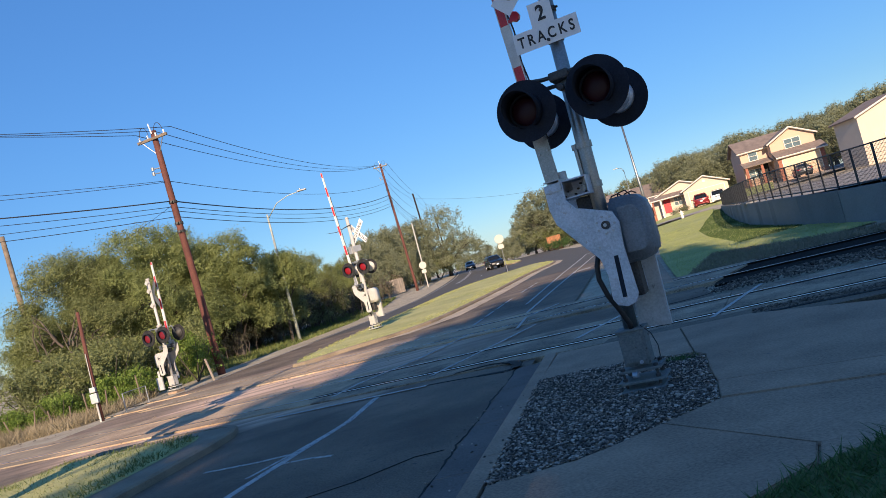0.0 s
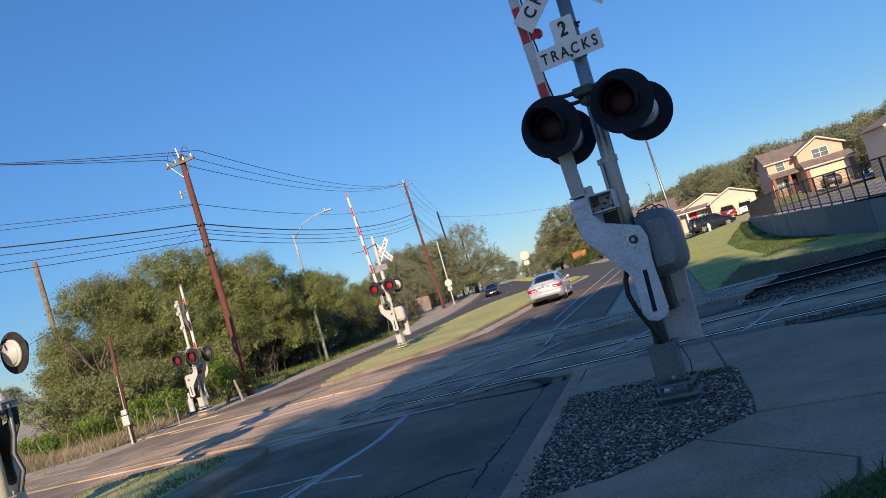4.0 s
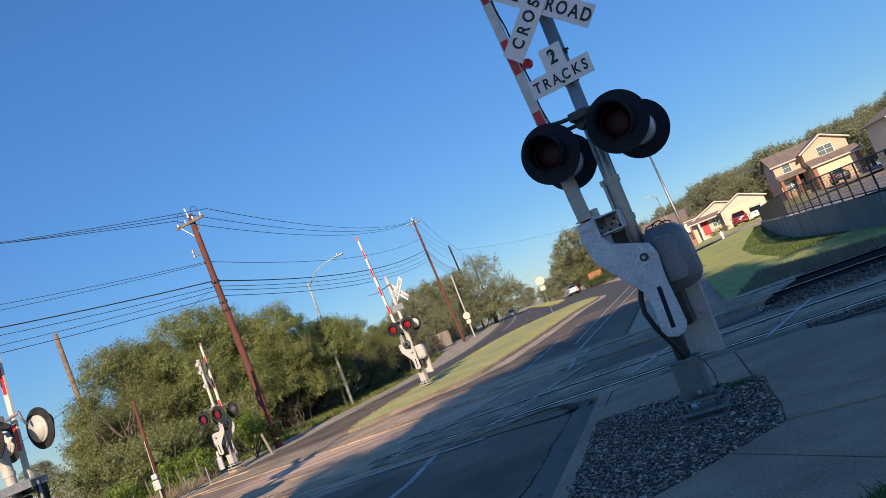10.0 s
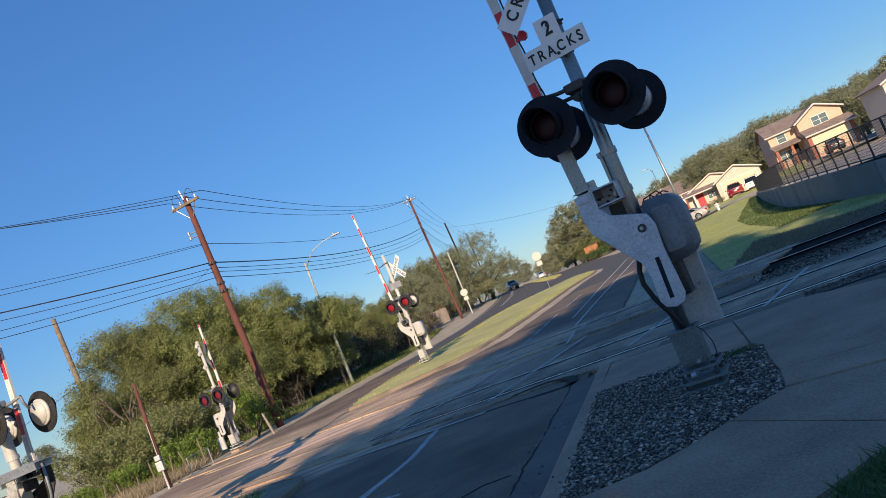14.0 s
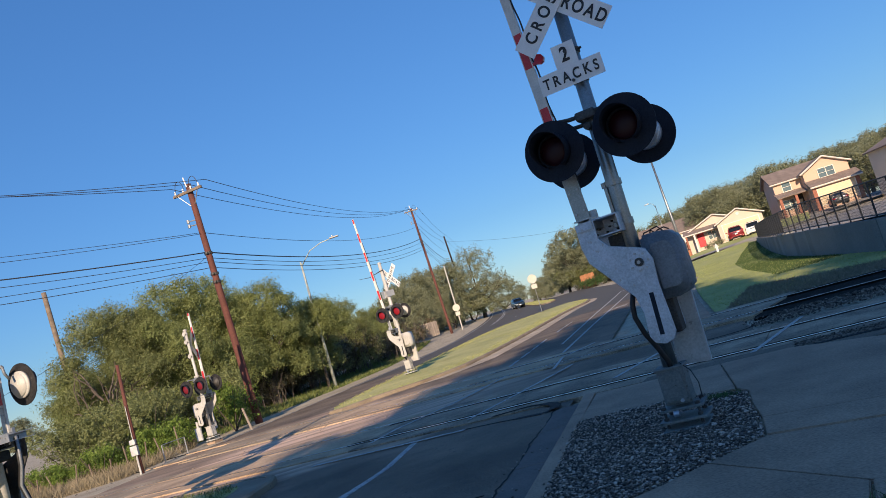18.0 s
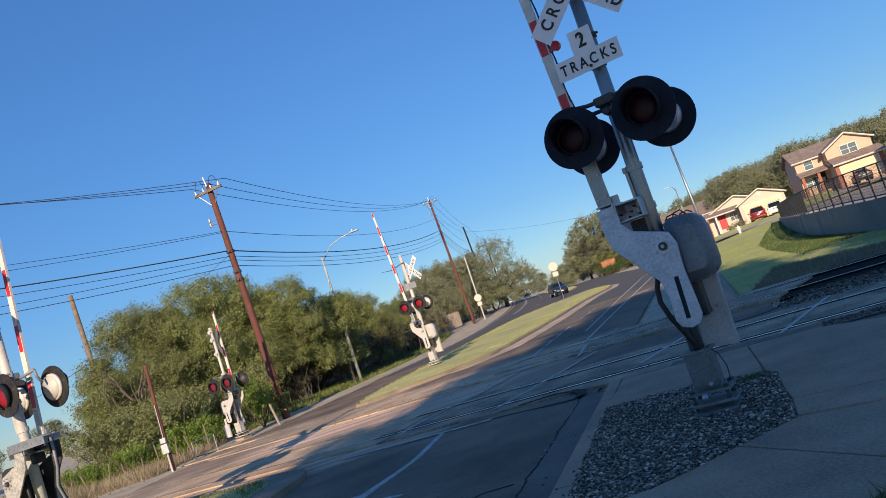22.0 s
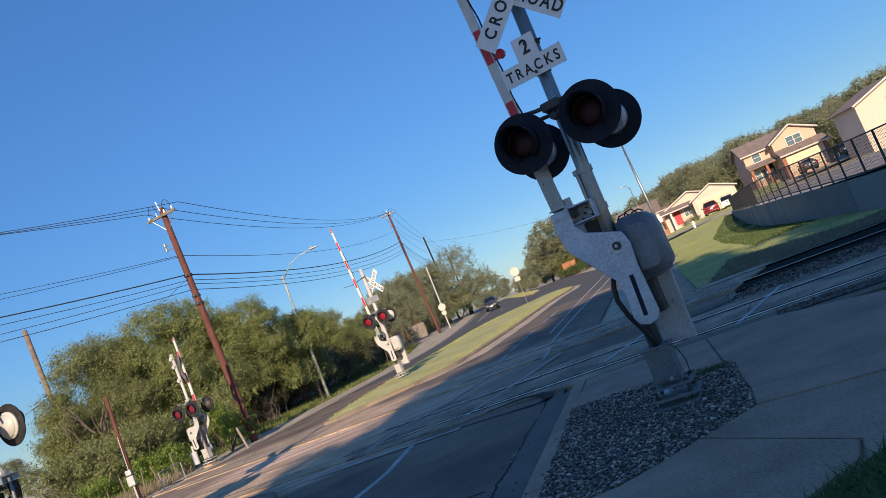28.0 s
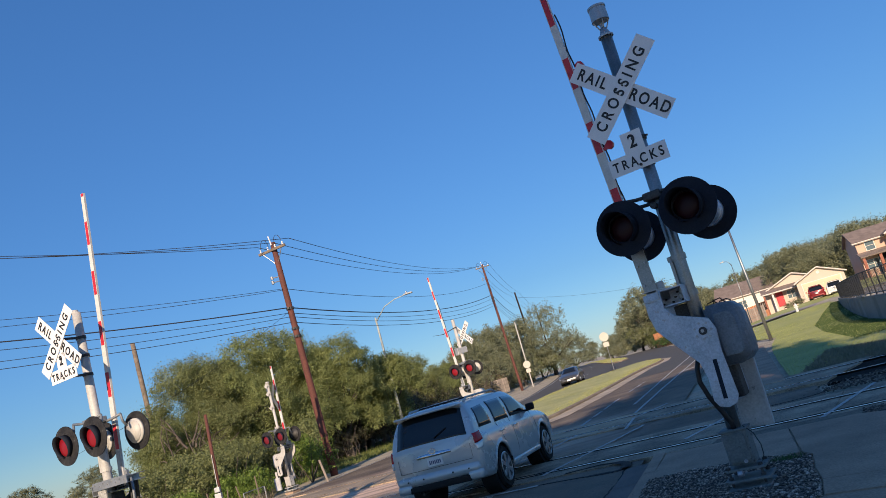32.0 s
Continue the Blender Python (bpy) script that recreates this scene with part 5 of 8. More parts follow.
    seat = part("arm_seat", bm, M["alu"] if bell else M["greypaint"], sg, "open box that carries the gate arm")
    for i in range(9):
        bm = bmesh.new()
        disc(bm, (-0.30 + 0.036 * i, 0.070, 2.03 + 0.045 * (i % 3 - 1)), 0.010, 0.05, "y", 6)
        bmesh.ops.transform(bm, matrix=dm, verts=bm.verts[:])
        bmesh.ops.recalc_face_normals(bm, faces=bm.faces[:])
        part("bolt", bm, M["darkiron"], seat)
    bm = bmesh.new()
    box(bm, -0.06, 0.05, 1.85, 0.26, 0.18, 0.17, bevel=0.03)
    bmesh.ops.transform(bm, matrix=dm, verts=bm.verts[:])
    bmesh.ops.recalc_face_normals(bm, faces=bm.faces[:])
    part("drive_shaft_housing", bm, M["darkiron"], sg, "dark housing in the shade of the arm seat")
    if bell:
        for k, (x, h) in enumerate(((0.20, 0.03), (0.27, 0.045), (0.33, 0.02))):
            bm = bmesh.new()
            tube(bm, [(x - 0.07, 0.02, 1.83), (x - 0.05, 0.01, 1.83 + h), (x + 0.02, 0.0, 1.84 + h), (x + 0.06, 0.0, 1.83)], 0.007, 6)
            part("loose_cable", bm, M["cable"], sg, smooth=True)
        # wide foot of the gate arm with its bolts
        bm = bmesh.new()
        prism(bm, [(-0.075, 0.02), (0.075, 0.02), (0.075, 0.46), (0.055, 0.56), (-0.055, 0.56), (-0.075, 0.46)], -0.030, -0.018, "y")
        part("arm_foot", bm, M["pipe"], arm, "bolted grey foot of the gate arm")
        for bx, bz in ((-0.045, 0.08), (0.045, 0.10), (-0.045, 0.30), (0.045, 0.32), (-0.03, 0.50), (0.035, 0.46)):
            bm = bmesh.new()
            disc(bm, (bx, -0.038, bz), 0.012, 0.018, "y", 6)
            part("bolt", bm, M["galv"], arm)
        bm = bmesh.new()
        prism(bm, [(-0.075, 0.02), (0.075, 0.02), (0.045, -0.07), (-0.045, -0.07)], -0.028, 0.02, "y")
        part("arm_clevis", bm, M["pipe"], arm)
    bm = bmesh.new()
    prism(bm, [(0.12, 1.84), (0.33, 1.84), (0.42, 1.80), (0.465, 1.71), (0.47, 1.32), (0.44, 1.24), (0.36, 1.20), (0.12, 1.20)], -0.16, 0.20, "y")
    bmesh.ops.bevel(bm, geom=bm.edges[:], offset=0.03 if finish == "galv" else 0.012, segments=3, affect="EDGES")
    bmesh.ops.transform(bm, matrix=dm, verts=bm.verts[:])
    bmesh.ops.recalc_face_normals(bm, faces=bm.faces[:])
    gb = part("gearbox", bm, M["darkiron"] if dark else M["greypaint"] if finish == "galv" else metal, sg, "rounded grey gearbox cover", smooth=True)
    bm = bmesh.new()
    prism(bm, [(0.20, 1.74), (0.36, 1.74), (0.40, 1.66), (0.41, 1.34), (0.36, 1.30), (0.20, 1.30)], -0.175, -0.15, "y")
    bmesh.ops.bevel(bm, geom=bm.edges[:], offset=0.008, segments=2, affect="EDGES")
    bmesh.ops.transform(bm, matrix=dm, verts=bm.verts[:])
    bmesh.ops.recalc_face_normals(bm, faces=bm.faces[:])
    part("cover_plate", bm, M["darkiron"] if dark else M["greypaint"] if finish == "galv" else metal, gb)
    bm = bmesh.new()
    prism(bm, [(0.06, 1.24), (0.355, 1.24), (0.335, 0.50), (0.02, 0.53)], 0.27, 0.36, "y")
    bmesh.ops.bevel(bm, geom=bm.edges[:], offset=0.008, segments=2, affect="EDGES")
    bmesh.ops.transform(bm, matrix=dm, verts=bm.verts[:])
    bmesh.ops.recalc_face_normals(bm, faces=bm.faces[:])
    part("counterweight", bm, M["slabgrey"] if finish == "galv" else M["whitepaint"], sg, "pale slab counterweight")
    bm = bmesh.new()
    box(bm, 0.13, 0.06, 1.05, 0.20, 0.22, 0.36, bevel=0.02)
    disc(bm, (0.10, -0.06, 0.97), 0.03, 0.04, "y", 12)
    bmesh.ops.transform(bm, matrix=dm, verts=bm.verts[:])
    bmesh.ops.recalc_face_normals(bm, faces=bm.faces[:])
    part("drive_motor", bm, M["darkiron"], sg)
    bm = bmesh.new()
    tube(bm, [(-s * -0.06, -0.17, 1.40), (s * 0.115, -0.20, 1.25), (s * 0.13, -0.20, 1.12), (s * 0.09, -0.19, 0.95), (s * 0.02, -0.16, 0.78), (-s * 0.02, -0.11, 0.64), (-s * 0.02, -0.09, 0.56)], 0.026, 10)
    part("conduit", bm, M["cable"], sg, "black flexible conduit", smooth=True)
    if dark:
        for dx, dy, w, mt in ((0.56, 0.02, 0.020, "greypaint"), (0.50, 0.08, 0.016, "cable"), (0.40, 0.10, 0.022, "cable")):
            bm = bmesh.new()
            tube(bm, [(dx, dy, 1.80), (dx + 0.07, dy - 0.05, 1.62), (dx + 0.05, dy - 0.05, 1.40), (dx - 0.08, dy - 0.03, 1.15), (dx - 0.02, dy, 0.90), (dx - 0.18, dy, 0.62)], w, 8)
            part("loose_cable", bm, M[mt], sg, smooth=True)
    if hang:
        bm = bmesh.new()
        box(bm, -0.31, -0.32, 0.40, 0.27, 0.06, 0.46, bevel=0.01)
        part("hanging_weight", bm, M["slabgrey"], sg, "pale slab weight below the crank")
        bm = bmesh.new()
        box(bm, -0.27, -0.335, 0.70, 0.09, 0.025, 0.30, bevel=0.006)
        part("weight_link", bm, M["whitepaint"], sg)
        for zz in (mast_top - 0.12, mast_top - 0.42, mast_top - 0.95):
            bm = bmesh.new()
            tube(bm, [(0, 0, zz - 0.03), (0, 0, zz + 0.03)], 0.066, 14)
            prism(bm, [(-0.10, zz), (-0.01, zz - 0.09), (0.08, zz), (-0.01, zz + 0.09)], -0.10, -0.075, "y")
            part("sign_bracket", bm, metal, sg)
    if rod:
        bm = bmesh.new()
        tube(bm, [(0.10, -0.05, mast_top - 0.30), (0.0, -0.08, mast_top - 0.31), (-0.55, -0.08, mast_top - 0.42), (-1.05, -0.08, mast_top - 0.36)], [0.02, 0.02, 0.014, 0.008], 6)
        part("cross_rod", bm, M["darkiron"], sg, "thin dark rod across the mast head")
        bm = bmesh.new()
        box(bm, -0.12, -0.10, 3.32, 0.16, 0.14, 0.30, bevel=0.02)
        part("relay_box", bm, M["galv"], sg, "small grey box on the mast")
    bm = bmesh.new()
    tube(bm, [(0.11, -0.10, 0.60), (0.20, -0.16, 0.52), (0.24, -0.18, 0.40), (0.235, -0.18, 0.30), (0.20, -0.16, 0.24)], 0.005, 6)
    part("ground_wire", bm, M["cable"], sg)
    return sg


def build_signals():
    crossing_signal((1.77, 7.60, 0.0), -25.8, "tall grey crossing signal with black lamps in a gravel bed", -1, 5.02, 6.6, "galv", 0.05, -2.0, 2.865, True, True, M["black"], buck_z=4.345, arm_x=0.375, buck_x=0.05, mast_lean=0.06, sign_x=-0.012, sign_drop=0.80)
    crossing_signal((-6.70, 10.75, 0.02), -25.8, "sunlit crossing signal with raised gate arm on the near median", 1, 4.50, 6.42, "whitepaint", 0.28, 5.0, 2.52, False, True, M["discgrey"], 0.86, -0.36, 4.07, 0.0, dark=True, sign_drop=0.51, beam_x=0.19, mast_x=0.05)
    crossing_signal((-2.59, 31.39, 0.03), -25.8, "white crossing signal with raised gate on the long grass median", -1, 4.60, 6.65, "whitepaint", -0.14, -3.4, 2.56, False, True, M["discgrey"], 0.9, 0.10, 3.95, 0.24, turn=-18, count=False, buck_x=0.24, back_reach=0.30, back_wide=0.33, rod=True)
    crossing_signal((-9.80, 28.35, -0.06), -25.8, "white crossing signal with raised gate before the oak trees", 1, 4.12, 4.7, "whitepaint", 0.1, 1.4, 2.06, False, True, M["discgrey"], 0.8, 0.10, 3.55, 0.2, turn=152, count=False, mast_r=0.74, hang=True)


# ---- poles, wires, street lamps, road signs ----
def utility_pole(at, top, label, arm=None, lean=(0, 0), r=(0.17, 0.11), mat="pole", gear=True):
    po = thing("utility_pole", at, 0, label, "utility pole", "utility poles")
    bm = bmesh.new()
    n = 8
    tube(bm, [(lean[0] * k / n, lean[1] * k / n, -0.4 + (top + 0.4) * k / n) for k in range(n + 1)], [r[0] + (r[1] - r[0]) * k / n for k in range(n + 1)], 14)
    part("pole_shaft", bm, M[mat], po, smooth=True)
    if arm:
        half, ang = arm
        c, s = math.cos(radians(ang)), math.sin(radians(ang))
        bm = bmesh.new()
        m = Matrix.Translation((lean[0], lean[1] - 0.0, top - 0.35)) @ Matrix.Rotation(radians(ang), 4, "Z")
        box(bm, 0, -0.16, 0, 2 * half, 0.09, 0.11, m, 0.01)
        part("crossarm", bm, M["oldpole"], po)
        for k in range(4):
            bm = bmesh.new()
            x = -half + 0.12 + k * (2 * half - 0.24) / 3
            p = m @ Vector((x, -0.16, 0.05))
            for j in range(4):
                disc(bm, (p.x, p.y, p.z + 0.03 + j * 0.035), 0.038 - 0.007 * (j % 2), 0.03, "z", 12)
            part("insulator", bm, M["sign"], po, "pale insulator")
        for sx in (-1, 1):
            bm = bmesh.new()
            a, b = m @ Vector((sx * half * 0.7, -0.16, -0.05)), Vector((lean[0], lean[1], top - 1.05))
            tube(bm, [a, b], 0.018, 6)
            part("arm_brace", bm, M["galv"], po)
        if gear:
            for sx in (-0.5, 0.5):
                bm = bmesh.new()
                arc = [m @ Vector((sx * half + sx * 0.9 * math.cos(a) * 0.5, -0.16, 0.15 + 0.42 * math.sin(a))) for a in np.linspace(0.1, math.pi - 0.1, 9)]
                tube(bm, arc, 0.012, 6)
                part("jumper_wire", bm, M["wire"], po)
            bm = bmesh.new()
            p = m @ Vector((0.0, -0.12, 0.2))
            tube(bm, [(p.x, p.y, p.z), (p.x - 0.06, p.y, p.z + 0.45)], 0.03, 8)
            part("lightning_arrester", bm, M["sign"], po)
            for dz in (-1.55, -1.75):
                bm = bmesh.new()
                p = m @ Vector((-half * 0.45, -0.2, dz + 0.35))
                tube(bm, [(lean[0], lean[1], top + dz), (p.x, p.y, p.z)], 0.025, 6)
                disc(bm, (p.x, p.y, p.z), 0.06, 0.14, "z", 10)
                part("cutout_bracket", bm, M["galv"], po)
    for k, dz in enumerate((3.05, 3.95, 4.3)):
        if gear:
            bm = bmesh.new()
            z = top - dz
            f = z / top
            tube(bm, [(lean[0] * f, lean[1] * f, z - 0.05), (lean[0] * f, lean[1] * f, z + 0.05)], r[1] + 0.055, 12)
            box(bm, lean[0] * f, lean[1] * f - 0.2, z, 0.08, 0.14, 0.08)
            part("cable_clamp", bm, M["darkiron"], po)
    return po


def wire(p, q, sag, r, label="thin black overhead wire against sky", group="overhead wires", n=18):
    bm = bmesh.new()
    P, Q = Vector(p), Vector(q)
    tube(bm, [P.lerp(Q, k / n) - Vector((0, 0, sag * 4 * (k / n) * (1 - k / n))) for k in range(n + 1)], r, 5)
    o = part("overhead_wire", bm, M["wire"], smooth=True)
    return tagged(o, label, "overhead wire", group)


P1, P2, P3 = Vector((-9.17, 32.22, 0)), Vector((-1.6, 86.0, 0)), Vector((1.35, 121.0, 0))
P4 = Vector((4.6, 160.0, 0))
P0 = Vector((-38.0, 6.0, 0))


def build_poles():
    utility_pole((P1.x, P1.y, -0.1), 10.35, "tall red-brown utility pole with crossarm and insulators", (0.75, -22), (-0.22, -0.05), (0.165, 0.12))
    utility_pole((P2.x, P2.y, 0.0), 14.8, "red-brown utility pole up the road", (0.8, -10), (-0.42, 0), (0.16, 0.11))
    utility_pole((P3.x, P3.y, 0.2), 14.2, "thin dark utility pole further up the road", None, (-0.5, 0), (0.15, 0.12), "tie", False)
    utility_pole((P4.x, P4.y, 0.6), 12.9, "far thin dark utility pole", None, (-0.3, 0), (0.16, 0.13), "tie", False)
    utility_pole((-26.9, 53.6, -0.1), 11.75, "weathered grey-brown pole behind the trees", None, (-0.4, 0), (0.2, 0.16), "oldpole", False)
    # wires
    t1, t2, t3, t4 = P1 + Vector((-0.2, 0, 10.15)), P2 + Vector((-0.4, 0, 14.6)), P3 + Vector((-0.5, 0, 14.0)), P4 + Vector((-0.3, 0, 13.3))
    left = Vector((-26.0, 19.0, 0))
    for k, (dx, z0) in enumerate(((-0.75, 12.95), (0.0, 12.45), (0.72, 12.2))):
        off = Vector((dx, 0, 0.1))
        wire(t1 + off, left + Vector((dx, dx, z0)), 0.35, 0.013)
        wire(t1 + off, t2 + off, 1.0, 0.014)
        wire(t2 + off, t3 + off, 0.5, 0.014)
        wire(t3 + off, t4 + off, 0.4, 0.014)
    for z, r, zl, z2 in ((8.10, 0.010, 9.83, 12.6), (8.05, 0.010, 9.37, 0), (7.24, 0.024, 9.07, 11.2), (7.0, 0.012, 8.73, 10.8), (6.83, 0.011, 8.09, 10.3), (6.58, 0.013, 7.79, 10.0)):
        a = P1 + Vector((-0.16, -0.1, z))
        lab = "thick black telephone cable" if r > 0.02 else "thin black overhead wire"
        wire(a, left + Vector((0, 0, zl)), 0.3, r, lab)
        if z2:
            b = P2 + Vector((-0.3, -0.1, z2))
            wire(a, b, 0.9, r + 0.003, lab)
            wire(b, P3 + Vector((-0.3, 0, z2 - 0.8)), 0.7, r + 0.003, lab)
    wire(P3 + Vector((-0.5, 0, 13.6)), (26.0, 122.0, 9.6), 0.9, 0.014)
    wire(P1 + Vector((-0.15, -0.1, 7.1)), (-15.5, 24.5, 3.2), 0.25, 0.007)
    # service pole with a meter box
    sp = thing("service_pole", (-10.75, 24.22, -0.1), 0, "short red-brown pole with conduit and meter box", "pole")
    bm = bmesh.new()
    tube(bm, [(0, 0, -0.2), (0.02, 0, 2.0), (0.07, 0, 3.4)], [0.062, 0.058, 0.05], 10)
    part("pole_shaft", bm, M["pole"], sp, smooth=True)
    bm = bmesh.new()
    tube(bm, [(0.0, -0.11, -0.2), (0.0, -0.11, 0.5), (0.0, -0.10, 0.9), (0.03, -0.10, 2.1)], [0.034, 0.03, 0.014, 0.012], 8)
    part("conduit", bm, M["whitepaint"], sp)
    bm = bmesh.new()
    box(bm, 0, -0.14, 0.72, 0.22, 0.14, 0.30, bevel=0.015)
    box(bm, 0, -0.14, 0.98, 0.18, 0.12, 0.16, bevel=0.015)
    part("meter_box", bm, M["galv"], sp, "grey meter box")


def street_lamp(at, h, arm, ang, head_drop, label, r=0.085, lean=0.0, mat="lamppost"):
    la = thing("street_lamp", at, ang, label, "street lamp", "street lamps")
    bm = bmesh.new()
    tube(bm, [(0, 0, -0.3), (lean * 0.5, 0, h * 0.5), (lean, 0, h)], [r, r * 0.75, r * 0.5], 12)
    part("lamp_post", bm, M[mat], la, smooth=True)
    if arm:
        bm = bmesh.new()
        tube(bm, [(lean, 0, h - 0.25), (lean + arm * 0.35, 0, h + head_drop * 0.62), (lean + arm * 0.7, 0, h + head_drop * 0.93), (lean + arm, 0, h + head_drop)], [0.032, 0.028, 0.026, 0.024], 8)
        part("lamp_arm", bm, M[mat], la, smooth=True)
        bm = bmesh.new()
        box(bm, lean + arm + 0.24, 0, h + head_drop + 0.02, 0.54, 0.20, 0.09, bevel=0.03)
        disc(bm, (lean + arm + 0.15, 0, h + head_drop + 0.12), 0.045, 0.08, "z", 10)
        part("lamp_head", bm, M["galv"], la)
    return la


def round_sign(at, rz, label, r=0.30, h=2.75, plate=True, tall=0.0):
    sg = thing("road_sign", at, rz, label, "road sign", "road signs")
    bm = bmesh.new()
    tube(bm, [(0, 0, -0.2), (0.02, 0, h), (0.03, 0, h + tall)], 0.03 if not tall else 0.075, 8)
    part("sign_post", bm, M["whitepaint"] if tall else M["galv"], sg)
    bm = bmesh.new()
    disc(bm, (0, -0.05 if not tall else -0.10, h), r, 0.02, "y", 28)
    part("sign_disc", bm, M["creamsign"], sg, "pale round plate")
    if plate:
        bm = bmesh.new()
        box(bm, 0, -0.05 if not tall else -0.10, h - r - 0.28, r * 1.25, 0.015, 0.42, bevel=0.004)
        part("sign_plate", bm, M["creamsign"], sg)
    return sg


def build_lamps():
    street_lamp((-7.93, 44.3, -0.1), 7.36, 2.1, -12, 0.75, "grey street lamp with a curved arm among the oaks", 0.105)
    street_lamp((13.2, 44.75, -0.1), 7.15, 0, 0, 0, "slender grey lamp post beside the pavement", 0.105, -0.22, "pipe")
    street_lamp((24.4, 88.0, 0.4), 6.9, 0.6, 160, 0.35, "thin street lamp near the houses", 0.055, 0.0, "pipe")
    round_sign((7.15, 72.6, 0.1), 0, "pale round sign with a plate on the median", 0.42, 3.0)
    round_sign((-0.4, 90.0, 0.0), 0, "pale round sign on a tall grey pole beside the shoulder", 0.42, 2.85, tall=5.0)


# ---- trees ----
def limb(bm, p, d, length, r, depth, rng, tips):
    """A branching limb; leaves its ends in tips."""
    n = 4
    pts, rad = [p.copy()], [r]
    q = p.copy()
    for k in range(n):
        d = (d + Vector((rng.uniform(-0.3, 0.3), rng.uniform(-0.3, 0.3), rng.uniform(-0.08, 0.16)))).normalized()
        q = q + d * length / n
        pts.append(q.copy())
        rad.append(r * (1 - 0.5 * (k + 1) / n))
    tube(bm, pts, rad, 7 if depth > 1 else 5, cap=False)
    tips.append((q.copy(), length))
    if depth > 0:
        for k in range(3 if depth > 1 else 2):
            dd = (d + Vector((rng.uniform(-1, 1), rng.uniform(-1, 1), rng.uniform(-0.35, 0.55)))).normalized()
            limb(bm, pts[-1 - (k % 2)], dd, length * rng.uniform(0.6, 0.8), rad[-1] * 0.85, depth - 1, rng, tips)


def ripple(p, k):
    """A soft uneven field over points, about -1 to 1, with features of about 1 / k metres."""
    x, y, z = p[:, 0] * k, p[:, 1] * k, p[:, 2] * k
    return (np.sin(1.7 * x + 2.1 * np.sin(1.3 * y + 0.6)) + np.sin(2.3 * y + 1.9 * np.sin(1.1 * z + 1.7)) + np.sin(1.9 * z + 2.3 * np.sin(1.5 * x + 2.9))) / 3


def leaf_cloud(lobes, count, size, seed, per=26, clump=0.0, hole=None):
    """Leaves on short sprays over the uneven skins of the lobes (x, y, z, rx, ry, rz), with gaps between them; hole: a bare place (x, y, z, r)."""
    rng = np.random.default_rng(seed)
    L = np.array(lobes)
    area = L[:, 3] * L[:, 4] + L[:, 3] * L[:, 5] + L[:, 4] * L[:, 5]
    n = max(4, count // per)
    pick = rng.choice(len(L), n, p=area / area.sum())
    d = rng.normal(size=(n, 3))
    d /= np.linalg.norm(d, axis=1, keepdims=True)
    d[:, 2] = np.where(d[:, 2] < -0.5, -d[:, 2], d[:, 2])
    reach = (clump or size * 4.2) * rng.uniform(0.5, 1.5, n)
    base = L[pick, :3] + d * L[pick, 3:6]
    rough = 0.20 * ripple(base, 0.8) + 0.20 * ripple(base + 7.0, 1.9)
    rad = 1.0 - 0.42 * rng.uniform(0, 1, n) ** 1.6 + rough + np.where(rng.uniform(size=n) < 0.05, rng.uniform(0.05, 0.16, n), 0.0)
    spray = L[pick, :3] + d * L[pick, 3:6] * rad[:, None]
    # leave out sprays that lie deep inside another lobe, and open gaps
    q = ((spray[:, None, :] - L[None, :, :3]) / L[None, :, 3:6])
    deep = (np.linalg.norm(q, axis=2) < 0.55).any(1)
    keep = ~(deep & (rng.uniform(size=n) < 0.75))
    keep &= ~((ripple(spray + 3.0, 1.5) < -0.17) & (rng.uniform(size=n) < 0.92))
    if hole:
        away = np.linalg.norm((spray - np.array(hole[:3])) / hole[3], axis=1)
        keep &= ~((away < 1.0) & (rng.uniform(size=n) < 0.93))
    idx = np.repeat(np.arange(n), np.where(keep, (per * rng.uniform(0.5, 1.5, n)).astype(int), 0))
    m = len(idx)
    axis = d * 0.6 + rng.normal(size=(n, 3)) * 0.6 + np.array([0, 0, 0.15])
    axis /= np.linalg.norm(axis, axis=1, keepdims=True)
    e = np.clip(rng.normal(size=(m, 3)), -1.5, 1.5)
    c = spray[idx] + axis[idx] * (reach[idx] * rng.uniform(-0.8, 1.5, m))[:, None] + e * reach[idx, None] * 0.36
    e /= np.linalg.norm(e, axis=1, keepdims=True)
    nrm = e * 0.3 + d[idx] * 0.5 + np.array([0, 0, 0.3]) + rng.normal(size=(m, 3)) * 0.42
    nrm /= np.linalg.norm(nrm, axis=1, keepdims=True)
    t = np.cross(nrm, rng.normal(size=(m, 3)))
    t /= np.linalg.norm(t, axis=1, keepdims=True)
    b = np.cross(nrm, t)
    s = size * rng.uniform(0.55, 1.45, (m, 1))
    v = np.stack([c - t * s, c - b * s * 0.5 + nrm * s * 0.12, c + t * s, c + b * s * 0.5 + nrm * s * 0.12], 1)
    v = v[v[:, :, 2].min(1) > 0.05]
    m = len(v)
    return v.reshape(-1, 3).tolist(), np.arange(4 * m).reshape(-1, 4).tolist()


def tangle(parent, at, r, n, seed):
    """Bare crossing branches inside a gap of a crown."""
    rng = random.Random(seed)
    for k in range(n):
        bm = bmesh.new()
        p = Vector((rng.uniform(-1, 1), rng.uniform(-0.3, 0.9), rng.uniform(-1, 0.6))) * r
        d = Vector((rng.uniform(-0.8, 1), rng.uniform(-0.4, 0.4), rng.uniform(0.0, 1))).normalized()
        pts, q = [], p
        for j in range(6):
            pts.append(q + Vector(at))
            d = (d + Vector((rng.uniform(-0.5, 0.5), rng.uniform(-0.4, 0.4), rng.uniform(-0.4, 0.4)))).normalized()
            q = q + d * r * 0.32
        w = rng.choice((0.012, 0.02, 0.035, 0.06))
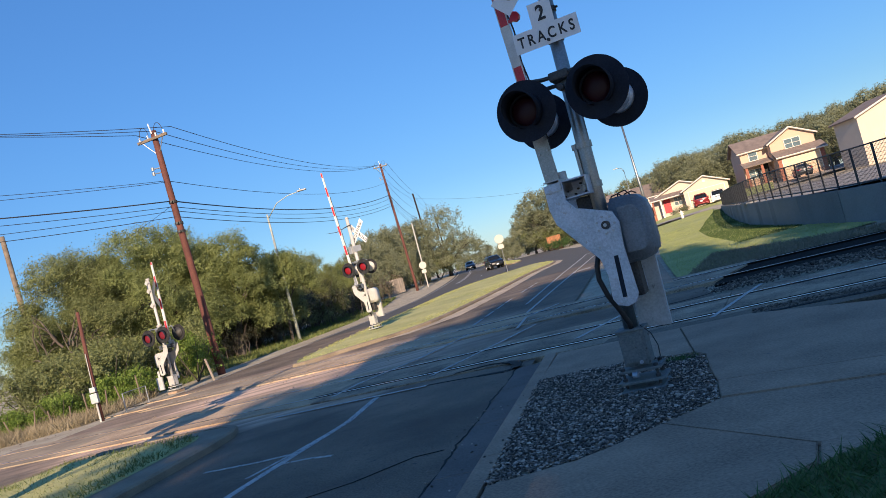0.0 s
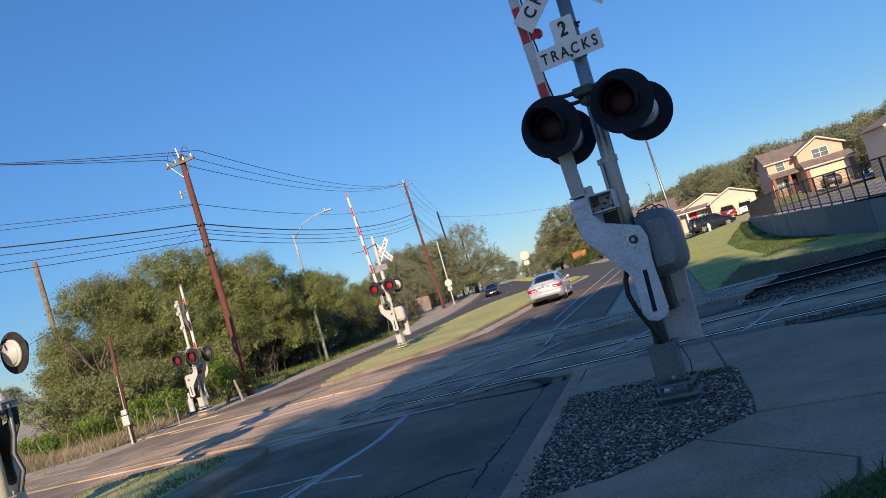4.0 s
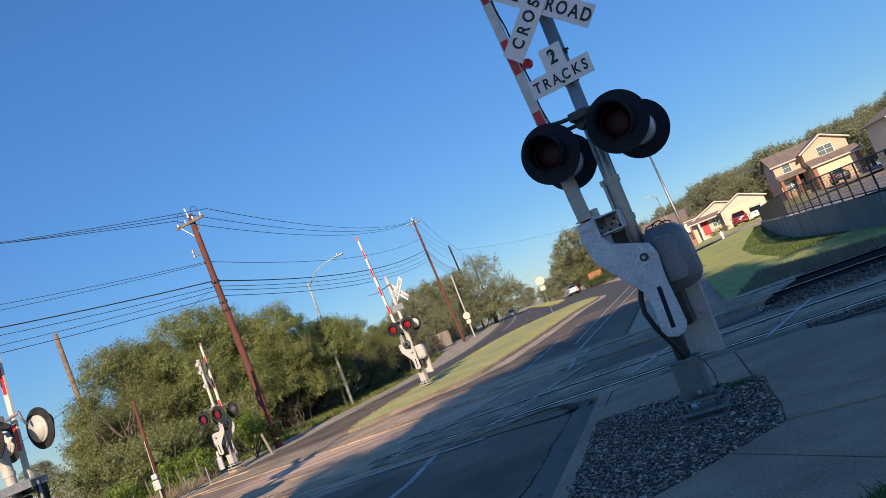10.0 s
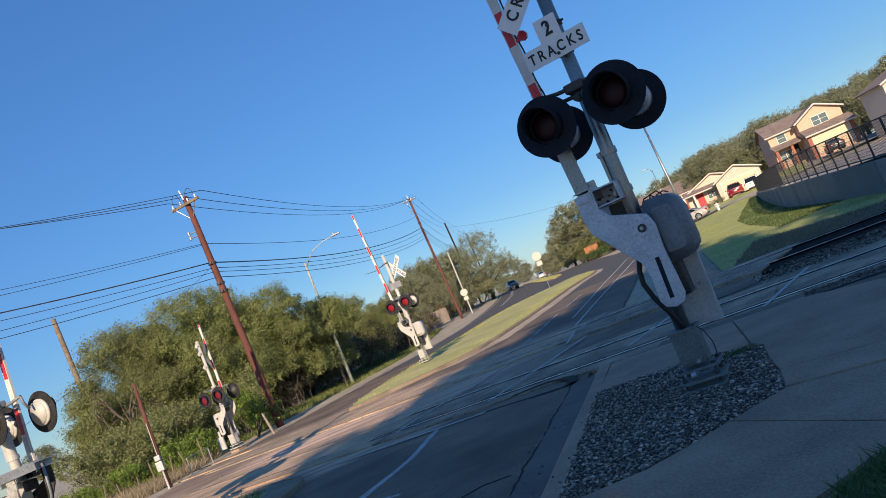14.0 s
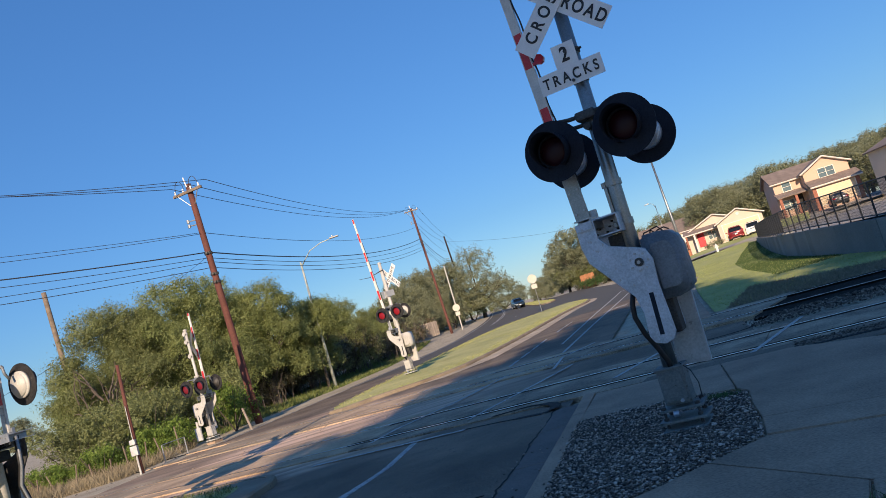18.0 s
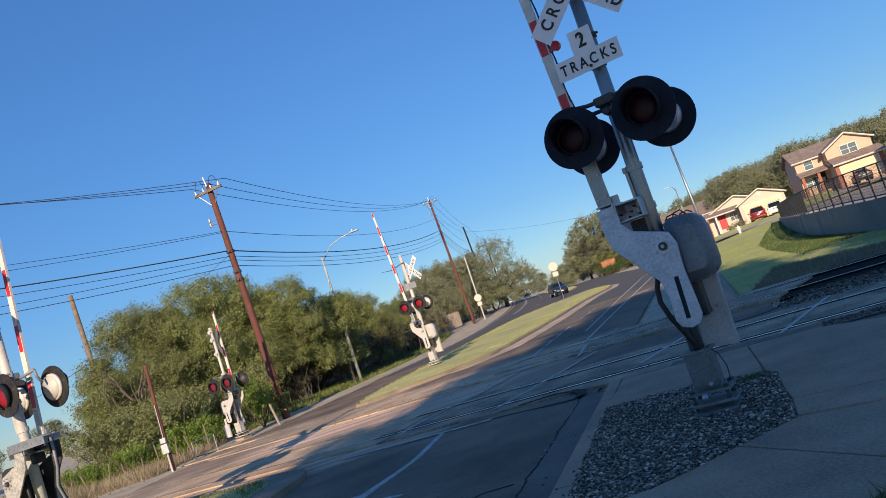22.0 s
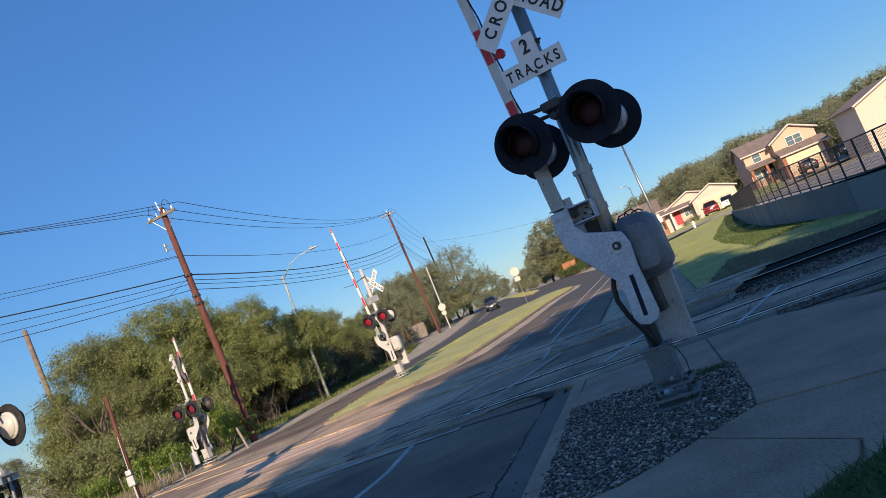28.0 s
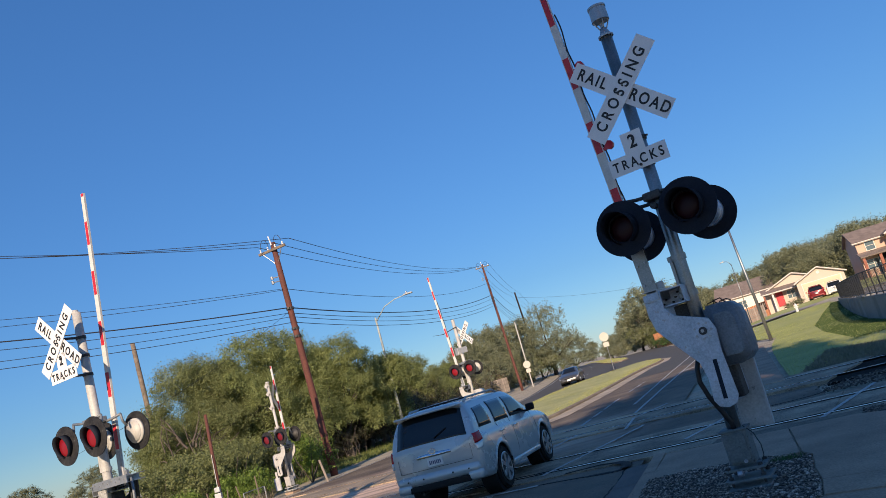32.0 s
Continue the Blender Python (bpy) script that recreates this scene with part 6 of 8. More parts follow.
        tube(bm, pts, [w * (1 - 0.14 * j) for j in range(6)], 5, cap=False)
        part("bare_branch", bm, M["twig"], parent, "grey bare branch", smooth=True)


def make_tree(name, at, h, width, leaves, size, mat, label, seed, trunk=0.25, base=0.25, lobes_n=26, group="trees", category="tree", lobes=None, clump=0.0, hole=None):
    """A broad tree: trunk, limbs and a crown of leaves; base: how high up the crown begins, as a part of the height."""
    rng = random.Random(seed)
    tr = thing(name, at, 0, label, category, group)
    bm = bmesh.new()
    th = h * max(0.14, base * 0.8)
    tube(bm, [(0, 0, -0.3), (0.05, 0.02, th * 0.5), (0.0, 0.08, th)], [trunk * 1.35, trunk, trunk * 0.85], 10, cap=False)
    tips = []
    for k in range(5):
        a = k * 2 * math.pi / 5 + rng.uniform(-0.4, 0.4)
        limb(bm, Vector((0, 0.05, th * rng.uniform(0.75, 1.0))), Vector((math.cos(a), math.sin(a), rng.uniform(0.5, 1.2))).normalized(), h * 0.30, trunk * 0.55, 2, rng, tips)
    part("trunk", bm, M["bark"], tr, smooth=True)
    if lobes is None:
        lobes = []
        for k in range(lobes_n):
            f = (k + rng.uniform(0.0, 1.0)) / lobes_n
            a = k * 2.4 + rng.uniform(-0.5, 0.5)
            q = rng.uniform(0.09, 0.15) * (width + h) / 2
            rr = (width / 2 - q) * math.sqrt(rng.uniform(0.25, 1.0)) * (1 - 0.72 * f ** 2.4)
            z = h * (base + (1 - base) * (f * 0.9 + 0.03))
            lobes.append((rr * math.cos(a), rr * math.sin(a), min(z, h - q * 0.85), q * rng.uniform(0.9, 1.15), q * rng.uniform(0.9, 1.15), q * rng.uniform(0.75, 0.95)))
        for p, ln in tips[::3]:
            w = math.hypot(p.x, p.y)
            if w < width * 0.42 and p.z < h * 0.85:
                lobes.append((p.x, p.y, p.z, h * 0.1, h * 0.1, h * 0.085))
    v, f = leaf_cloud(lobes, leaves, size, seed, clump=clump, hole=hole)
    raw("crown", v, f, M[mat], tr)
    return tr


def polar(az, r):
    return Vector((r * math.sin(radians(az)), r * math.cos(radians(az))))


def plant(tree, az, r, scale, turn, dz=0.0, label=""):
    p = polar(az, r)
    c = copy_thing(tree, pose(p.x, p.y, gz(p.x, p.y) + dz, 0, 0, turn) @ Matrix.Diagonal((*scale, 1)))
    if label:
        c["label"] = label
    return c


def bush(name, at, w, h, leaves, size, mat, label, seed, group="bushes"):
    rng = random.Random(seed)
    b = thing(name, at, 0, label, "bush", group)
    bm = bmesh.new()
    for k in range(6):
        a = rng.uniform(0, 6.28)
        tube(bm, [(0, 0, -0.05), (0.25 * w * math.cos(a), 0.25 * w * math.sin(a), h * 0.45), (0.36 * w * math.cos(a), 0.36 * w * math.sin(a), h * 0.8)], [0.03, 0.02, 0.008], 5, cap=False)
    part("stem", bm, M["bark"], b)
    lobes = [(rng.uniform(-0.32, 0.32) * w, rng.uniform(-0.32, 0.32) * w, h * rng.uniform(0.25, 0.7), w * 0.22, w * 0.22, h * 0.26) for _ in range(9)]
    v, f = leaf_cloud(lobes, leaves, size, seed)
    raw("foliage", v, f, M[mat], b)
    return b


def build_trees():
    # the oaks behind the far side of the crossing
    p = polar(-19.3, 43)
    oak = make_tree("oak_tree", (p.x, p.y, -0.1), 7.7, 9.6, 230000, 0.044, "leaf", "broad evergreen oak with a dense olive-green crown", 11, 0.32, 0.10, 40, "roadside oaks", clump=0.26)
    p = polar(-14.4, 44)
    oak2 = make_tree("oak_tree", (p.x, p.y, -0.1), 6.5, 7.6, 180000, 0.044, "leaf", "sunlit evergreen oak behind the red-brown pole", 23, 0.28, 0.22, 36, "roadside oaks", clump=0.25)
    p = polar(-23.9, 42)
    oak3 = make_tree("oak_tree", (p.x, p.y, -0.1), 7.2, 8.2, 205000, 0.044, "leaf2", "spreading oak with tangled bare limbs showing", 37, 0.30, 0.05, 40, "roadside oaks", clump=0.29, hole=(0.3, -3.7, 2.6, 1.15))
    tangle(oak3, (0.3, -3.0, 2.5), 1.1, 26, 5)
    plant(oak2, -26.2, 41.5, (0.55, 0.55, 0.60), 140, 0, "smaller oak at the end of the row")
    plant(oak, -17.0, 50, (0.95, 0.95, 0.98), 200, 0, "oak standing behind the first row")
    plant(oak2, -22.0, 51, (1.0, 1.0, 1.12), 250, 0, "oak standing behind the first row")
    plant(oak2, -11.6, 49, (0.86, 0.86, 0.68), 70, 0, "dense low oak beside the lamp post")
    plant(oak3, -8.9, 57, (0.78, 0.78, 0.74), 290, 0, "oak in the shade behind the shoulder")
    plant(oak, -6.6, 66, (0.62, 0.62, 0.56), 20, 0, "rounded oak beyond the lamp post")
    make_tree("oak_tree", (-8.5, 45.3, -0.1), 5.1, 5.0, 90000, 0.044, "leaf", "lower oak whose crown hides the middle of a lamp post", 29, 0.08, 0.56, 26, "roadside oaks", clump=0.25)
    # up the road on the far side
    p = polar(-3.2, 104)
    far = make_tree("tree", (p.x, p.y, 0.2), 8.6, 12.0, 60000, 0.095, "leaf3", "grey-olive tree with a loose crown up the road", 51, 0.28, 0.10, 30, "trees up the road", clump=0.42)
    p = polar(1.6, 112)
    make_tree("tree", (p.x, p.y, 0.3), 10.4, 11.0, 20000, 0.09, "leaf3", "half-bare tree with an open crown and gaps", 57, 0.28, 0.3, 24, "trees up the road", clump=0.5)
    for az, r, s, t in ((-5.2, 82, 0.62, 40), (-4.2, 92, 0.8, 120), (-1.6, 118, 1.05, 200), (-0.1, 108, 0.98, 260), (-3.1, 95, 0.5, 10), (-0.7, 99, 0.5, 77), (5.8, 190, 0.55, 140)):
        plant(far, az, r, (s, s, s), t)
    # round the bend on the near side
    p = polar(9.4, 128)
    rt = make_tree("tree", (p.x, p.y, 0.5), 9.7, 14.6, 72000, 0.11, "leaf3", "tall olive tree at the bend of the road", 61, 0.32, 0.04, 32, "trees at the bend", clump=0.42)
    for az, r, s, t in ((8.0, 142, 0.72, 30), (6.2, 205, 0.62, 80), (10.9, 134, 0.95, 150), (12.3, 143, 0.85, 210), (13.6, 148, 0.8, 270), (8.9, 146, 0.8, 330)):
        plant(rt, az, r, (s, s, s), t)
    # the wooded rise behind the houses
    p = polar(20.0, 142)
    hill = make_tree("tree", (p.x, p.y, 1.3), 7.6, 14.0, 62000, 0.10, "leaf3", "rounded tree on the rise behind the houses", 71, 0.3, 0.06, 30, "trees behind the houses", clump=0.45)
    for k, az in enumerate(np.arange(15.2, 35, 1.35)):
        s = 0.88 + 0.16 * math.sin(k * 2.3) + 0.022 * (az - 16) * 0.6
        plant(hill, az, 140 + 12 * math.sin(k * 1.7), (s, s, s), k * 67)
        plant(far if k % 2 else rt, az + 0.7, 160, (1.1 if k % 2 else 0.9, 1.1 if k % 2 else 0.9, 0.95 + 0.2 * ((az - 16) / 18)), k * 41)
    plant(rt, 31.6, 112, (0.66, 0.66, 0.74), 15, 1.0, "leafy tree beside the last house")
    # distant wooded skyline
    for k, az in enumerate(np.arange(-64, 64, 4.2)):
        plant(far, az, 260 + 40 * math.sin(k * 3.1), (1.6, 1.6, 1.15), k * 53)
    # scrub at the left edge
    for k, (az, r, s) in enumerate(((-39, 52, 0.5), (-42, 55, 0.6))):
        plant(far, az, r, (s, s, s), k * 70)
    # the oak behind the viewer, whose shade covers the pavement
    crown = [(-4.3, 0, 8.5, 1.7, 2.0, 2.0), (-4.3, 0, 10.8, 1.65, 1.8, 1.9), (-2.6, 0, 12.6, 1.8, 1.8, 2.2), (-1.4, 0, 15.0, 1.9, 1.9, 2.2), (0.3, 0, 17.6, 1.9, 1.9, 2.3), (1.6, 0, 18.8, 1.9, 1.9, 2.2),
             (4.0, 0, 19.8, 1.6, 1.8, 2.4), (3.9, 0, 16.4, 1.3, 1.8, 2.4), (4.6, 0, 13.0, 1.6, 1.9, 2.4), (4.9, 0, 9.5, 2.0, 2.0, 2.4)]
    crown += [(-3.4, 0, 11.0, 1.6, 1.6, 1.8), (5.2, 0, 12.0, 1.8, 1.8, 2.2), (5.4, 0, 13.4, 1.1, 1.6, 1.4), (-6.3, 0, 11.8, 1.7, 1.8, 2.2), (-4.8, 0, 12.0, 1.6, 1.8, 2.2), (-6.2, 0, 8.8, 1.9, 1.8, 2.2), (0, 0, 9.0, 3.0, 2.4, 2.6), (2.5, 0, 11.0, 2.8, 2.4, 2.6), (0, 0, 13.0, 2.6, 2.4, 2.6), (2.2, 0, 15.5, 2.4, 2.2, 2.6), (0.6, -0.3, 11.0, 3.0, 2.5, 2.5), (-2.2, 0, 9.6, 2.4, 2.2, 2.4), (2.6, 0, 18.0, 1.8, 1.8, 2.4), (2.5, 0, 8.0, 2.5, 2.0, 2.2),
              (-4.6, 0, 14.1, 1.4, 1.6, 1.5), (-3.0, 0, 15.5, 1.6, 1.6, 1.7), (-1.4, 0, 17.2, 1.5, 1.6, 1.6), (3.0, 0, 14.3, 1.7, 1.6, 1.7), (6.4, 0, 14.9, 1.2, 1.5, 1.0), (7.8, 0, 16.4, 1.3, 1.5, 1.2), (9.6, 0, 15.2, 1.8, 1.8, 1.9), (7.4, 0, 13.6, 1.5, 1.6, 1.6)]
    make_tree("shade_tree", (0.0, -20.0, -0.1), 16.0, 9.0, 122000, 0.24, "leaf2", "large oak standing behind the pavement, shading it", 83, 0.5, 0.4, 46, "shade trees", lobes=crown, clump=0.55)
    # undergrowth
    bush("bush", (-10.0, 31.7, -0.1), 2.5, 2.1, 11000, 0.045, "shoot", "bright green bush beside the utility pole", 91)
    b2 = bush("bush", (-12.0, 29.4, -0.1), 2.4, 1.3, 6000, 0.045, "shoot", "fresh green bush below the oaks", 92)
    b3 = bush("bush", (-13.0, 30.0, -0.1), 3.6, 2.4, 14000, 0.05, "leaf2", "dark tangled undergrowth below the oaks", 93)
    rng = random.Random(4)
    for k in range(6):
        q = polar(-27.5 + k * 1.9 + rng.uniform(-0.4, 0.4), 36 + rng.uniform(-1, 2) + max(0, k - 6) * 2.2)
        copy_thing(b3, pose(q.x, q.y, gz(q.x, q.y), 0, 0, rng.uniform(0, 360)) @ Matrix.Diagonal((0.9, 0.9, 0.8 + 0.3 * rng.random(), 1)))
    for k in range(6):
        q = polar(-29.5 + k * 1.6, 30.5 + rng.uniform(-0.6, 1.0))
        copy_thing(b2, pose(q.x, q.y, gz(q.x, q.y), 0, 0, rng.uniform(0, 360)) @ Matrix.Diagonal((0.7, 0.7, 0.5 + 0.4 * rng.random(), 1)))
    for az, r, s in ((-14.2, 50, 1.0), (-12.9, 51, 1.1), (-11.4, 53, 1.0), (8.6, 126, 1.7), (10.6, 122, 1.7), (11.4, 120, 1.8), (12.8, 118, 1.8), (-3.6, 98, 1.3), (-0.6, 106, 1.5), (0.8, 110, 1.5)):
        q = polar(az, r)
        copy_thing(b3, pose(q.x, q.y, gz(q.x, q.y), 0, 0, rng.uniform(0, 360)) @ Matrix.Diagonal((s, s, s * 0.9, 1)))
    # thicket darkened by colour, as the low sun reaches below the crowns
    b5 = bush("bush", (-12.2, 45.6, -0.1), 4.6, 2.5, 9000, 0.07, "bramble", "leafless bramble thicket below the oaks, coloured dark for canopy shade", 95)
    stems = random.Random(17)
    for k in range(26):
        bm = bmesh.new()
        x, y, h = stems.uniform(-2, 2), stems.uniform(-2, 0.6), stems.uniform(1.2, 2.6)
        tube(bm, [(x, y, 0), (x + stems.uniform(-0.3, 0.3), y, h * 0.5), (x + stems.uniform(-0.7, 0.7), y - 0.2, h)], [0.02, 0.014, 0.006], 5, cap=False)
        part("stem", bm, M["twig"], b5)
    for k, (x, y, sc) in enumerate(((-11.6, 42.6, 0.8), (-13.2, 41.0, 0.9), (-10.9, 46.6, 0.85), (-16.0, 44.0, 1.1), (-14.2, 48.5, 1.2), (-11.4, 49.6, 1.15), (-9.6, 52.0, 1.1), (-8.6, 55.5, 1.05), (-7.9, 59.5, 1.1), (-7.0, 64.0, 1.0), (-6.4, 69.0, 1.0), (-5.9, 74.5, 1.05), (-19.0, 43.0, 1.1), (-12.6, 53.5, 1.4), (-10.4, 58.5, 1.4), (-9.0, 65.0, 1.4), (-17.0, 50.0, 1.4))):
        copy_thing(b5, pose(x, y, gz(x, y), 0, 0, 50 * k) @ Matrix.Diagonal((sc, sc, sc * (0.9 + 0.06 * (k % 4)), 1)))
    for k in range(4):
        q = polar(9.15 + 0.42 * k, 115.2)
        bush("hedge", (q.x, q.y, gz(q.x, q.y)), 1.7, 1.35, 2600, 0.06, "blade_dark", "dark green hedge before the orange fence", 140 + k, "hedges")
    b4 = bush("bush", (-4.2, 91.0, gz(-4.2, 91.0)), 3.2, 1.9, 3500, 0.11, "thatch", "bare brown scrub along the shoulder", 97)
    for k in range(12):
        q = polar(-10.5 + k * 0.95 - 0.6 * max(0, k - 7), 54 + k * 4.1 + 3 * max(0, k - 7))
        copy_thing(b4 if k > 4 else b3, pose(q.x, q.y, gz(q.x, q.y), 0, 0, rng.uniform(0, 360)) @ Matrix.Diagonal((1.0, 1.0, 1.0 + 0.4 * rng.random(), 1)))


# ---- grass ----
def build_grass(near_isle, far_isle, beyond):
    rng = np.random.default_rng(21)

    def fill(poly, n, lift, lo, hi):
        xs, ys = [p.x for p in poly], [p.y for p in poly]
        out = []
        while len(out) < n:
            p = (rng.uniform(min(xs), max(xs)), rng.uniform(min(ys), max(ys)))
            if inside(p, poly):
                out.append((*p, gz(*p) + lift, rng.uniform(lo, hi)))
        return out
    tufts("median_grass", fill(near_isle, 26000, 0.165, 0.5, 1.5), M["blade"], "patchy short green grass on the median", 0.06, 0.008, 1)
    tufts("median_grass", fill(far_isle, 26000, 0.165, 0.6, 1.15), M["blade_lawn"], "mown green-yellow grass on the long median", 0.05, 0.014, 2)
    tufts("median_grass", fill(beyond, 6000, 0.17, 1.2, 2.0), M["blade_lawn"], "mown grass on the far median", 0.05, 0.02, 3)
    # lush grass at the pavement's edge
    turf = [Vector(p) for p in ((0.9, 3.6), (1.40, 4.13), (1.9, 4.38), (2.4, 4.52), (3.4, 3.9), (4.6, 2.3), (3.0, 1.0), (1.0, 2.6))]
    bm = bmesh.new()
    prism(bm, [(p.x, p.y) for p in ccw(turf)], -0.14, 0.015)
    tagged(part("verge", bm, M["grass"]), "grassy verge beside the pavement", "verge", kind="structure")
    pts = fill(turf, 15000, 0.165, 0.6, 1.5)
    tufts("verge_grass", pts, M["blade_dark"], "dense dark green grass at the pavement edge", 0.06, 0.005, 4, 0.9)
    pts = [(x + rng.normal(0, 0.05), y + rng.normal(0, 0.05), 0.0, rng.uniform(0.5, 1.2)) for x, y in ((2.52 - 0.25 * t, 8.42 + 0.15 * t + 0.05 * rng.normal()) for t in rng.uniform(0, 1, 520))]
    tufts("weed", pts, M["blade_dark"], "small green weed at the corner of the gravel", 0.030, 0.005, 5, 0.9)
    # yard beyond the tracks and under the wall
    edges = [(uv(20.9, 0.75), (11.9, 20.6)), (uv(27, 0.75), (13.05, 26.3)), (uv(34, 0.8), (14.0, 31.2)), (uv(41, 1.0), (15.5, 37.2)), (uv(48, 1.5), (18.6, 46.5)), ((13.2, 60), (22.8, 58.5)),
             ((15.2, 70), (26.5, 69.2)), ((18.4, 75.8), (27.3, 71.5)), ((25, 78.3), (28.2, 75.5))]
    sheet("lawn_turf", edges, M["turf"], 0.004, "sunlit yellow-green lawn beside the wall", "lawn", across=8)
    yard = [Vector(l) for l, r in edges] + [Vector(r) for l, r in edges[::-1]]
    tufts("lawn", fill(yard, 46000, 0.0, 0.6, 1.3), M["blade_yard"], "sunlit lawn rising to the houses", 0.030, 0.014, 6)
    # strip of darker, taller blades painted where wall and railing shade the lawn
    wall_shadow = [p - Vector((2.4 - 1.7 * ramp(p.y, 46, 72) + 0.2 * math.sin(p.y), 0.0)) for p in WALL[4:]] + [p - Vector((0.16, 0)) for p in WALL[:3:-1]]
    tufts("unmown_grass", fill(ccw(wall_shadow), 30000, 0.0, 0.8, 1.6), M["blade_wall_shadow"], "taller dark green grass standing in for the wall shadow on the lawn", 0.04, 0.012, 16)
    bank = [(polar(a, 87), polar(a, 96)) for a in (20.9, 22.2, 23.5, 24.7)]
    raw_sheet = [(p.x, p.y, terrace(p.x, p.y) + 0.03) for l, r in bank for p in (l, l.lerp(r, 0.35), l.lerp(r, 0.7), r)]
    tagged(raw("front_lawn", raw_sheet, [(j * 4 + k, j * 4 + k + 1, j * 4 + k + 5, j * 4 + k + 4) for j in range(3) for k in range(3)], M["turf"]), "front lawn of the peach house", "lawn", kind="structure")
    strip = [ab(-2.9, 20.4), ab(8, 20.4), ab(6, 21.2), ab(1.2, 22.6), ab(-0.5, 24.0), ab(-2.8, 26.5)]
    tufts("dry_verge", fill(strip, 15000, 0.0, 0.6, 1.7), M["blade_mix"], "rough dry grass beside the track", 0.06, 0.010, 7)
    # dry grass along the far railway side and the shoulder
    far_dry = [polar(-37, 29.5), polar(-25, 27.0), polar(-20.5, 31.0), polar(-20, 36), polar(-28, 37), polar(-38, 38)]
    tufts("dry_grass", fill(ccw(far_dry), 42000, 0.0, 1.2, 4.2), M["blade_dry"], "tall dry grass along the fence", 0.10, 0.0045, 8)
    sh = [uv(22, -21.2), uv(26, -19.0), uv(38, -18.2), uv(48, -18.6), uv(60, -20.6), uv(75, -24.0), uv(75, -26), uv(60, -24), uv(26, -22.5)]
    tufts("shoulder_grass", fill(ccw(sh), 26000, 0.0, 1.2, 3.0), M["blade"], "rough green grass along the shoulder", 0.08, 0.014, 9)


# ---- retaining wall, railing, terrace ----
WALL = [Vector((34.0, 8.2)), Vector((14.5, 16.6)), Vector((12.2, 19.3)), Vector((12.55, 23.2)), Vector((13.3, 27.0)), Vector((14.1, 31.0)), Vector((15.7, 37.2)), Vector((18.8, 46.5)), Vector((23.0, 58.5)), Vector((27.6, 71.0))]


def wall_top(p):
    return 0.905 - 0.0045 * max(0.0, p.length - 35.0) - 0.010 * min(9.0, max(0.0, 34.0 - p.length))


def terrace(x, y):
    r = math.hypot(x, y)
    return 0.91 - 0.0045 * max(0.0, min(r, 86) - 20.0) + 0.10 * max(0.0, min(r, 97) - 86)


def build_wall():
    w = thing("retaining_wall", (0, 0, 0), 0, "grey concrete retaining wall in the shade", "wall", kind="structure")
    for a, b in zip(WALL, WALL[1:]):
        n = max(1, round((b - a).length / 3.1))
        for k in range(n):
            p, q = a.lerp(b, k / n), a.lerp(b, (k + 1) / n)
            t = (q - p).normalized()
            s = Vector((t.y, -t.x)) * 0.14
            p2, q2 = p + t * 0.006, q - t * 0.006
            bm = bmesh.new()
            ring = []
            for c in (p2, q2):
                zt, zb = wall_top(c), gz(c.x, c.y) - 0.3
                ring.append([bm.verts.new((e.x, e.y, z)) for e, z in ((c - s, zb), (c - s, zt), (c + s, zt), (c + s, zb))])
            for i in range(4):
                bm.faces.new((ring[0][i], ring[0][(i + 1) % 4], ring[1][(i + 1) % 4], ring[1][i]))
            bm.faces.new(ring[0])
            bm.faces.new(ring[1])
            bmesh.ops.recalc_face_normals(bm, faces=bm.faces[:])
            part("wall_panel", bm, M["wallcon"], w)
            bm = bmesh.new()
            z0, z1 = gz(p.x, p.y) - 0.2, wall_top(p) + 0.01
            box(bm, p.x, p.y, (z0 + z1) / 2, 0.36, 0.36, z1 - z0, bevel=0.015)
            if k == 0 and a is WALL[6]:
                box(bm, p.x, p.y, z1 + 0.04, 0.62, 0.62, 0.10, bevel=0.015)
            part("pilaster", bm, M["wallcon"], w)
    f = thing("railing", (0, 0, 0), 0, "dark steel railing with wire mesh on top of the wall", "railing", kind="structure")
    for a, b in zip(WALL[1:], WALL[2:]):
        n = max(1, round((b - a).length / 1.45))
        for k in range(n):
            p = a.lerp(b, k / n)
            q = a.lerp(b, (k + 1) / n)
            bm = bmesh.new()
            z = wall_top(p)
            tube(bm, [(p.x, p.y, z - 0.1), (p.x, p.y, z + 1.12)], 0.032, 6)
            part("post", bm, M["darkiron"], f)
            bm = bmesh.new()
            for dz in (1.10, 0.10):
                tube(bm, [(p.x, p.y, z + dz), (q.x, q.y, wall_top(q) + dz)], 0.024, 6)
            part("rail", bm, M["darkiron"], f)
            bm = bmesh.new()
            m = 18
            for j in range(m + 1):
                c = p.lerp(q, j / m)
                zz = wall_top(c)
                tube(bm, [(c.x, c.y, zz + 0.1), (c.x, c.y, zz + 1.1)], 0.0045, 3, cap=False)
            for j in range(9):
                tube(bm, [(p.x, p.y, z + 0.20 + j * 0.10), (q.x, q.y, wall_top(q) + 0.20 + j * 0.10)], 0.0045, 3, cap=False)
            part("mesh_panel", bm, M["darkiron"], f)
    # raised street level behind the wall
    verts, faces = [], []
    cols = 10
    for p in WALL:
        for k in range(cols + 1):
            q = p + Vector((0.93, -0.36)) * (k / cols) ** 1.6 * 120 if p.y > 20 else p + Vector((0.98, 0.2)) * (k / cols) ** 1.6 * 130
            verts.append((q.x, q.y, terrace(q.x, q.y)))
    for j in range(len(WALL) - 1):
        for k in range(cols):
            i = j * (cols + 1) + k
            faces.append((i, i + 1, i + cols + 2, i + cols + 1))
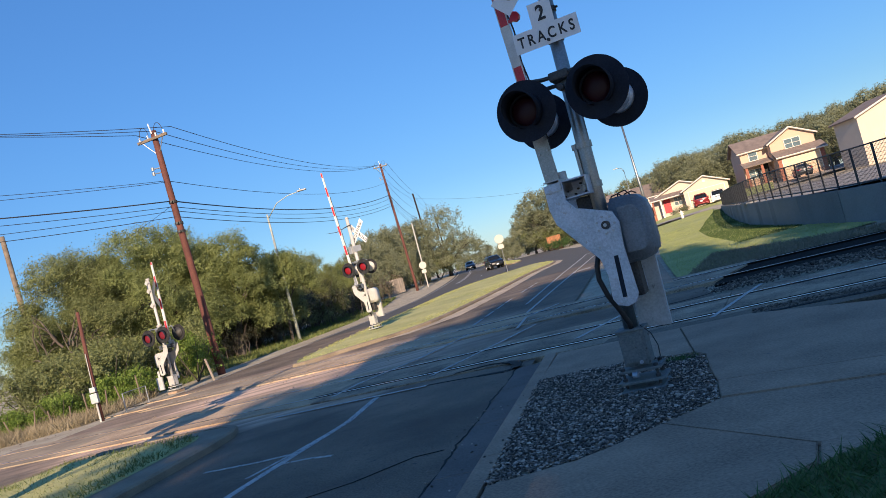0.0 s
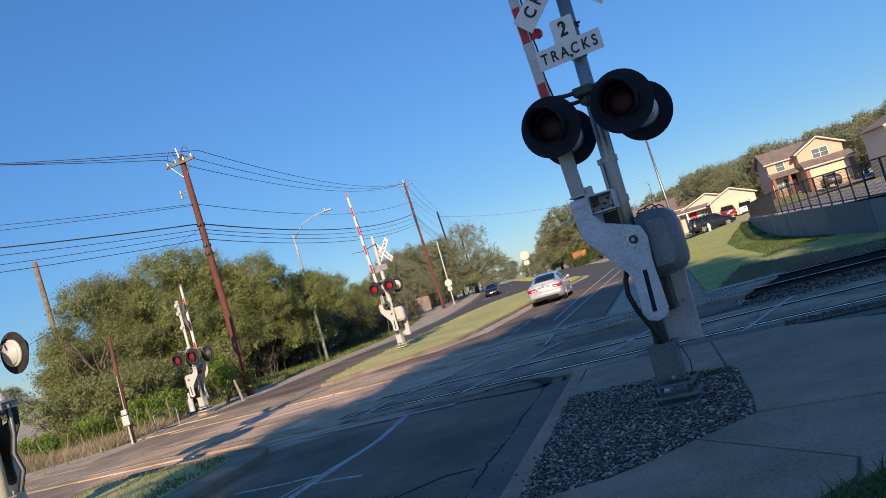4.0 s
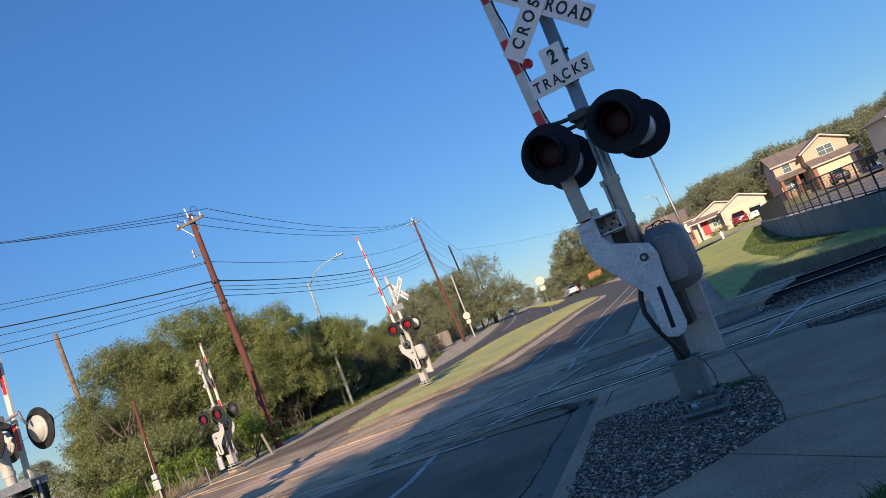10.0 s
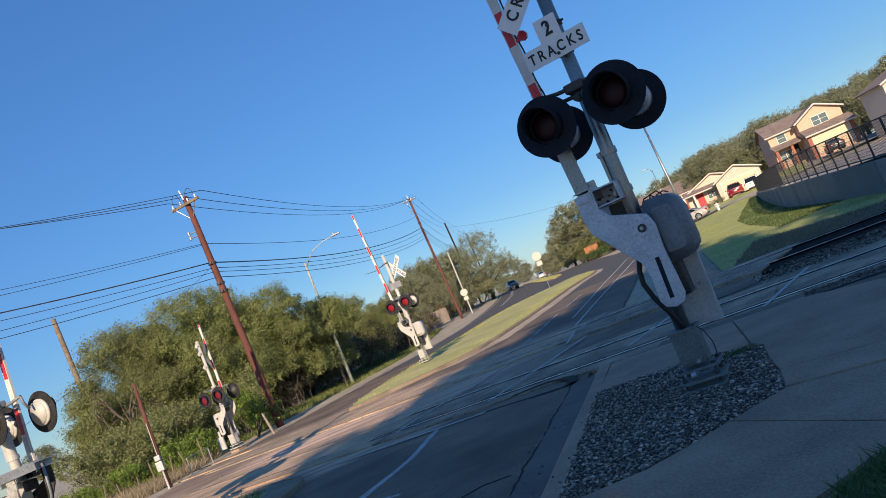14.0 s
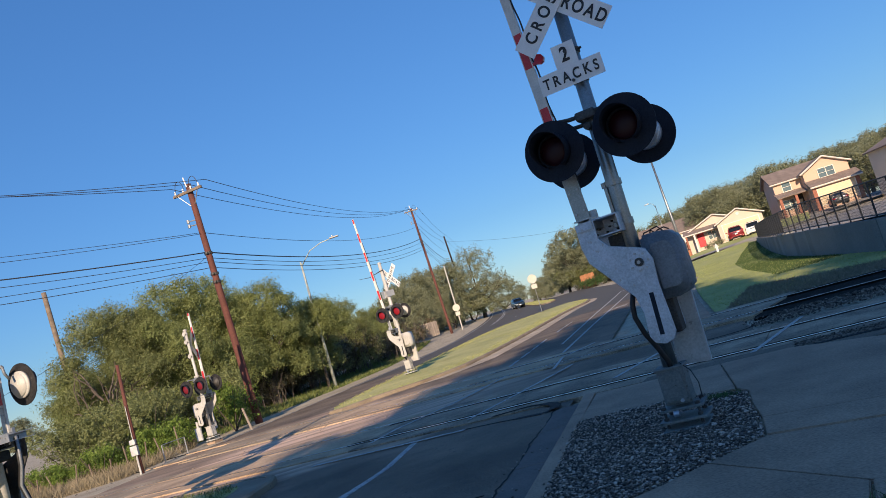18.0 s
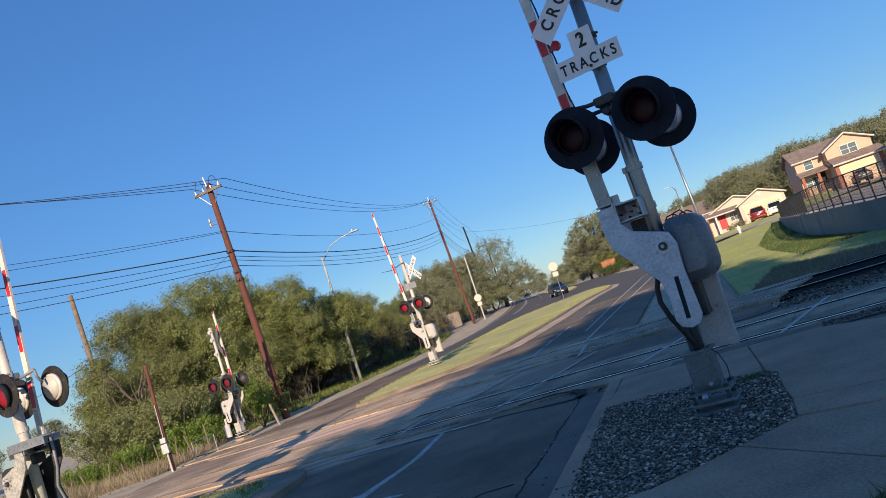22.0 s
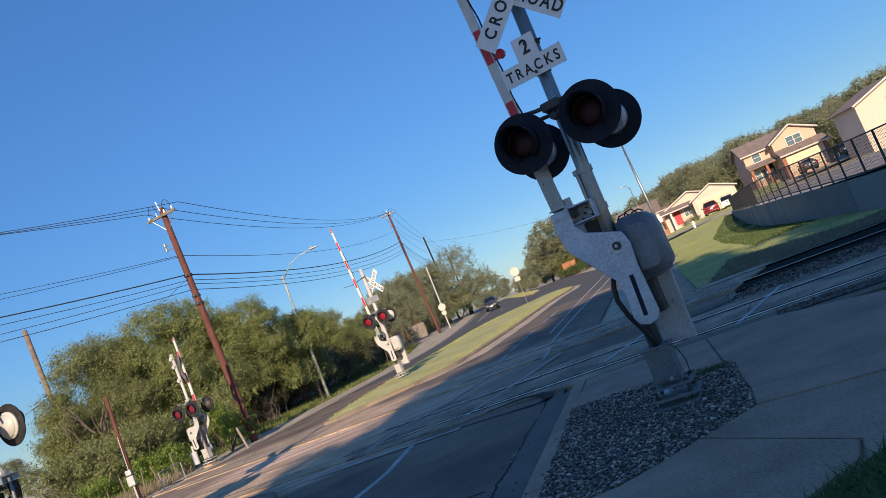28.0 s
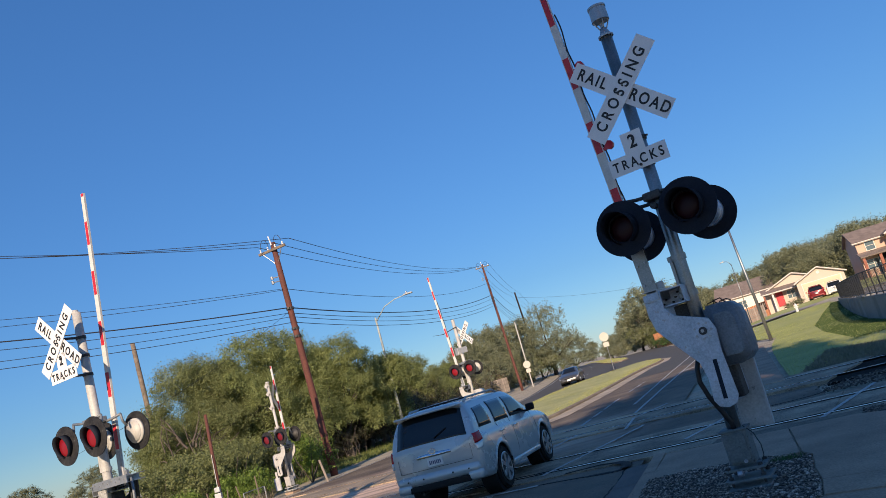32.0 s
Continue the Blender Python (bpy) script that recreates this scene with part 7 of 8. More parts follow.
    tagged(raw("terrace", verts, faces, M["street"], smooth=True), "pale concrete street level behind the wall", "street", kind="structure")


# ---- houses ----
def slab_roof(bm, pts, th=0.14):
    """A flat roof plane of four corners with thickness."""
    vs = [Vector(p) for p in pts]
    n = (vs[1] - vs[0]).cross(vs[3] - vs[0]).normalized()
    if n.z < 0:
        n = -n
    lo, hi = [bm.verts.new(v) for v in vs], [bm.verts.new(v + n * th) for v in vs]
    fs = [bm.faces.new(lo), bm.faces.new(hi)]
    m = len(vs)
    for i in range(m):
        fs.append(bm.faces.new((lo[i], lo[(i + 1) % m], hi[(i + 1) % m], hi[i])))
    bmesh.ops.recalc_face_normals(bm, faces=fs)


def gable_block(house, x0, x1, y0, y1, eave, peak, wall, front_gable=True, over=0.35, base=-0.8):
    """Walls and pitched roof; front_gable: the triangle faces -y."""
    bm = bmesh.new()
    xm, ym = (x0 + x1) / 2, (y0 + y1) / 2
    if front_gable:
        prism(bm, [(x0, base), (x1, base), (x1, eave), (xm, peak), (x0, eave)], y0, y1, "y")
    else:
        prism(bm, [(x0, y0), (x1, y0), (x1, y1), (x0, y1)], base, eave)
        fs = []
        v = [bm.verts.new(p) for p in ((x0, y0, eave), (x0, y1, eave), (x0, ym, peak), (x1, y0, eave), (x1, y1, eave), (x1, ym, peak))]
        bm.faces.new((v[0], v[1], v[2]))
        bm.faces.new((v[3], v[5], v[4]))
    part("wall", bm, wall, house)
    bm = bmesh.new()
    k = (peak - eave) / ((x1 - x0) / 2 if front_gable else (y1 - y0) / 2)
    d = over * k
    if front_gable:
        slab_roof(bm, [(x0 - over, y0 - over, eave - d), (xm, y0 - over, peak), (xm, y1 + over, peak), (x0 - over, y1 + over, eave - d)])
        slab_roof(bm, [(x1 + over, y0 - over, eave - d), (xm, y0 - over, peak), (xm, y1 + over, peak), (x1 + over, y1 + over, eave - d)])
    else:
        slab_roof(bm, [(x0 - over, y0 - over, eave - d), (x1 + over, y0 - over, eave - d), (x1 + over, ym, peak), (x0 - over, ym, peak)])
        slab_roof(bm, [(x0 - over, y1 + over, eave - d), (x1 + over, y1 + over, eave - d), (x1 + over, ym, peak), (x0 - over, ym, peak)])
    part("roof", bm, M["shingle"], house, "brown shingle roof")
    bm = bmesh.new()
    if front_gable:
        for s, x in ((1, x0 - over), (-1, x1 + over)):
            tube(bm, [(x, y0 - over - 0.03, eave - d + 0.02), (xm, y0 - over - 0.03, peak + 0.05)], 0.085, 4)
    else:
        tube(bm, [(x0 - over, y0 - over - 0.03, eave - d + 0.02), (x1 + over, y0 - over - 0.03, eave - d + 0.02)], 0.085, 4)
    part("fascia", bm, M["trim"], house, "pale roof trim")


def window(house, x, z, y, w, h, panes=2):
    bm = bmesh.new()
    f = 0.07
    for bx, bz, sx, sz in ((0, h / 2, w + 2 * f, f), (0, -h / 2, w + 2 * f, f), (-w / 2, 0, f, h), (w / 2, 0, f, h)):
        box(bm, x + bx, y - 0.03, z + bz, sx, 0.10, sz)
    for k in range(1, panes):
        box(bm, x - w / 2 + k * w / panes, y - 0.03, z, f, 0.09, h)
    box(bm, x, y - 0.025, z, w, 0.07, 0.04)
    wn = part("window", bm, M["trim"], house)
    for k in range(panes):
        bm = bmesh.new()
        box(bm, x - w / 2 + (k + 0.5) * w / panes, y - 0.01, z, w / panes - 0.05, 0.02, h - 0.05)
        part("pane", bm, M["glass"], wn)


def garage_door(house, x, y, w, h):
    bm = bmesh.new()
    box(bm, x, y - 0.02, h / 2, w + 0.24, 0.10, h + 0.12)
    g = part("garage_door", bm, M["trim"], house)
    for k in range(4):
        bm = bmesh.new()
        box(bm, x, y - 0.08, (k + 0.5) * h / 4, w, 0.05, h / 4 - 0.03, bevel=0.01)
        part("door_panel", bm, M["garage"], g)


def build_houses():
    # low cream house with a red door
    p = polar(19.3, 98)
    hs = thing("house", (p.x, p.y, 1.25), -17, "low cream house with red front door and brown roof", "house", "houses")
    gable_block(hs, -5.0, 3.4, 1.0, 9.0, 2.25, 3.9, M["cream"], True)
    gable_block(hs, -0.7, 5.2, -1.2, 7.0, 2.35, 3.65, M["cream"], True)
    garage_door(hs, 2.3, -1.22, 4.7, 2.0)
    bm = bmesh.new()
    slab_roof(bm, [(-5.3, -0.5, 2.0), (-0.7, -0.5, 2.0), (-0.7, 1.4, 2.65), (-5.3, 1.4, 2.65)], 0.12)
    part("porch_roof", bm, M["shingle"], hs)
    bm = bmesh.new()
    tube(bm, [(-5.3, -0.53, 2.0), (-0.7, -0.53, 2.0)], 0.085, 4)
    part("fascia", bm, M["trim"], hs)
    for x in (-5.0, -3.9):
        bm = bmesh.new()
        box(bm, x, -0.3, 0.6, 0.24, 0.24, 2.9, bevel=0.02)
        part("porch_post", bm, M["brick"] if x < -4.5 else M["trim"], hs)
    bm = bmesh.new()
    box(bm, -3.1, 0.96, 1.0, 0.95, 0.08, 2.0, bevel=0.01)
    d = part("front_door", bm, M["reddoor"], hs, "red front door")
    bm = bmesh.new()
    disc(bm, (-2.75, 0.9, 0.95), 0.035, 0.06, "y", 8)
    part("door_handle", bm, M["chrome"], d)
    window(hs, -1.55, 1.25, 0.98, 1.1, 1.1)
    bm = bmesh.new()
    disc(bm, (2.25, -1.24, 3.0), 0.2, 0.05, "y", 12)
    part("gable_vent", bm, M["trim"], hs)
    hs.scale = (0.86, 0.86, 0.86)
    # two-storey peach house
    p = polar(25.3, 97)
    h1 = thing("house", (p.x, p.y, 1.80), -13, "two-storey peach house with white-trimmed windows and brown roof", "house", "houses")
    gable_block(h1, -3.5, 2.2, 1.4, 7.4, 3.95, 5.3, M["stucco"], False)
    gable_block(h1, -0.4, 4.4, -0.2, 6.0, 4.05, 5.25, M["stucco"], True)
    gable_block(h1, -0.2, 4.6, -1.6, 2.0, 2.15, 2.16, M["stucco"], False, 0.05)
    bm = bmesh.new()
    slab_roof(bm, [(-0.5, -2.1, 2.1), (5.0, -2.1, 2.1), (5.0, -0.1, 2.9), (-0.5, -0.1, 2.9)], 0.14)
    part("garage_roof", bm, M["shingle"], h1)
    bm = bmesh.new()
    tube(bm, [(-0.5, -2.13, 2.12), (5.0, -2.13, 2.12)], 0.09, 4)
    part("fascia", bm, M["trim"], h1)
    garage_door(h1, 2.15, -1.62, 3.9, 1.85)
    for x in (-0.1, 4.45):
        bm = bmesh.new()
        box(bm, x, -1.66, 0.65, 0.42, 0.12, 2.8)
        part("brick_pier", bm, M["brick"], h1)
    window(h1, 2.0, 3.5, -0.22, 1.7, 1.05, 2)
    window(h1, -2.1, 3.25, 1.38, 0.95, 1.05, 1)
    window(h1, -2.3, 1.2, 1.38, 1.4, 1.1, 2)
    bm = bmesh.new()
    slab_roof(bm, [(-3.7, -0.3, 2.05), (-0.4, -0.3, 2.05), (-0.4, 1.5, 2.6), (-3.7, 1.5, 2.6)], 0.12)
    part("porch_roof", bm, M["shingle"], h1)
    for x in (-3.4, -1.7):
        bm = bmesh.new()
        box(bm, x, 0.0, 0.55, 0.30, 0.30, 2.9, bevel=0.02)
        part("porch_post", bm, M["brick"], h1)
    bm = bmesh.new()
    box(bm, -1.2, 1.36, 1.0, 0.95, 0.08, 2.05, bevel=0.01)
    part("front_door", bm, M["trimblack"], h1, "dark front door")
    # pale house at the edge of view
    p = polar(30.9, 92)
    h3 = thing("house", (46.6, 75.0, 1.2), -4, "two-storey cream house with a dark roof", "house", "houses")
    gable_block(h3, -2.4, 5.6, 0, 5.0, 4.4, 5.8, M["cream"], True)
    window(h3, 1.6, 3.7, -0.02, 1.7, 1.1, 2)
    garage_door(h3, 2.2, -0.02, 4.6, 2.1)
    # far pale house and fences behind the lamp posts
    p = polar(16.0, 128)
    h4 = thing("house", (p.x, p.y, 1.4), -20, "far white house partly hidden by trees", "house", "houses")
    gable_block(h4, -5, 4, 0, 8, 3.0, 5.0, M["trim"], False)
    window(h4, -1.5, 1.6, -0.02, 1.2, 1.1, 2)

    def board_fence(p, q, h, mat, label):
        fc = thing("board_fence", (0, 0, 0), 0, label, "fence", "fences")
        P, Q = Vector(p), Vector(q)
        n = int((Q - P).length / 0.22)
        t = (Q - P).normalized()
        ang = math.degrees(math.atan2(t.y, t.x))
        me = None
        for k in range(n):
            c = P.lerp(Q, (k + 0.5) / n)
            if me is None:
                bm = bmesh.new()
                prism(bm, [(-0.1, 0), (0.1, 0), (0.1, h - 0.05), (0.06, h), (-0.06, h), (-0.1, h - 0.05)], -0.012, 0.012, "y")
                o = part("board", bm, M[mat], fc)
                me = o.data
            else:
                o = new("board", me)
                o.parent = fc
            o.matrix_basis = pose(c.x, c.y, gz(c.x, c.y) - 0.02 + 0.02 * math.sin(k * 5.1), 0, 0, ang)
    board_fence(polar(12.6, 104), polar(16.9, 102), 1.9, "fencewood", "reddish wooden board fence")
    board_fence(polar(14.2, 92), polar(16.6, 94), 1.7, "greyfence", "grey weathered board fence")
    board_fence(polar(8.95, 117.5), polar(9.95, 116.5), 2.15, "fencewood", "orange sunlit wooden fence at the bend")


# ---- small things ----
def build_small():
    p = polar(18.5, 82)
    hy = thing("fire_hydrant", (p.x, p.y, gz(p.x, p.y)), 0, "pale fire hydrant on the lawn", "hydrant")
    bm = bmesh.new()
    tube(bm, [(0, 0, -0.05), (0, 0, 0.5), (0, 0, 0.6)], [0.13, 0.12, 0.15], 12)
    bmesh.ops.create_uvsphere(bm, u_segments=12, v_segments=8, radius=0.14, matrix=Matrix.Translation((0, 0, 0.62)))
    disc(bm, (0, -0.12, 0.45), 0.06, 0.16, "y", 10)
    disc(bm, (0, 0, 0.45), 0.05, 0.42, "x", 10)
    part("barrel", bm, M["yellowpaint"], hy)
    bm = bmesh.new()
    disc(bm, (0, 0, 0.79), 0.035, 0.07, "z", 6)
    part("bonnet_nut", bm, M["yellowpaint"], hy)
    for k, (az, r, c, lab) in enumerate(((16.55, 95, "fencewood", "orange wheeled bin"), (16.25, 95, "black", "black wheeled bin"))):
        p = polar(az, r)
        bn = thing("wheeled_bin", (p.x, p.y, gz(p.x, p.y)), 0, lab + " beside the fence", "bin", "bins")
        bm = bmesh.new()
        box(bm, 0, 0, 0.5, 0.55, 0.6, 1.0, bevel=0.04)
        part("body", bm, M[c], bn)
        bm = bmesh.new()
        box(bm, 0, 0, 1.03, 0.6, 0.66, 0.08, bevel=0.02)
        part("lid", bm, M["black"], bn)
    # low shrubs at the cream house
    for az in (18.0, 18.5, 18.9):
        p = polar(az, 95.5)
        bush("bush", (p.x, p.y, gz(p.x, p.y) + 0.1), 1.0, 0.5, 1200, 0.06, "leaf3", "low reddish shrub by the front door", int(az * 10), "front shrubs")
    # leaning fence posts and wire along the far railway side
    wf = thing("wire_fence", (0, 0, 0), 0, "old leaning post fence in the dry grass", "fence")
    rng = random.Random(8)
    for k in range(13):
        p = polar(-34.5 + k * 1.1, 29.2 + 0.09 * k)
        bm = bmesh.new()
        h = rng.uniform(0.6, 1.05)
        tube(bm, [(0, 0, -0.1), (rng.uniform(-0.22, 0.22), rng.uniform(-0.1, 0.1), h)], [0.03, 0.024], 6)
        o = part("post", bm, M["oldpole"], wf)
        o.matrix_basis = pose(p.x, p.y, gz(p.x, p.y))
    cf = thing("chain_link_fence", (0, 0, 0), 0, "grey chain-link fence panel beside the shoulder", "fence")
    a, b = polar(-22.4, 27.6), polar(-20.9, 28.6)
    for q in (a, b):
        bm = bmesh.new()
        z = gz(q.x, q.y)
        tube(bm, [(q.x, q.y, z), (q.x, q.y, z + 0.62)], 0.02, 8)
        part("post", bm, M["chain"], cf)
    bm = bmesh.new()
    tube(bm, [(a.x, a.y, 0.48), (b.x, b.y, 0.48)], 0.014, 6)
    for k in range(-8, 20):
        for sg in (1, -1):
            s0, s1 = k / 12, (k + sg * 8) / 12
            f0, f1 = 0.0, 1.0
            if sg > 0:
                f0, f1 = max(0.0, -s0 / (s1 - s0)), min(1.0, (1 - s0) / (s1 - s0))
            else:
                f0, f1 = max(0.0, (1 - s0) / (s1 - s0)), min(1.0, -s0 / (s1 - s0))
            if f1 > f0:
                c, d = a.lerp(b, s0 + (s1 - s0) * f0), a.lerp(b, s0 + (s1 - s0) * f1)
                tube(bm, [(c.x, c.y, -0.1 + 0.58 * f0), (d.x, d.y, -0.1 + 0.58 * f1)], 0.0011, 3, cap=False)
    part("mesh_panel", bm, M["chain"], cf)
    st = thing("post", (-8.75, 29.6, -0.1), 0, "short pale wooden post leaning beside the signal", "post")
    bm = bmesh.new()
    tube(bm, [(0, 0, -0.1), (-0.16, 0, 0.85)], [0.05, 0.045], 8)
    part("stake", bm, M["greyfence"], st)
    sf = thing("panel_fence", (0, 0, 0), 0, "grey metal panel fence below the far trees", "fence")
    a, b = polar(-3.2, 84), polar(-2.0, 88)
    for k in range(16):
        c = a.lerp(b, k / 15)
        bm = bmesh.new()
        box(bm, c.x, c.y, gz(c.x, c.y) + 0.9, 0.22, 0.05, 1.6)
        part("board", bm, M["greyfence"], sf)
    # loose debris on the median's nose and the dust
    rng = np.random.default_rng(31)
    pl = []
    for _ in range(110):
        a, b = rng.uniform(-16, -7.5), rng.uniform(13.4, 20.5)
        p = ab(a, b)
        pl.append((p.x, p.y, gz(p.x, p.y) + 0.05, rng.uniform(0.01, 0.028)))
    rocks("debris", pl, M["kerb"], "scattered pebbles on the dusty crossing", "debris", 32)


# ---- vehicles ----
# stations along the car: y, sill height, half width, belt height, belt half width, roof height, roof half width
SEDAN = dict(L=4.72, W=1.82, H=1.46, wb=2.74, r=0.335, side=((-2.36, 0.42, 0.70, 0.78, 0.64, 0.88, 0.56), (-2.31, 0.34, 0.80, 0.88, 0.73, 0.99, 0.60), (-2.20, 0.27, 0.865, 0.95, 0.78, 1.075, 0.63), (-2.05, 0.22, 0.89, 0.97, 0.80, 1.085, 0.64),
                                                                 (-1.72, 0.19, 0.905, 0.975, 0.81, 1.095, 0.64), (-1.42, 0.18, 0.91, 0.97, 0.82, 1.18, 0.60), (-0.98, 0.18, 0.91, 0.96, 0.83, 1.36, 0.58), (-0.5, 0.18, 0.91, 0.95, 0.83, 1.45, 0.585),
                                                                 (0.0, 0.18, 0.91, 0.94, 0.83, 1.47, 0.585), (0.42, 0.18, 0.91, 0.93, 0.83, 1.42, 0.58), (0.85, 0.18, 0.91, 0.92, 0.82, 1.22, 0.61), (1.22, 0.18, 0.905, 0.90, 0.80, 1.00, 0.69),
                                                                 (1.42, 0.19, 0.90, 0.88, 0.78, 0.95, 0.69), (1.85, 0.20, 0.885, 0.80, 0.74, 0.86, 0.63), (2.14, 0.22, 0.84, 0.71, 0.69, 0.76, 0.56), (2.29, 0.28, 0.75, 0.62, 0.61, 0.65, 0.49), (2.36, 0.36, 0.63, 0.55, 0.51, 0.57, 0.41)),
             panes=(((-1.25, 1.00), (-0.56, 0.985), (-0.50, 1.36), (-0.82, 1.33)), ((-0.47, 0.985), (0.72, 0.965), (0.36, 1.335), (-0.42, 1.37))), screen=(0.42, 1.16), back=(-1.62, -0.80), deck=1.09)
SUV = dict(L=4.70, W=1.90, H=1.77, wb=2.74, r=0.39, side=((-2.35, 0.50, 0.85, 1.13, 0.82, 1.19, 0.77), (-2.31, 0.44, 0.895, 1.155, 0.85, 1.26, 0.755), (-2.21, 0.39, 0.925, 1.165, 0.87, 1.56, 0.72), (-2.09, 0.36, 0.945, 1.17, 0.875, 1.735, 0.695),
                                                          (-1.8, 0.34, 0.95, 1.17, 0.88, 1.765, 0.69), (-1.0, 0.33, 0.95, 1.17, 0.88, 1.77, 0.69), (0.0, 0.33, 0.95, 1.16, 0.88, 1.77, 0.69), (0.45, 0.33, 0.95, 1.15, 0.88, 1.72, 0.68),
                                                          (0.85, 0.33, 0.95, 1.14, 0.88, 1.48, 0.70), (1.17, 0.33, 0.945, 1.12, 0.87, 1.20, 0.75), (1.38, 0.33, 0.94, 1.10, 0.86, 1.15, 0.76), (1.85, 0.35, 0.93, 1.04, 0.84, 1.09, 0.73),
                                                          (2.15, 0.38, 0.89, 0.95, 0.80, 1.00, 0.69), (2.29, 0.42, 0.82, 0.84, 0.72, 0.87, 0.62), (2.35, 0.48, 0.74, 0.74, 0.66, 0.76, 0.56)),
           panes=(((-2.02, 1.235), (-1.38, 1.225), (-1.36, 1.62), (-1.90, 1.60)), ((-1.18, 1.215), (-0.40, 1.205), (-0.36, 1.63), (-1.14, 1.635)), ((-0.29, 1.205), (0.74, 1.185), (0.40, 1.60), (-0.25, 1.63))), screen=(0.45, 1.12), back=(-2.338, -2.125), deck=1.17)


class Shell:
    """The outer skin of a car, read off its stations."""

    def __init__(self, rows):
        self.rows = [tuple(r) for r in rows]

    def at(self, y):
        """The half section at y, from the middle of the floor to the middle of the roof."""
        R = self.rows
        y = min(max(y, R[0][0]), R[-1][0])
        i = max(k for k in range(len(R) - 1) if R[k][0] <= y + 1e-9)
        p0, p1, p2, p3 = R[max(0, i - 1)], R[i], R[i + 1], R[min(len(R) - 1, i + 2)]
        t = (y - p1[0]) / (p2[0] - p1[0])
        out = []
        for k in range(1, 7):
            m1 = (p2[k] - p0[k]) / (p2[0] - p0[0]) * (p2[0] - p1[0])
            m2 = (p3[k] - p1[k]) / (p3[0] - p1[0]) * (p2[0] - p1[0])
            out.append((2 * t ** 3 - 3 * t * t + 1) * p1[k] + (t ** 3 - 2 * t * t + t) * m1 + (3 * t * t - 2 * t ** 3) * p2[k] + (t ** 3 - t * t) * m2)
        zs, w, zb, wb, zr, wr = out
        d, up = zb - zs, max(0.0, zr - zb)
        soft = min(1.0, up / 0.3)
        pts = [(0, zs), (0.80 * w, zs), (0.945 * w, zs + 0.05), (0.985 * w, zs + 0.20 * d), (w, zs + 0.42 * d), (0.995 * w, zs + 0.66 * d), (0.972 * w, zs + 0.88 * d), (wb, zb), ((wb + wr) / 2 + 0.025 * soft, zb + up * 0.52),
               (wr, zr - 0.02 - 0.055 * soft), (wr * 0.80, zr - 0.004 - 0.018 * soft), (wr * 0.4, zr - 0.002), (0, zr)]
        return pts

    def curve(self, y, n=4):
        P = self.at(y)
        out = []
        for i in range(len(P) - 1):
            p0, p1, p2, p3 = P[max(0, i - 1)], P[i], P[i + 1], P[min(len(P) - 1, i + 2)]
            for k in range(n):
                t = k / n
                out.append(tuple(0.5 * (2 * b + (c - a) * t + (2 * a - 5 * b + 4 * c - d) * t * t + (3 * b - a - 3 * c + d) * t ** 3) for a, b, c, d in zip(p0, p1, p2, p3)))
        return out + [P[-1]]

    def side(self, y, z, sx):
        """The point of the flank at y and height z."""
        C = self.curve(y, 3)[9:34]
        for (x0, z0), (x1, z1) in zip(C, C[1:]):
            if z0 <= z <= z1:
                f = (z - z0) / max(1e-6, z1 - z0)
                return Vector((sx * (x0 + (x1 - x0) * f), y, z))
        return Vector((sx * C[-1][0], y, min(z, C[-1][1])))

    def top(self, y, f):
        """The point of the roof, screen or deck at y, f of the half width out."""
        C = self.curve(y, 3)[27:]
        x = abs(f) * C[0][0]
        for (x0, z0), (x1, z1) in zip(C, C[1:]):
            if x1 <= x <= x0:
                k = (x0 - x) / max(1e-6, x0 - x1)
                return Vector((math.copysign(x, f), y, z0 + (z1 - z0) * k))
        return Vector((0, y, C[-1][1]))


def skin(name, grid, mat, parent, lift=0.006, label="", deep=0.02):
    """A sheet laid over a car's shell: points in rows, raised along their normals, with closed edges."""
    n, m = len(grid), len(grid[0])
    verts, faces = [], []
    for s in (lift, -deep):
        for i in range(n):
            for j in range(m):
                du = grid[min(i + 1, n - 1)][j] - grid[max(i - 1, 0)][j]
                dv = grid[i][min(j + 1, m - 1)] - grid[i][max(j - 1, 0)]
                verts.append(grid[i][j] + du.cross(dv).normalized() * s)
    k = n * m
    for i in range(n - 1):
        for j in range(m - 1):
            a = i * m + j
            faces += [(a, a + m, a + m + 1, a + 1)]
    rim = [i * m for i in range(n)] + [(n - 1) * m + j for j in range(1, m)] + [i * m + m - 1 for i in range(n - 2, -1, -1)] + [j for j in range(m - 2, 0, -1)]
    faces += [(a, b, b + k, a + k) for a, b in zip(rim, rim[1:] + rim[:1])]
    ob = raw(name, [tuple(v) for v in verts], faces, mat, parent, smooth=True)
    bm = bmesh.new()
    bm.from_mesh(ob.data)
    bmesh.ops.recalc_face_normals(bm, faces=bm.faces[:])
    bm.to_mesh(ob.data)
    bm.free()
    if label:
        ob["label"] = label
    return ob


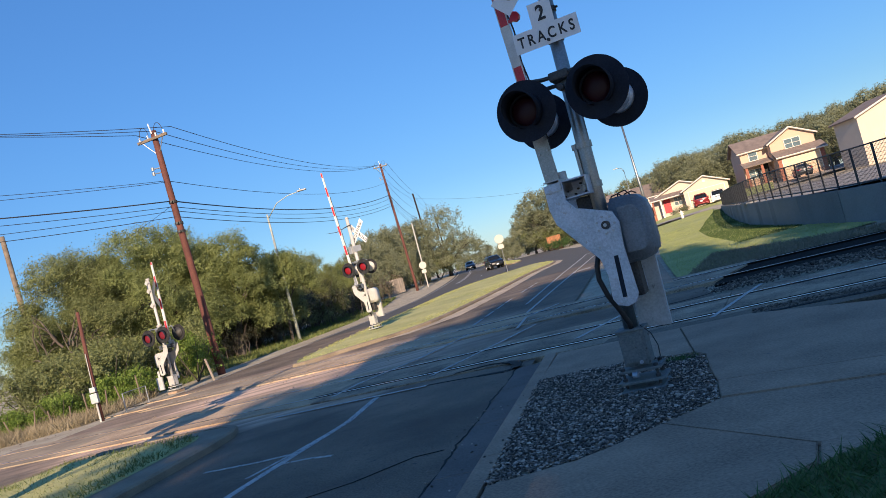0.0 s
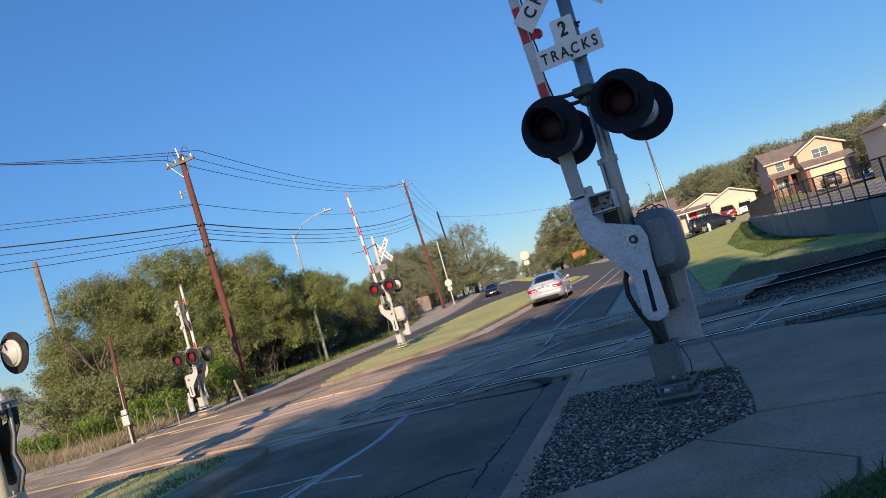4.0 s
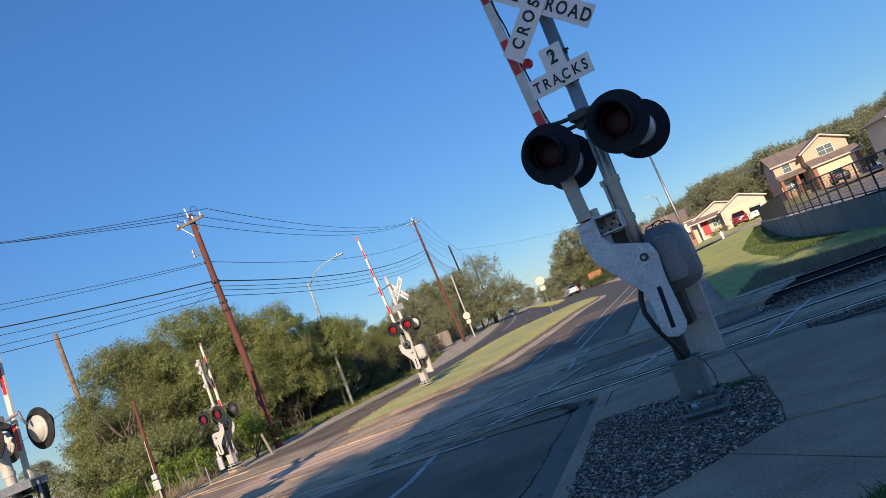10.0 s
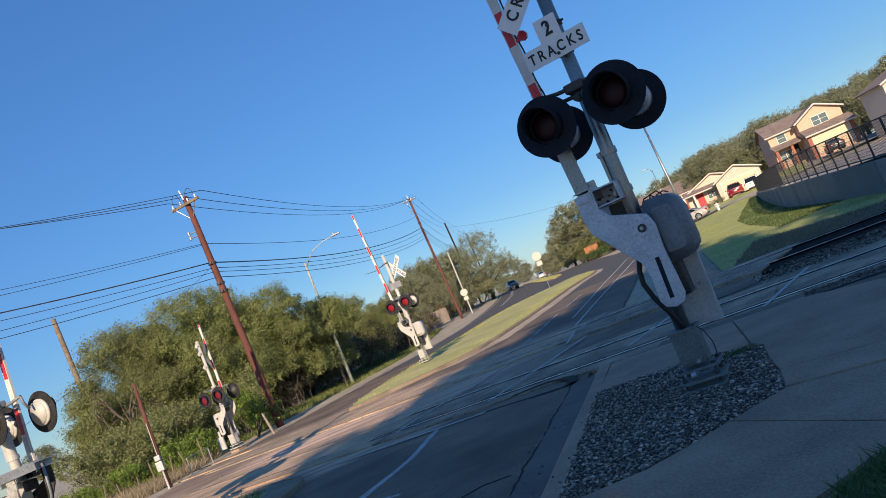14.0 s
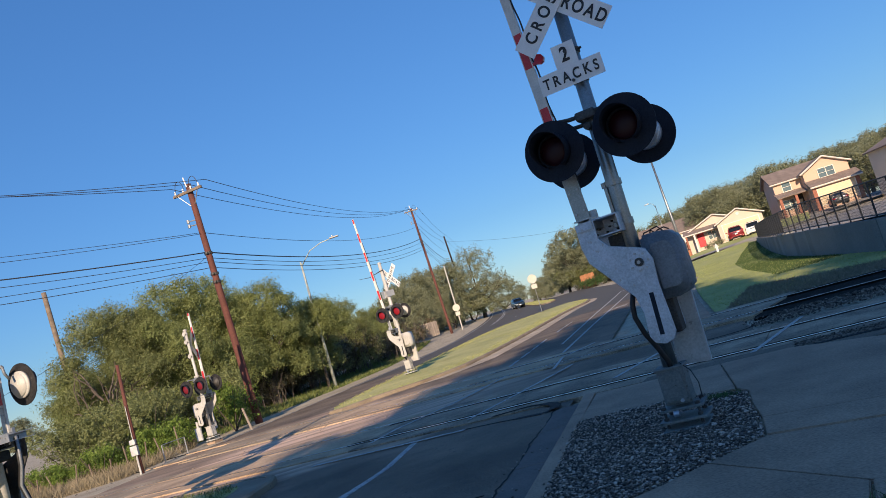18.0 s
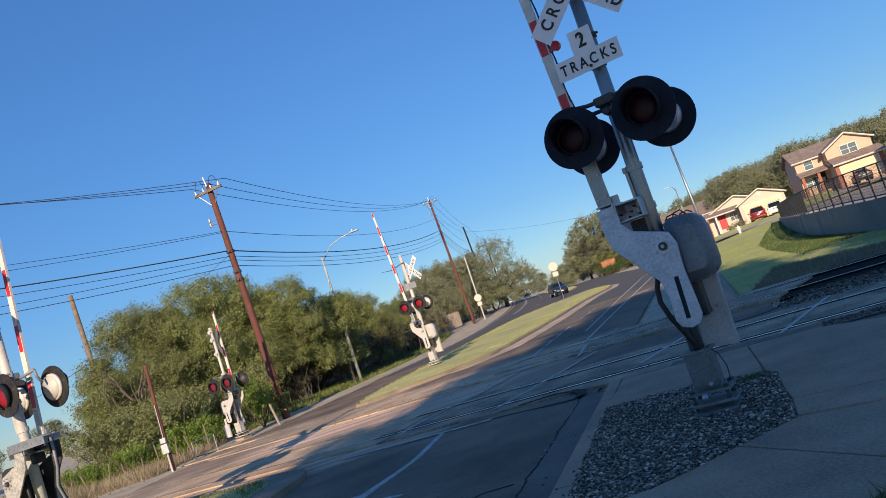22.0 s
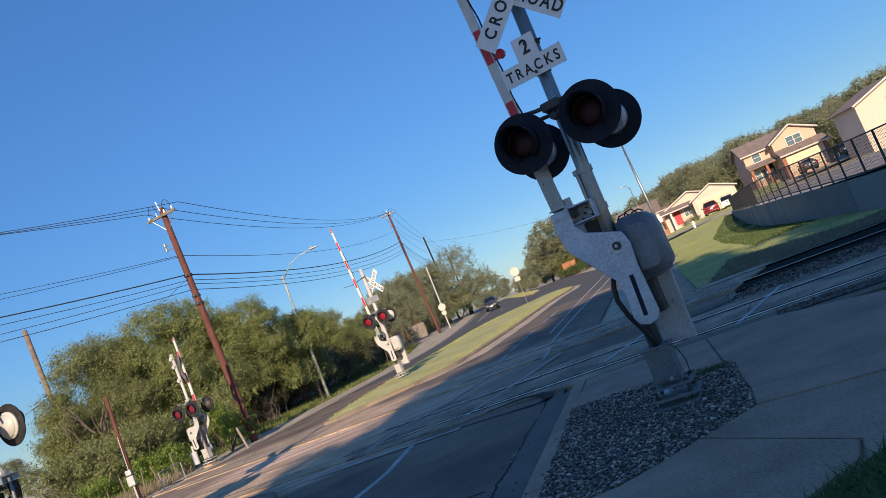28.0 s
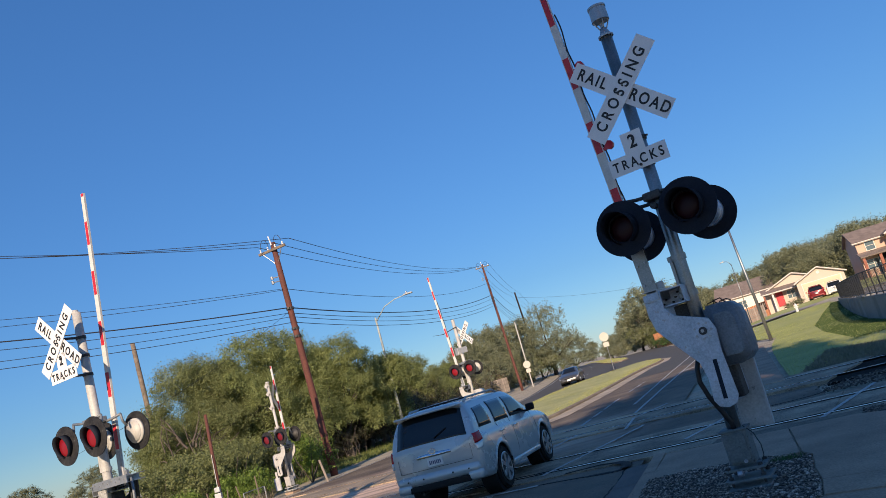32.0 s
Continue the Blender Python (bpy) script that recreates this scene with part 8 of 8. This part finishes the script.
def vehicle(kind, paint, label, category, name="car"):
    """A road vehicle that faces +y, its origin on the road below its middle."""
    s = SEDAN if kind == "sedan" else SUV
    suv = kind != "sedan"
    ob = thing(name, (0, 0, 0), 0, label, category, "vehicles")
    L, W, H, wb, r = s["L"], s["W"], s["H"], s["wb"], s["r"]
    hw = W / 2
    sh = Shell(s["side"])
    axles = (wb / 2 + (0.04 if not suv else 0.0), -wb / 2 + (0.06 if not suv else 0.0))
    arch = r + (0.05 if not suv else 0.075)
    # shell, open at the wheel arches
    ys = sorted(set([round(-L / 2 + L * k / 96, 4) for k in range(97)] + [row[0] for row in s["side"]]))
    ys = [y for y in ys if s["side"][0][0] <= y <= s["side"][-1][0]]
    rows = []
    for y in ys:
        c = sh.curve(y, 4)
        rows.append([(x, z) for x, z in c] + [(-x, z) for x, z in c[-2:0:-1]])
    m = len(rows[0])
    verts = []
    for y, row in zip(ys, rows):
        for x, z in row:
            q = Vector((y, z))
            for ya in axles:
                o = Vector((ya, r))
                d = q - o
                if abs(x) > hw * 0.72 and abs(d.length - arch) < 0.045 and z > 0.1:
                    q = o + d.normalized() * arch
            verts.append((x, q.x, q.y))
    faces = []
    for i in range(len(ys) - 1):
        for k in range(m):
            f = (i * m + k, i * m + (k + 1) % m, (i + 1) * m + (k + 1) % m, (i + 1) * m + k)
            cx, cy, cz = (sum(verts[j][a] for j in f) / 4 for a in range(3))
            if abs(cx) > hw * 0.72 and any(math.hypot(cy - ya, cz - r) < arch - 0.002 for ya in axles):
                continue
            faces.append(f)
    faces += [tuple(range(m)), tuple(range((len(ys) - 1) * m, len(ys) * m))]
    body = raw("body", verts, faces, paint, ob, smooth=True)
    bm = bmesh.new()
    bm.from_mesh(body.data)
    bmesh.ops.recalc_face_normals(bm, faces=bm.faces[:])
    bm.to_mesh(body.data)
    bm.free()
    g = M["carglass"]

    def pane(quad, sx, nm, mat, lift=0.006, nu=10, nv=5, lab="", parent=ob):
        """A patch of the flank, given by four corners in y and z."""
        a, b, c, d = (Vector(p) for p in quad)
        grid = []
        for i in range(nu + 1):
            p, q = a.lerp(b, i / nu), d.lerp(c, i / nu)
            grid.append([sh.side(*p.lerp(q, j / nv), sx) for j in range(nv + 1)])
        if sx < 0:
            grid = grid[::-1]
        return skin(nm, grid, mat, parent, lift, lab)

    def lid(y0, y1, f0, f1, nm, mat, lift=0.006, nu=10, nv=10, lab="", parent=ob):
        """A patch of the roof, screen or deck, f0 and f1 of the half width out at its two ends."""
        grid = []
        for i in range(nu + 1):
            y = y0 + (y1 - y0) * i / nu
            w = f0 + (f1 - f0) * i / nu
            grid.append([sh.top(y, -w + 2 * w * j / nv) for j in range(nv + 1)])
        return skin(nm, [row[::-1] for row in grid], mat, parent, lift, lab)
    lid(*s["screen"], 0.93, 0.94, "windscreen", g)
    lid(*s["back"], 0.95 if suv else 0.90, 0.93 if suv else 0.90, "rear_window", g)
    for sx in (-1, 1):
        for q in s["panes"]:
            pane(q, sx, "side_window", g)
        if not suv:
            pane(((-1.42, 0.985), (-1.29, 0.985), (-0.88, 1.31), (-0.95, 1.28)), sx, "side_window", g, nu=3)
        # wheel and arch
        for ya in axles:
            bm = bmesh.new()
            arc = [Vector((0, ya + arch * math.cos(a), r + arch * math.sin(a))) for a in np.linspace(-0.30 if not suv else -0.12, math.pi + (0.30 if not suv else 0.12), 25)]
            pts = []
            for p in arc:
                z = max(p.z, sh.at(p.y)[0][1] + 0.06)
                q = sh.side(p.y, max(z, sh.at(p.y)[2][1]), sx)
                pts.append((q.x - sx * 0.012, p.y, p.z))
            tube(bm, pts, 0.022 if not suv else 0.030, 8)
            part("arch_lip", bm, paint, ob, smooth=True)
            bm = bmesh.new()
            disc(bm, (sx * (hw - 0.24), ya, r + 0.01), arch + 0.015, 0.30, "x", 32)
            part("wheel_well", bm, M["trimblack"], ob)
            bm = bmesh.new()
            disc(bm, (0, 0, 0), r, 0.22, "x", 40)
            bmesh.ops.bevel(bm, geom=[e for e in bm.edges if e.calc_face_angle(0) > 1.0], offset=0.035, segments=3, affect="EDGES")
            wh = part("wheel", bm, M["tyre"], ob, smooth=False)
            wh.matrix_basis = pose(sx * (hw - 0.125), ya, r)
            bm = bmesh.new()
            disc(bm, (sx * 0.106, 0, 0), r * 0.66, 0.02, "x", 28)
            part("rim_back", bm, M["darkiron"], wh)
            bm = bmesh.new()
            spokes = 6 if suv else 5
            for k in range(spokes):
                for da in (-0.13, 0.13):
                    box(bm, sx * 0.118, 0, r * 0.34, 0.022, r * 0.11, r * 0.62, Matrix.Rotation(k * 2 * math.pi / spokes + da, 4, "X"), 0.004)
            disc(bm, (sx * 0.122, 0, 0), r * 0.17, 0.03, "x", 16)
            ring = [(sx * 0.114, r * 0.655 * math.cos(a), r * 0.655 * math.sin(a)) for a in np.linspace(0, 2 * math.pi, 33)]
            tube(bm, ring, 0.014, 6)
            part("rim", bm, M["rim"], wh, "alloy wheel rim")
        # lamps
        if suv:
            tl = pane(((-2.348, 1.00), (-2.16, 1.03), (-2.13, 1.19), (-2.335, 1.17)), sx, "tail_lamp", M["taillight"], 0.022, 8, 5, "red tail lamp round the corner")
            pane(((-2.348, 0.88), (-2.22, 0.90), (-2.17, 1.02), (-2.348, 0.99)), sx, "reverse_lamp", M["headlight"], 0.022, 8, 4, parent=tl)
            pane(((1.98, 0.80), (2.30, 0.76), (2.24, 0.86), (1.80, 0.96)), sx, "headlamp", M["headlight"], 0.014, 8, 4)
        else:
            tl = pane(((-2.352, 0.70), (-2.16, 0.76), (-2.02, 0.93), (-2.345, 0.84)), sx, "tail_lamp", M["taillight"], 0.012, 9, 5, "red tail lamp round the corner")
            bm = bmesh.new()
            prism(bm, [(sx * 0.36, 0.73), (sx * 0.71, 0.70), (sx * 0.70, 0.86), (sx * 0.42, 0.87)], -L / 2 - 0.022, -L / 2 + 0.05, "y")
            bmesh.ops.bevel(bm, geom=bm.edges[:], offset=0.012, segments=2, affect="EDGES")
            part("inner_lamp", bm, M["taillight"], tl, smooth=True)
            bm = bmesh.new()
            prism(bm, [(sx * 0.40, 0.755), (sx * 0.66, 0.735), (sx * 0.66, 0.785), (sx * 0.42, 0.80)], -L / 2 - 0.028, -L / 2 + 0.03, "y")
            part("reverse_lamp", bm, M["headlight"], tl)
            pane(((1.86, 0.60), (2.30, 0.53), (2.26, 0.60), (1.72, 0.755)), sx, "headlamp", M["headlight"], 0.012, 10, 4)
        # mirror, handles, seams, sill
        ym = s["screen"][1] - 0.42
        zm = (1.21 if suv else 0.985)
        q = sh.side(ym, zm - 0.06, sx)
        bm = bmesh.new()
        box(bm, q.x + sx * 0.13, ym, zm + 0.04, 0.19, 0.11, 0.15 if suv else 0.13, bevel=0.045)
        box(bm, q.x + sx * 0.02, ym + 0.01, zm - 0.02, 0.12, 0.06, 0.05, bevel=0.015)
        part("wing_mirror", bm, M["trimblack"] if suv and paint.name.startswith("pale") else paint, ob, smooth=True)
        zh = 1.03 if suv else 0.84
        for yy in ((-0.30, -1.12) if suv else (-0.30, -1.16)):
            q = sh.side(yy, zh, sx)
            bm = bmesh.new()
            box(bm, q.x + sx * 0.022, yy, zh, 0.03, 0.19, 0.032, bevel=0.011)
            part("door_handle", bm, M["chrome"], ob, smooth=True)
        zb0 = sh.at(0)[0][1]
        for y0, y1 in ((0.98, 0.92), (-0.44, -0.44), (-1.04 if suv else -0.98, -1.20)):
            bm = bmesh.new()
            zt = s["panes"][0][0][1] - 0.01
            pts = []
            for k in range(9):
                z = zb0 + 0.10 + (zt - zb0 - 0.10) * k / 8
                yy = y0 + (y1 - y0) * (k / 8) ** 2
                if min(math.hypot(yy - ya, z - r) for ya in axles) > arch + 0.03:
                    pts.append(sh.side(yy, z, sx))
            if len(pts) > 2:
                tube(bm, pts, 0.004, 6)
                part("door_seam", bm, M["trimblack"], ob)
        bm = bmesh.new()
        box(bm, sx * hw * 0.955, (axles[0] + axles[1]) / 2, zb0 + 0.06, 0.08, wb - 2 * arch - 0.06, 0.10, bevel=0.03)
        part("sill", bm, paint, ob, smooth=True)
    # bumpers
    zb1 = 0.60 if suv else 0.50
    bm = bmesh.new()
    box(bm, 0, -L / 2 + 0.13, zb1, W * 0.90, 0.34, 0.22 if suv else 0.30, bevel=0.10)
    rb = part("rear_bumper", bm, paint, ob, smooth=True)
    bm = bmesh.new()
    box(bm, 0, -L / 2 + 0.06, zb1 - (0.15 if suv else 0.19), W * 0.66, 0.22, 0.12 if suv else 0.08, bevel=0.03)
    part("bumper_insert", bm, M["trimblack"], rb)
    if suv:
        for x in (-0.62, -0.3, 0.3, 0.62):
            bm = bmesh.new()
            disc(bm, (x, -L / 2 - 0.045, zb1 + 0.01), 0.014, 0.02, "y", 10)
            part("parking_sensor", bm, M["trimblack"], rb)
        for x in (-0.72, 0.72):
            bm = bmesh.new()
            box(bm, x, -L / 2 + 0.07, zb1 - 0.12, 0.30, 0.24, 0.16, bevel=0.05)
            part("bumper_corner", bm, paint, rb, smooth=True)
        bm = bmesh.new()
        tube(bm, [(-0.44, -L / 2 + 0.5, 0.36), (-0.44, -L / 2 + 0.10, 0.34)], 0.03, 10)
        part("exhaust", bm, M["darkiron"], ob)
    bm = bmesh.new()
    box(bm, 0, L / 2 - 0.12, 0.56 if suv else 0.40, W * 0.76, 0.30, 0.24, bevel=0.10)
    fb = part("front_bumper", bm, paint, ob, smooth=True)
    bm = bmesh.new()
    box(bm, 0, L / 2 - 0.02, 0.80 if suv else 0.555, W * 0.42, 0.07, 0.16 if suv else 0.075, bevel=0.02)
    part("grille", bm, M["trimblack"], ob)
    bm = bmesh.new()
    box(bm, 0, L / 2 + 0.0, 0.34 if not suv else 0.46, W * 0.52, 0.08, 0.09, bevel=0.02)
    part("lower_grille", bm, M["trimblack"], fb)
    bm = bmesh.new()
    box(bm, 0, L / 2 + 0.04, 0.55 if suv else 0.42, 0.32, 0.02, 0.15, bevel=0.004)
    part("front_plate", bm, M["plate"], fb)
    # number plate, trim and badge on the back
    zp = 0.87 if suv else 0.74
    bm = bmesh.new()
    box(bm, 0, -L / 2 - 0.008, zp, 0.31, 0.02, 0.155, bevel=0.004)
    pl = part("rear_plate", bm, M["plate"], ob, "white number plate with dark bars")
    for k in range(7):
        bm = bmesh.new()
        box(bm, -0.105 + k * 0.035, -L / 2 - 0.02, zp - 0.01, 0.02, 0.006, 0.065)
        part("plate_bar", bm, M["platebar"], pl)
    bm = bmesh.new()
    wide = 0.36 if suv else 0.33
    zt = zp + 0.10
    prism(bm, [(-wide, zt - 0.01), (wide, zt - 0.01), (wide * 0.94, zt + 0.045), (0.12, zt + 0.06), (-0.12, zt + 0.06), (-wide * 0.94, zt + 0.045)], -L / 2 - 0.03, -L / 2 + 0.05, "y")
    bmesh.ops.bevel(bm, geom=bm.edges[:], offset=0.008, segments=2, affect="EDGES")
    gr = part("plate_trim", bm, M["chrome"] if suv else paint, ob, smooth=True)
    bm = bmesh.new()
    ring = [(0.062 * math.cos(a), -L / 2 - 0.035, zt + 0.085 + 0.042 * math.sin(a)) for a in np.linspace(0, 2 * math.pi, 21)]
    tube(bm, ring, 0.009, 6)
    part("badge", bm, M["chrome"], gr, "plain oval badge")
    bm = bmesh.new()
    if suv:
        tube(bm, [(-0.74, -L / 2 - 0.004, 1.02), (-0.74, -L / 2 - 0.004, 0.76), (0.74, -L / 2 - 0.004, 0.76), (0.74, -L / 2 - 0.004, 1.02)], 0.0035, 5)
    else:
        tube(bm, [(-0.35, -L / 2 - 0.004, 0.90), (-0.35, -L / 2 - 0.004, 0.66), (0.35, -L / 2 - 0.004, 0.66), (0.35, -L / 2 - 0.004, 0.90)], 0.003, 5)
    part("tailgate_seam" if suv else "boot_seam", bm, M["trimblack"], ob)
    if suv:
        for sx in (-1, 1):
            bm = bmesh.new()
            tube(bm, [(sx * 0.60, -1.80, H - 0.03), (sx * 0.61, -1.62, H + 0.045), (sx * 0.61, -0.2, H + 0.045), (sx * 0.60, 0.05, H - 0.03)], 0.020, 8)
            part("roof_rail", bm, M["galv"] if paint.name.startswith("pale") else M["trimblack"], ob, smooth=True)
        for y in (-1.25, -0.55):
            bm = bmesh.new()
            tube(bm, [(-0.61, y, H + 0.045), (0.61, y, H + 0.045)], 0.014, 8)
            part("cross_bar", bm, M["trimblack"], ob)
        lid(-2.10, -1.90, 0.96, 0.98, "roof_spoiler", paint, 0.03, 6, 10)
        bm = bmesh.new()
        box(bm, 0, -2.17, H - 0.035, 1.32, 0.24, 0.045, bevel=0.018)
        part("spoiler_lip", bm, paint, ob, smooth=True)
        bm = bmesh.new()
        tube(bm, [sh.top(-2.31, 0.1) + Vector((0, -0.02, 0.01)), sh.top(-2.27, 0.45) + Vector((0, -0.02, 0.01))], 0.010, 6)
        part("rear_wiper", bm, M["trimblack"], ob)
    else:
        lid(-2.26, -2.17, 0.86, 0.90, "boot_spoiler", paint, 0.035, 4, 10)
    return ob


def car_paint(name, c, metal=0.5, rough=0.32):
    m = material(name, tuple(x * 0.94 for x in c), c, rough, metal, 1.5, 300, 0.0)
    bs = m.node_tree.nodes["Principled BSDF"]
    bs.inputs["Coat Weight"].default_value = 0.6
    bs.inputs["Coat Roughness"].default_value = 0.06
    return m


PAINT = dict(silver=car_paint("silver_car_paint", (0.49, 0.51, 0.525), 0.35, 0.28), pale=car_paint("pale_silver_car_paint", (0.54, 0.555, 0.555), 0.25, 0.30), dark=car_paint("black_car_paint", (0.006, 0.0065, 0.008), 0.0), charcoal=car_paint("charcoal_car_paint", (0.05, 0.052, 0.055), 0.4),
             blue=car_paint("blue_car_paint", (0.012, 0.03, 0.055), 0.3), red=car_paint("red_car_paint", (0.20, 0.012, 0.012), 0.2), white=car_paint("white_car_paint", (0.72, 0.72, 0.70), 0.0),
             grey=car_paint("grey_car_paint", (0.10, 0.10, 0.10), 0.4), champagne=car_paint("champagne_car_paint", (0.52, 0.49, 0.43), 0.4))

CARS = {}


def build_cars():
    CARS["sedan_out"] = vehicle("sedan", PAINT["silver"], "silver saloon car driving over the crossing", "car")
    CARS["suv_turn"] = vehicle("suv", PAINT["dark"], "black sport utility car turning at the median", "car")
    CARS["sedan_in"] = vehicle("sedan", PAINT["dark"], "black saloon car coming down the road", "car")
    CARS["suv_blue"] = vehicle("suv", PAINT["blue"], "dark blue sport utility car coming over the rise", "car")
    CARS["suv_in"] = vehicle("suv", PAINT["charcoal"], "charcoal sport utility car coming down the road", "car")
    CARS["sedan_join"] = vehicle("sedan", PAINT["grey"], "grey saloon car turning out of the side street", "car")
    CARS["suv_out"] = vehicle("suv", PAINT["pale"], "silver sport utility car with roof rails crossing the tracks", "car")
    CARS["sedan_side"] = vehicle("sedan", PAINT["champagne"], "pale champagne saloon car in the side street", "car")
    # parked before the houses
    for kind, paint, az, r, turn, z, lab in (("suv", "red", 19.95, 92.5, -18, 0.84, "red hatchback parked on the drive"), ("suv", "white", 21.2, 92, -24, 0.80, "white pick-up parked on the drive"),
                                             ("sedan", "charcoal", 26.6, 91.5, -18, 1.36, "dark saloon car parked before the garage")):
        c = vehicle(kind, PAINT[paint], lab, "car")
        p = polar(az, r)
        c.matrix_basis = pose(p.x, p.y, z, 0, 0, turn) @ Matrix.Diagonal((0.88, 0.88, 0.88, 1))


def drive(car, rows, scale=1.0, level=None):
    """Rows of seconds, x, y: the car follows them along the ground, turned the way it goes."""
    out = []
    for i, (t, x, y) in enumerate(rows):
        a, b = rows[max(0, i - 1)], rows[min(len(rows) - 1, i + 1)]
        dx, dy = b[1] - a[1], b[2] - a[2]
        if math.hypot(dx, dy) < 0.3:
            head = out[-1][2]
        else:
            head = math.degrees(math.atan2(-dx, dy))
        if out:
            while head - out[-1][2] > 180:
                head -= 360
            while head - out[-1][2] < -180:
                head += 360
        z = gz(x, y) + 0.04
        if level:
            z = z + (level(x, y) - z) * ramp(x, 22, 30) if x > 22 else z
        out.append((t, (x, y, z), head))
    car.scale = (scale,) * 3
    walk(car, [(t, pose(*p, 0, 0, h)) for t, p, h in out])


def street(x, y):
    return max(gz(x, y), terrace(x, y)) + 0.04


def lane(t, u, v):
    p = uv(u, v)
    return (t, p.x, p.y)


def motions():
    k = 0.94
    drive(CARS["sedan_out"], [lane(0, -6.5, -6.5), lane(1.0, 3.9, -6.3), lane(1.3, 7.4, -6.2), lane(1.7, 11.3, -6.0), lane(1.8, 12.3, -5.95), lane(2.2, 17.0, -5.9), lane(2.4, 19.4, -5.85), lane(2.8, 24.2, -5.7), lane(3.2, 28.7, -5.6), lane(3.5, 32.0, -5.6), lane(4.5, 45.5, -5.6),
                               (5.5, 9.5, 59.5), (6, 11.1, 66.5), (6.5, 12.5, 73), (7, 13.2, 78), (7.5, 13.7, 83.5), (8, 14.1, 90), (8.5, 14.4, 96), (9, 14.7, 102), (9.5, 15.0, 109), (10, 15.4, 116.5), (10.5, 15.6, 122.5),
                               (11, 15.8, 129), (12, 15.8, 137), (13, 15.6, 145), (14.5, 14.8, 170), (17, 14.2, 250), (32, 12, 620)], k)
    drive(CARS["suv_turn"], [(0, 8.2, 97), (0.4, 8.5, 94), (0.8, 9.2, 90.5), (1.2, 10.3, 87), (1.6, 11.9, 84.5), (2.0, 13.9, 82.5), (2.4, 15.8, 81), (3.5, 23, 79.5), (6, 45, 81.5), (8, 64, 90), (12, 98, 108), (32, 104, 111)], k, street)
    drive(CARS["sedan_in"], [(0, 6.7, 124.5), (0.8, 6.6, 121), (1.6, 6.4, 116.5), (2.4, 6.0, 110), (2.8, 5.7, 105.5), (3.2, 5.3, 100), (3.5, 4.9, 95), (4.5, 3.0, 78), (5.5, 0.6, 63), lane(6, 52.5, -14.8), lane(6.5, 45.5, -14.4),
                              lane(7, 38.0, -14.1), lane(7.5, 30.0, -14.0), lane(8, 22.6, -14.0), lane(8.3, 18.3, -14.0), lane(8.6, 14.8, -14.05), lane(9.2, 7.5, -14.1), lane(10, -2, -14.1), lane(32, -240, -14.1)], 0.88)
    drive(CARS["suv_blue"], [(0, 13, 420), (6, 11.5, 290), (9, 9.6, 200), (10.5, 8.2, 160), (11.5, 7.2, 135), (12.5, 7.0, 128.5), (14.5, 7.05, 125.5), (16.5, 7.6, 123), (17.5, 8.2, 120.5), (18.5, 8.7, 114.5), (19.5, 8.9, 109.5), (20.5, 8.8, 103), (21, 8.5, 98), (21.5, 8.3, 94.5),
                              (22, 8.5, 89.5), (22.5, 9.3, 86.3), (23, 10.8, 84.6), (23.5, 12.5, 83), (24, 14.3, 81.5), (25, 19.2, 79.8), (26, 26.5, 79), (27.5, 41.2, 80), (28, 46.4, 80.9), (30, 67, 88), (32, 86, 98)], 0.84, street)
    drive(CARS["suv_in"], [(0, 20, 600), (15, 14.5, 290), (20.5, 12.2, 220), (23, 11.0, 198), (24, 10.2, 184), (25, 8.9, 161), (25.5, 8.2, 149), (26.5, 7.0, 127), (27.5, 6.1, 109), (28, 5.4, 98), (28.4, 4.8, 91.5), (28.8, 4.0, 85), (29.2, 3.0, 78.5), (29.6, 2.2, 72.5),
                            (30, 1.15, 66), (30.4, 0.0, 59), lane(30.8, 50.9, -14.9), lane(31.2, 46.4, -14.9), lane(31.6, 41.0, -14.9), lane(32, 36.2, -14.9)], k)
    drive(CARS["sedan_join"], [(0, 300, 180), (24, 60, 88), (26, 38, 80.6), (27.5, 24, 80.4), (28.4, 18, 81.2), (28.8, 15.4, 82.6), (29.2, 13.2, 84), (29.6, 11.9, 84.9), (30, 9.6, 86), (30.4, 7.6, 85.2), (30.8, 6.3, 82.3), (31.2, 5.3, 78.7), (31.6, 4.3, 74.2),
                                (32, 3.1, 68)], k, street)
    drive(CARS["suv_out"], [lane(0, -230, -5.4), lane(30, -6.3, -5.45), lane(31.0, 3.6, -5.42), lane(31.4, 7.7, -5.38), lane(31.7, 10.75, -5.32), lane(31.85, 12.3, -5.26), lane(32, 13.98, -5.19)], k)
    drive(CARS["sedan_side"], [(0, 190, 140), (9, 66, 88.5), (10, 54, 83.5), (11, 45, 81), (11.5, 39.9, 80.2), (12, 35.7, 79.9), (12.5, 31.8, 80.1), (13, 28.9, 80.6), (13.5, 26.2, 81.4), (14, 24.2, 82.3), (14.5, 22.6, 83.2), (16, 20.6, 84.4), (17, 20.3, 84.6), (32, 20.3, 84.6)], k, street)

build_ground()
build_roads()
build_markings()
ISLES = build_islands()
build_signals()
build_poles()
build_lamps()
build_wall()
build_houses()
build_trees()
build_small()
build_cars()
build_grass(*ISLES)
build_gravel()
build_pavement()
build_tracks()
motions()
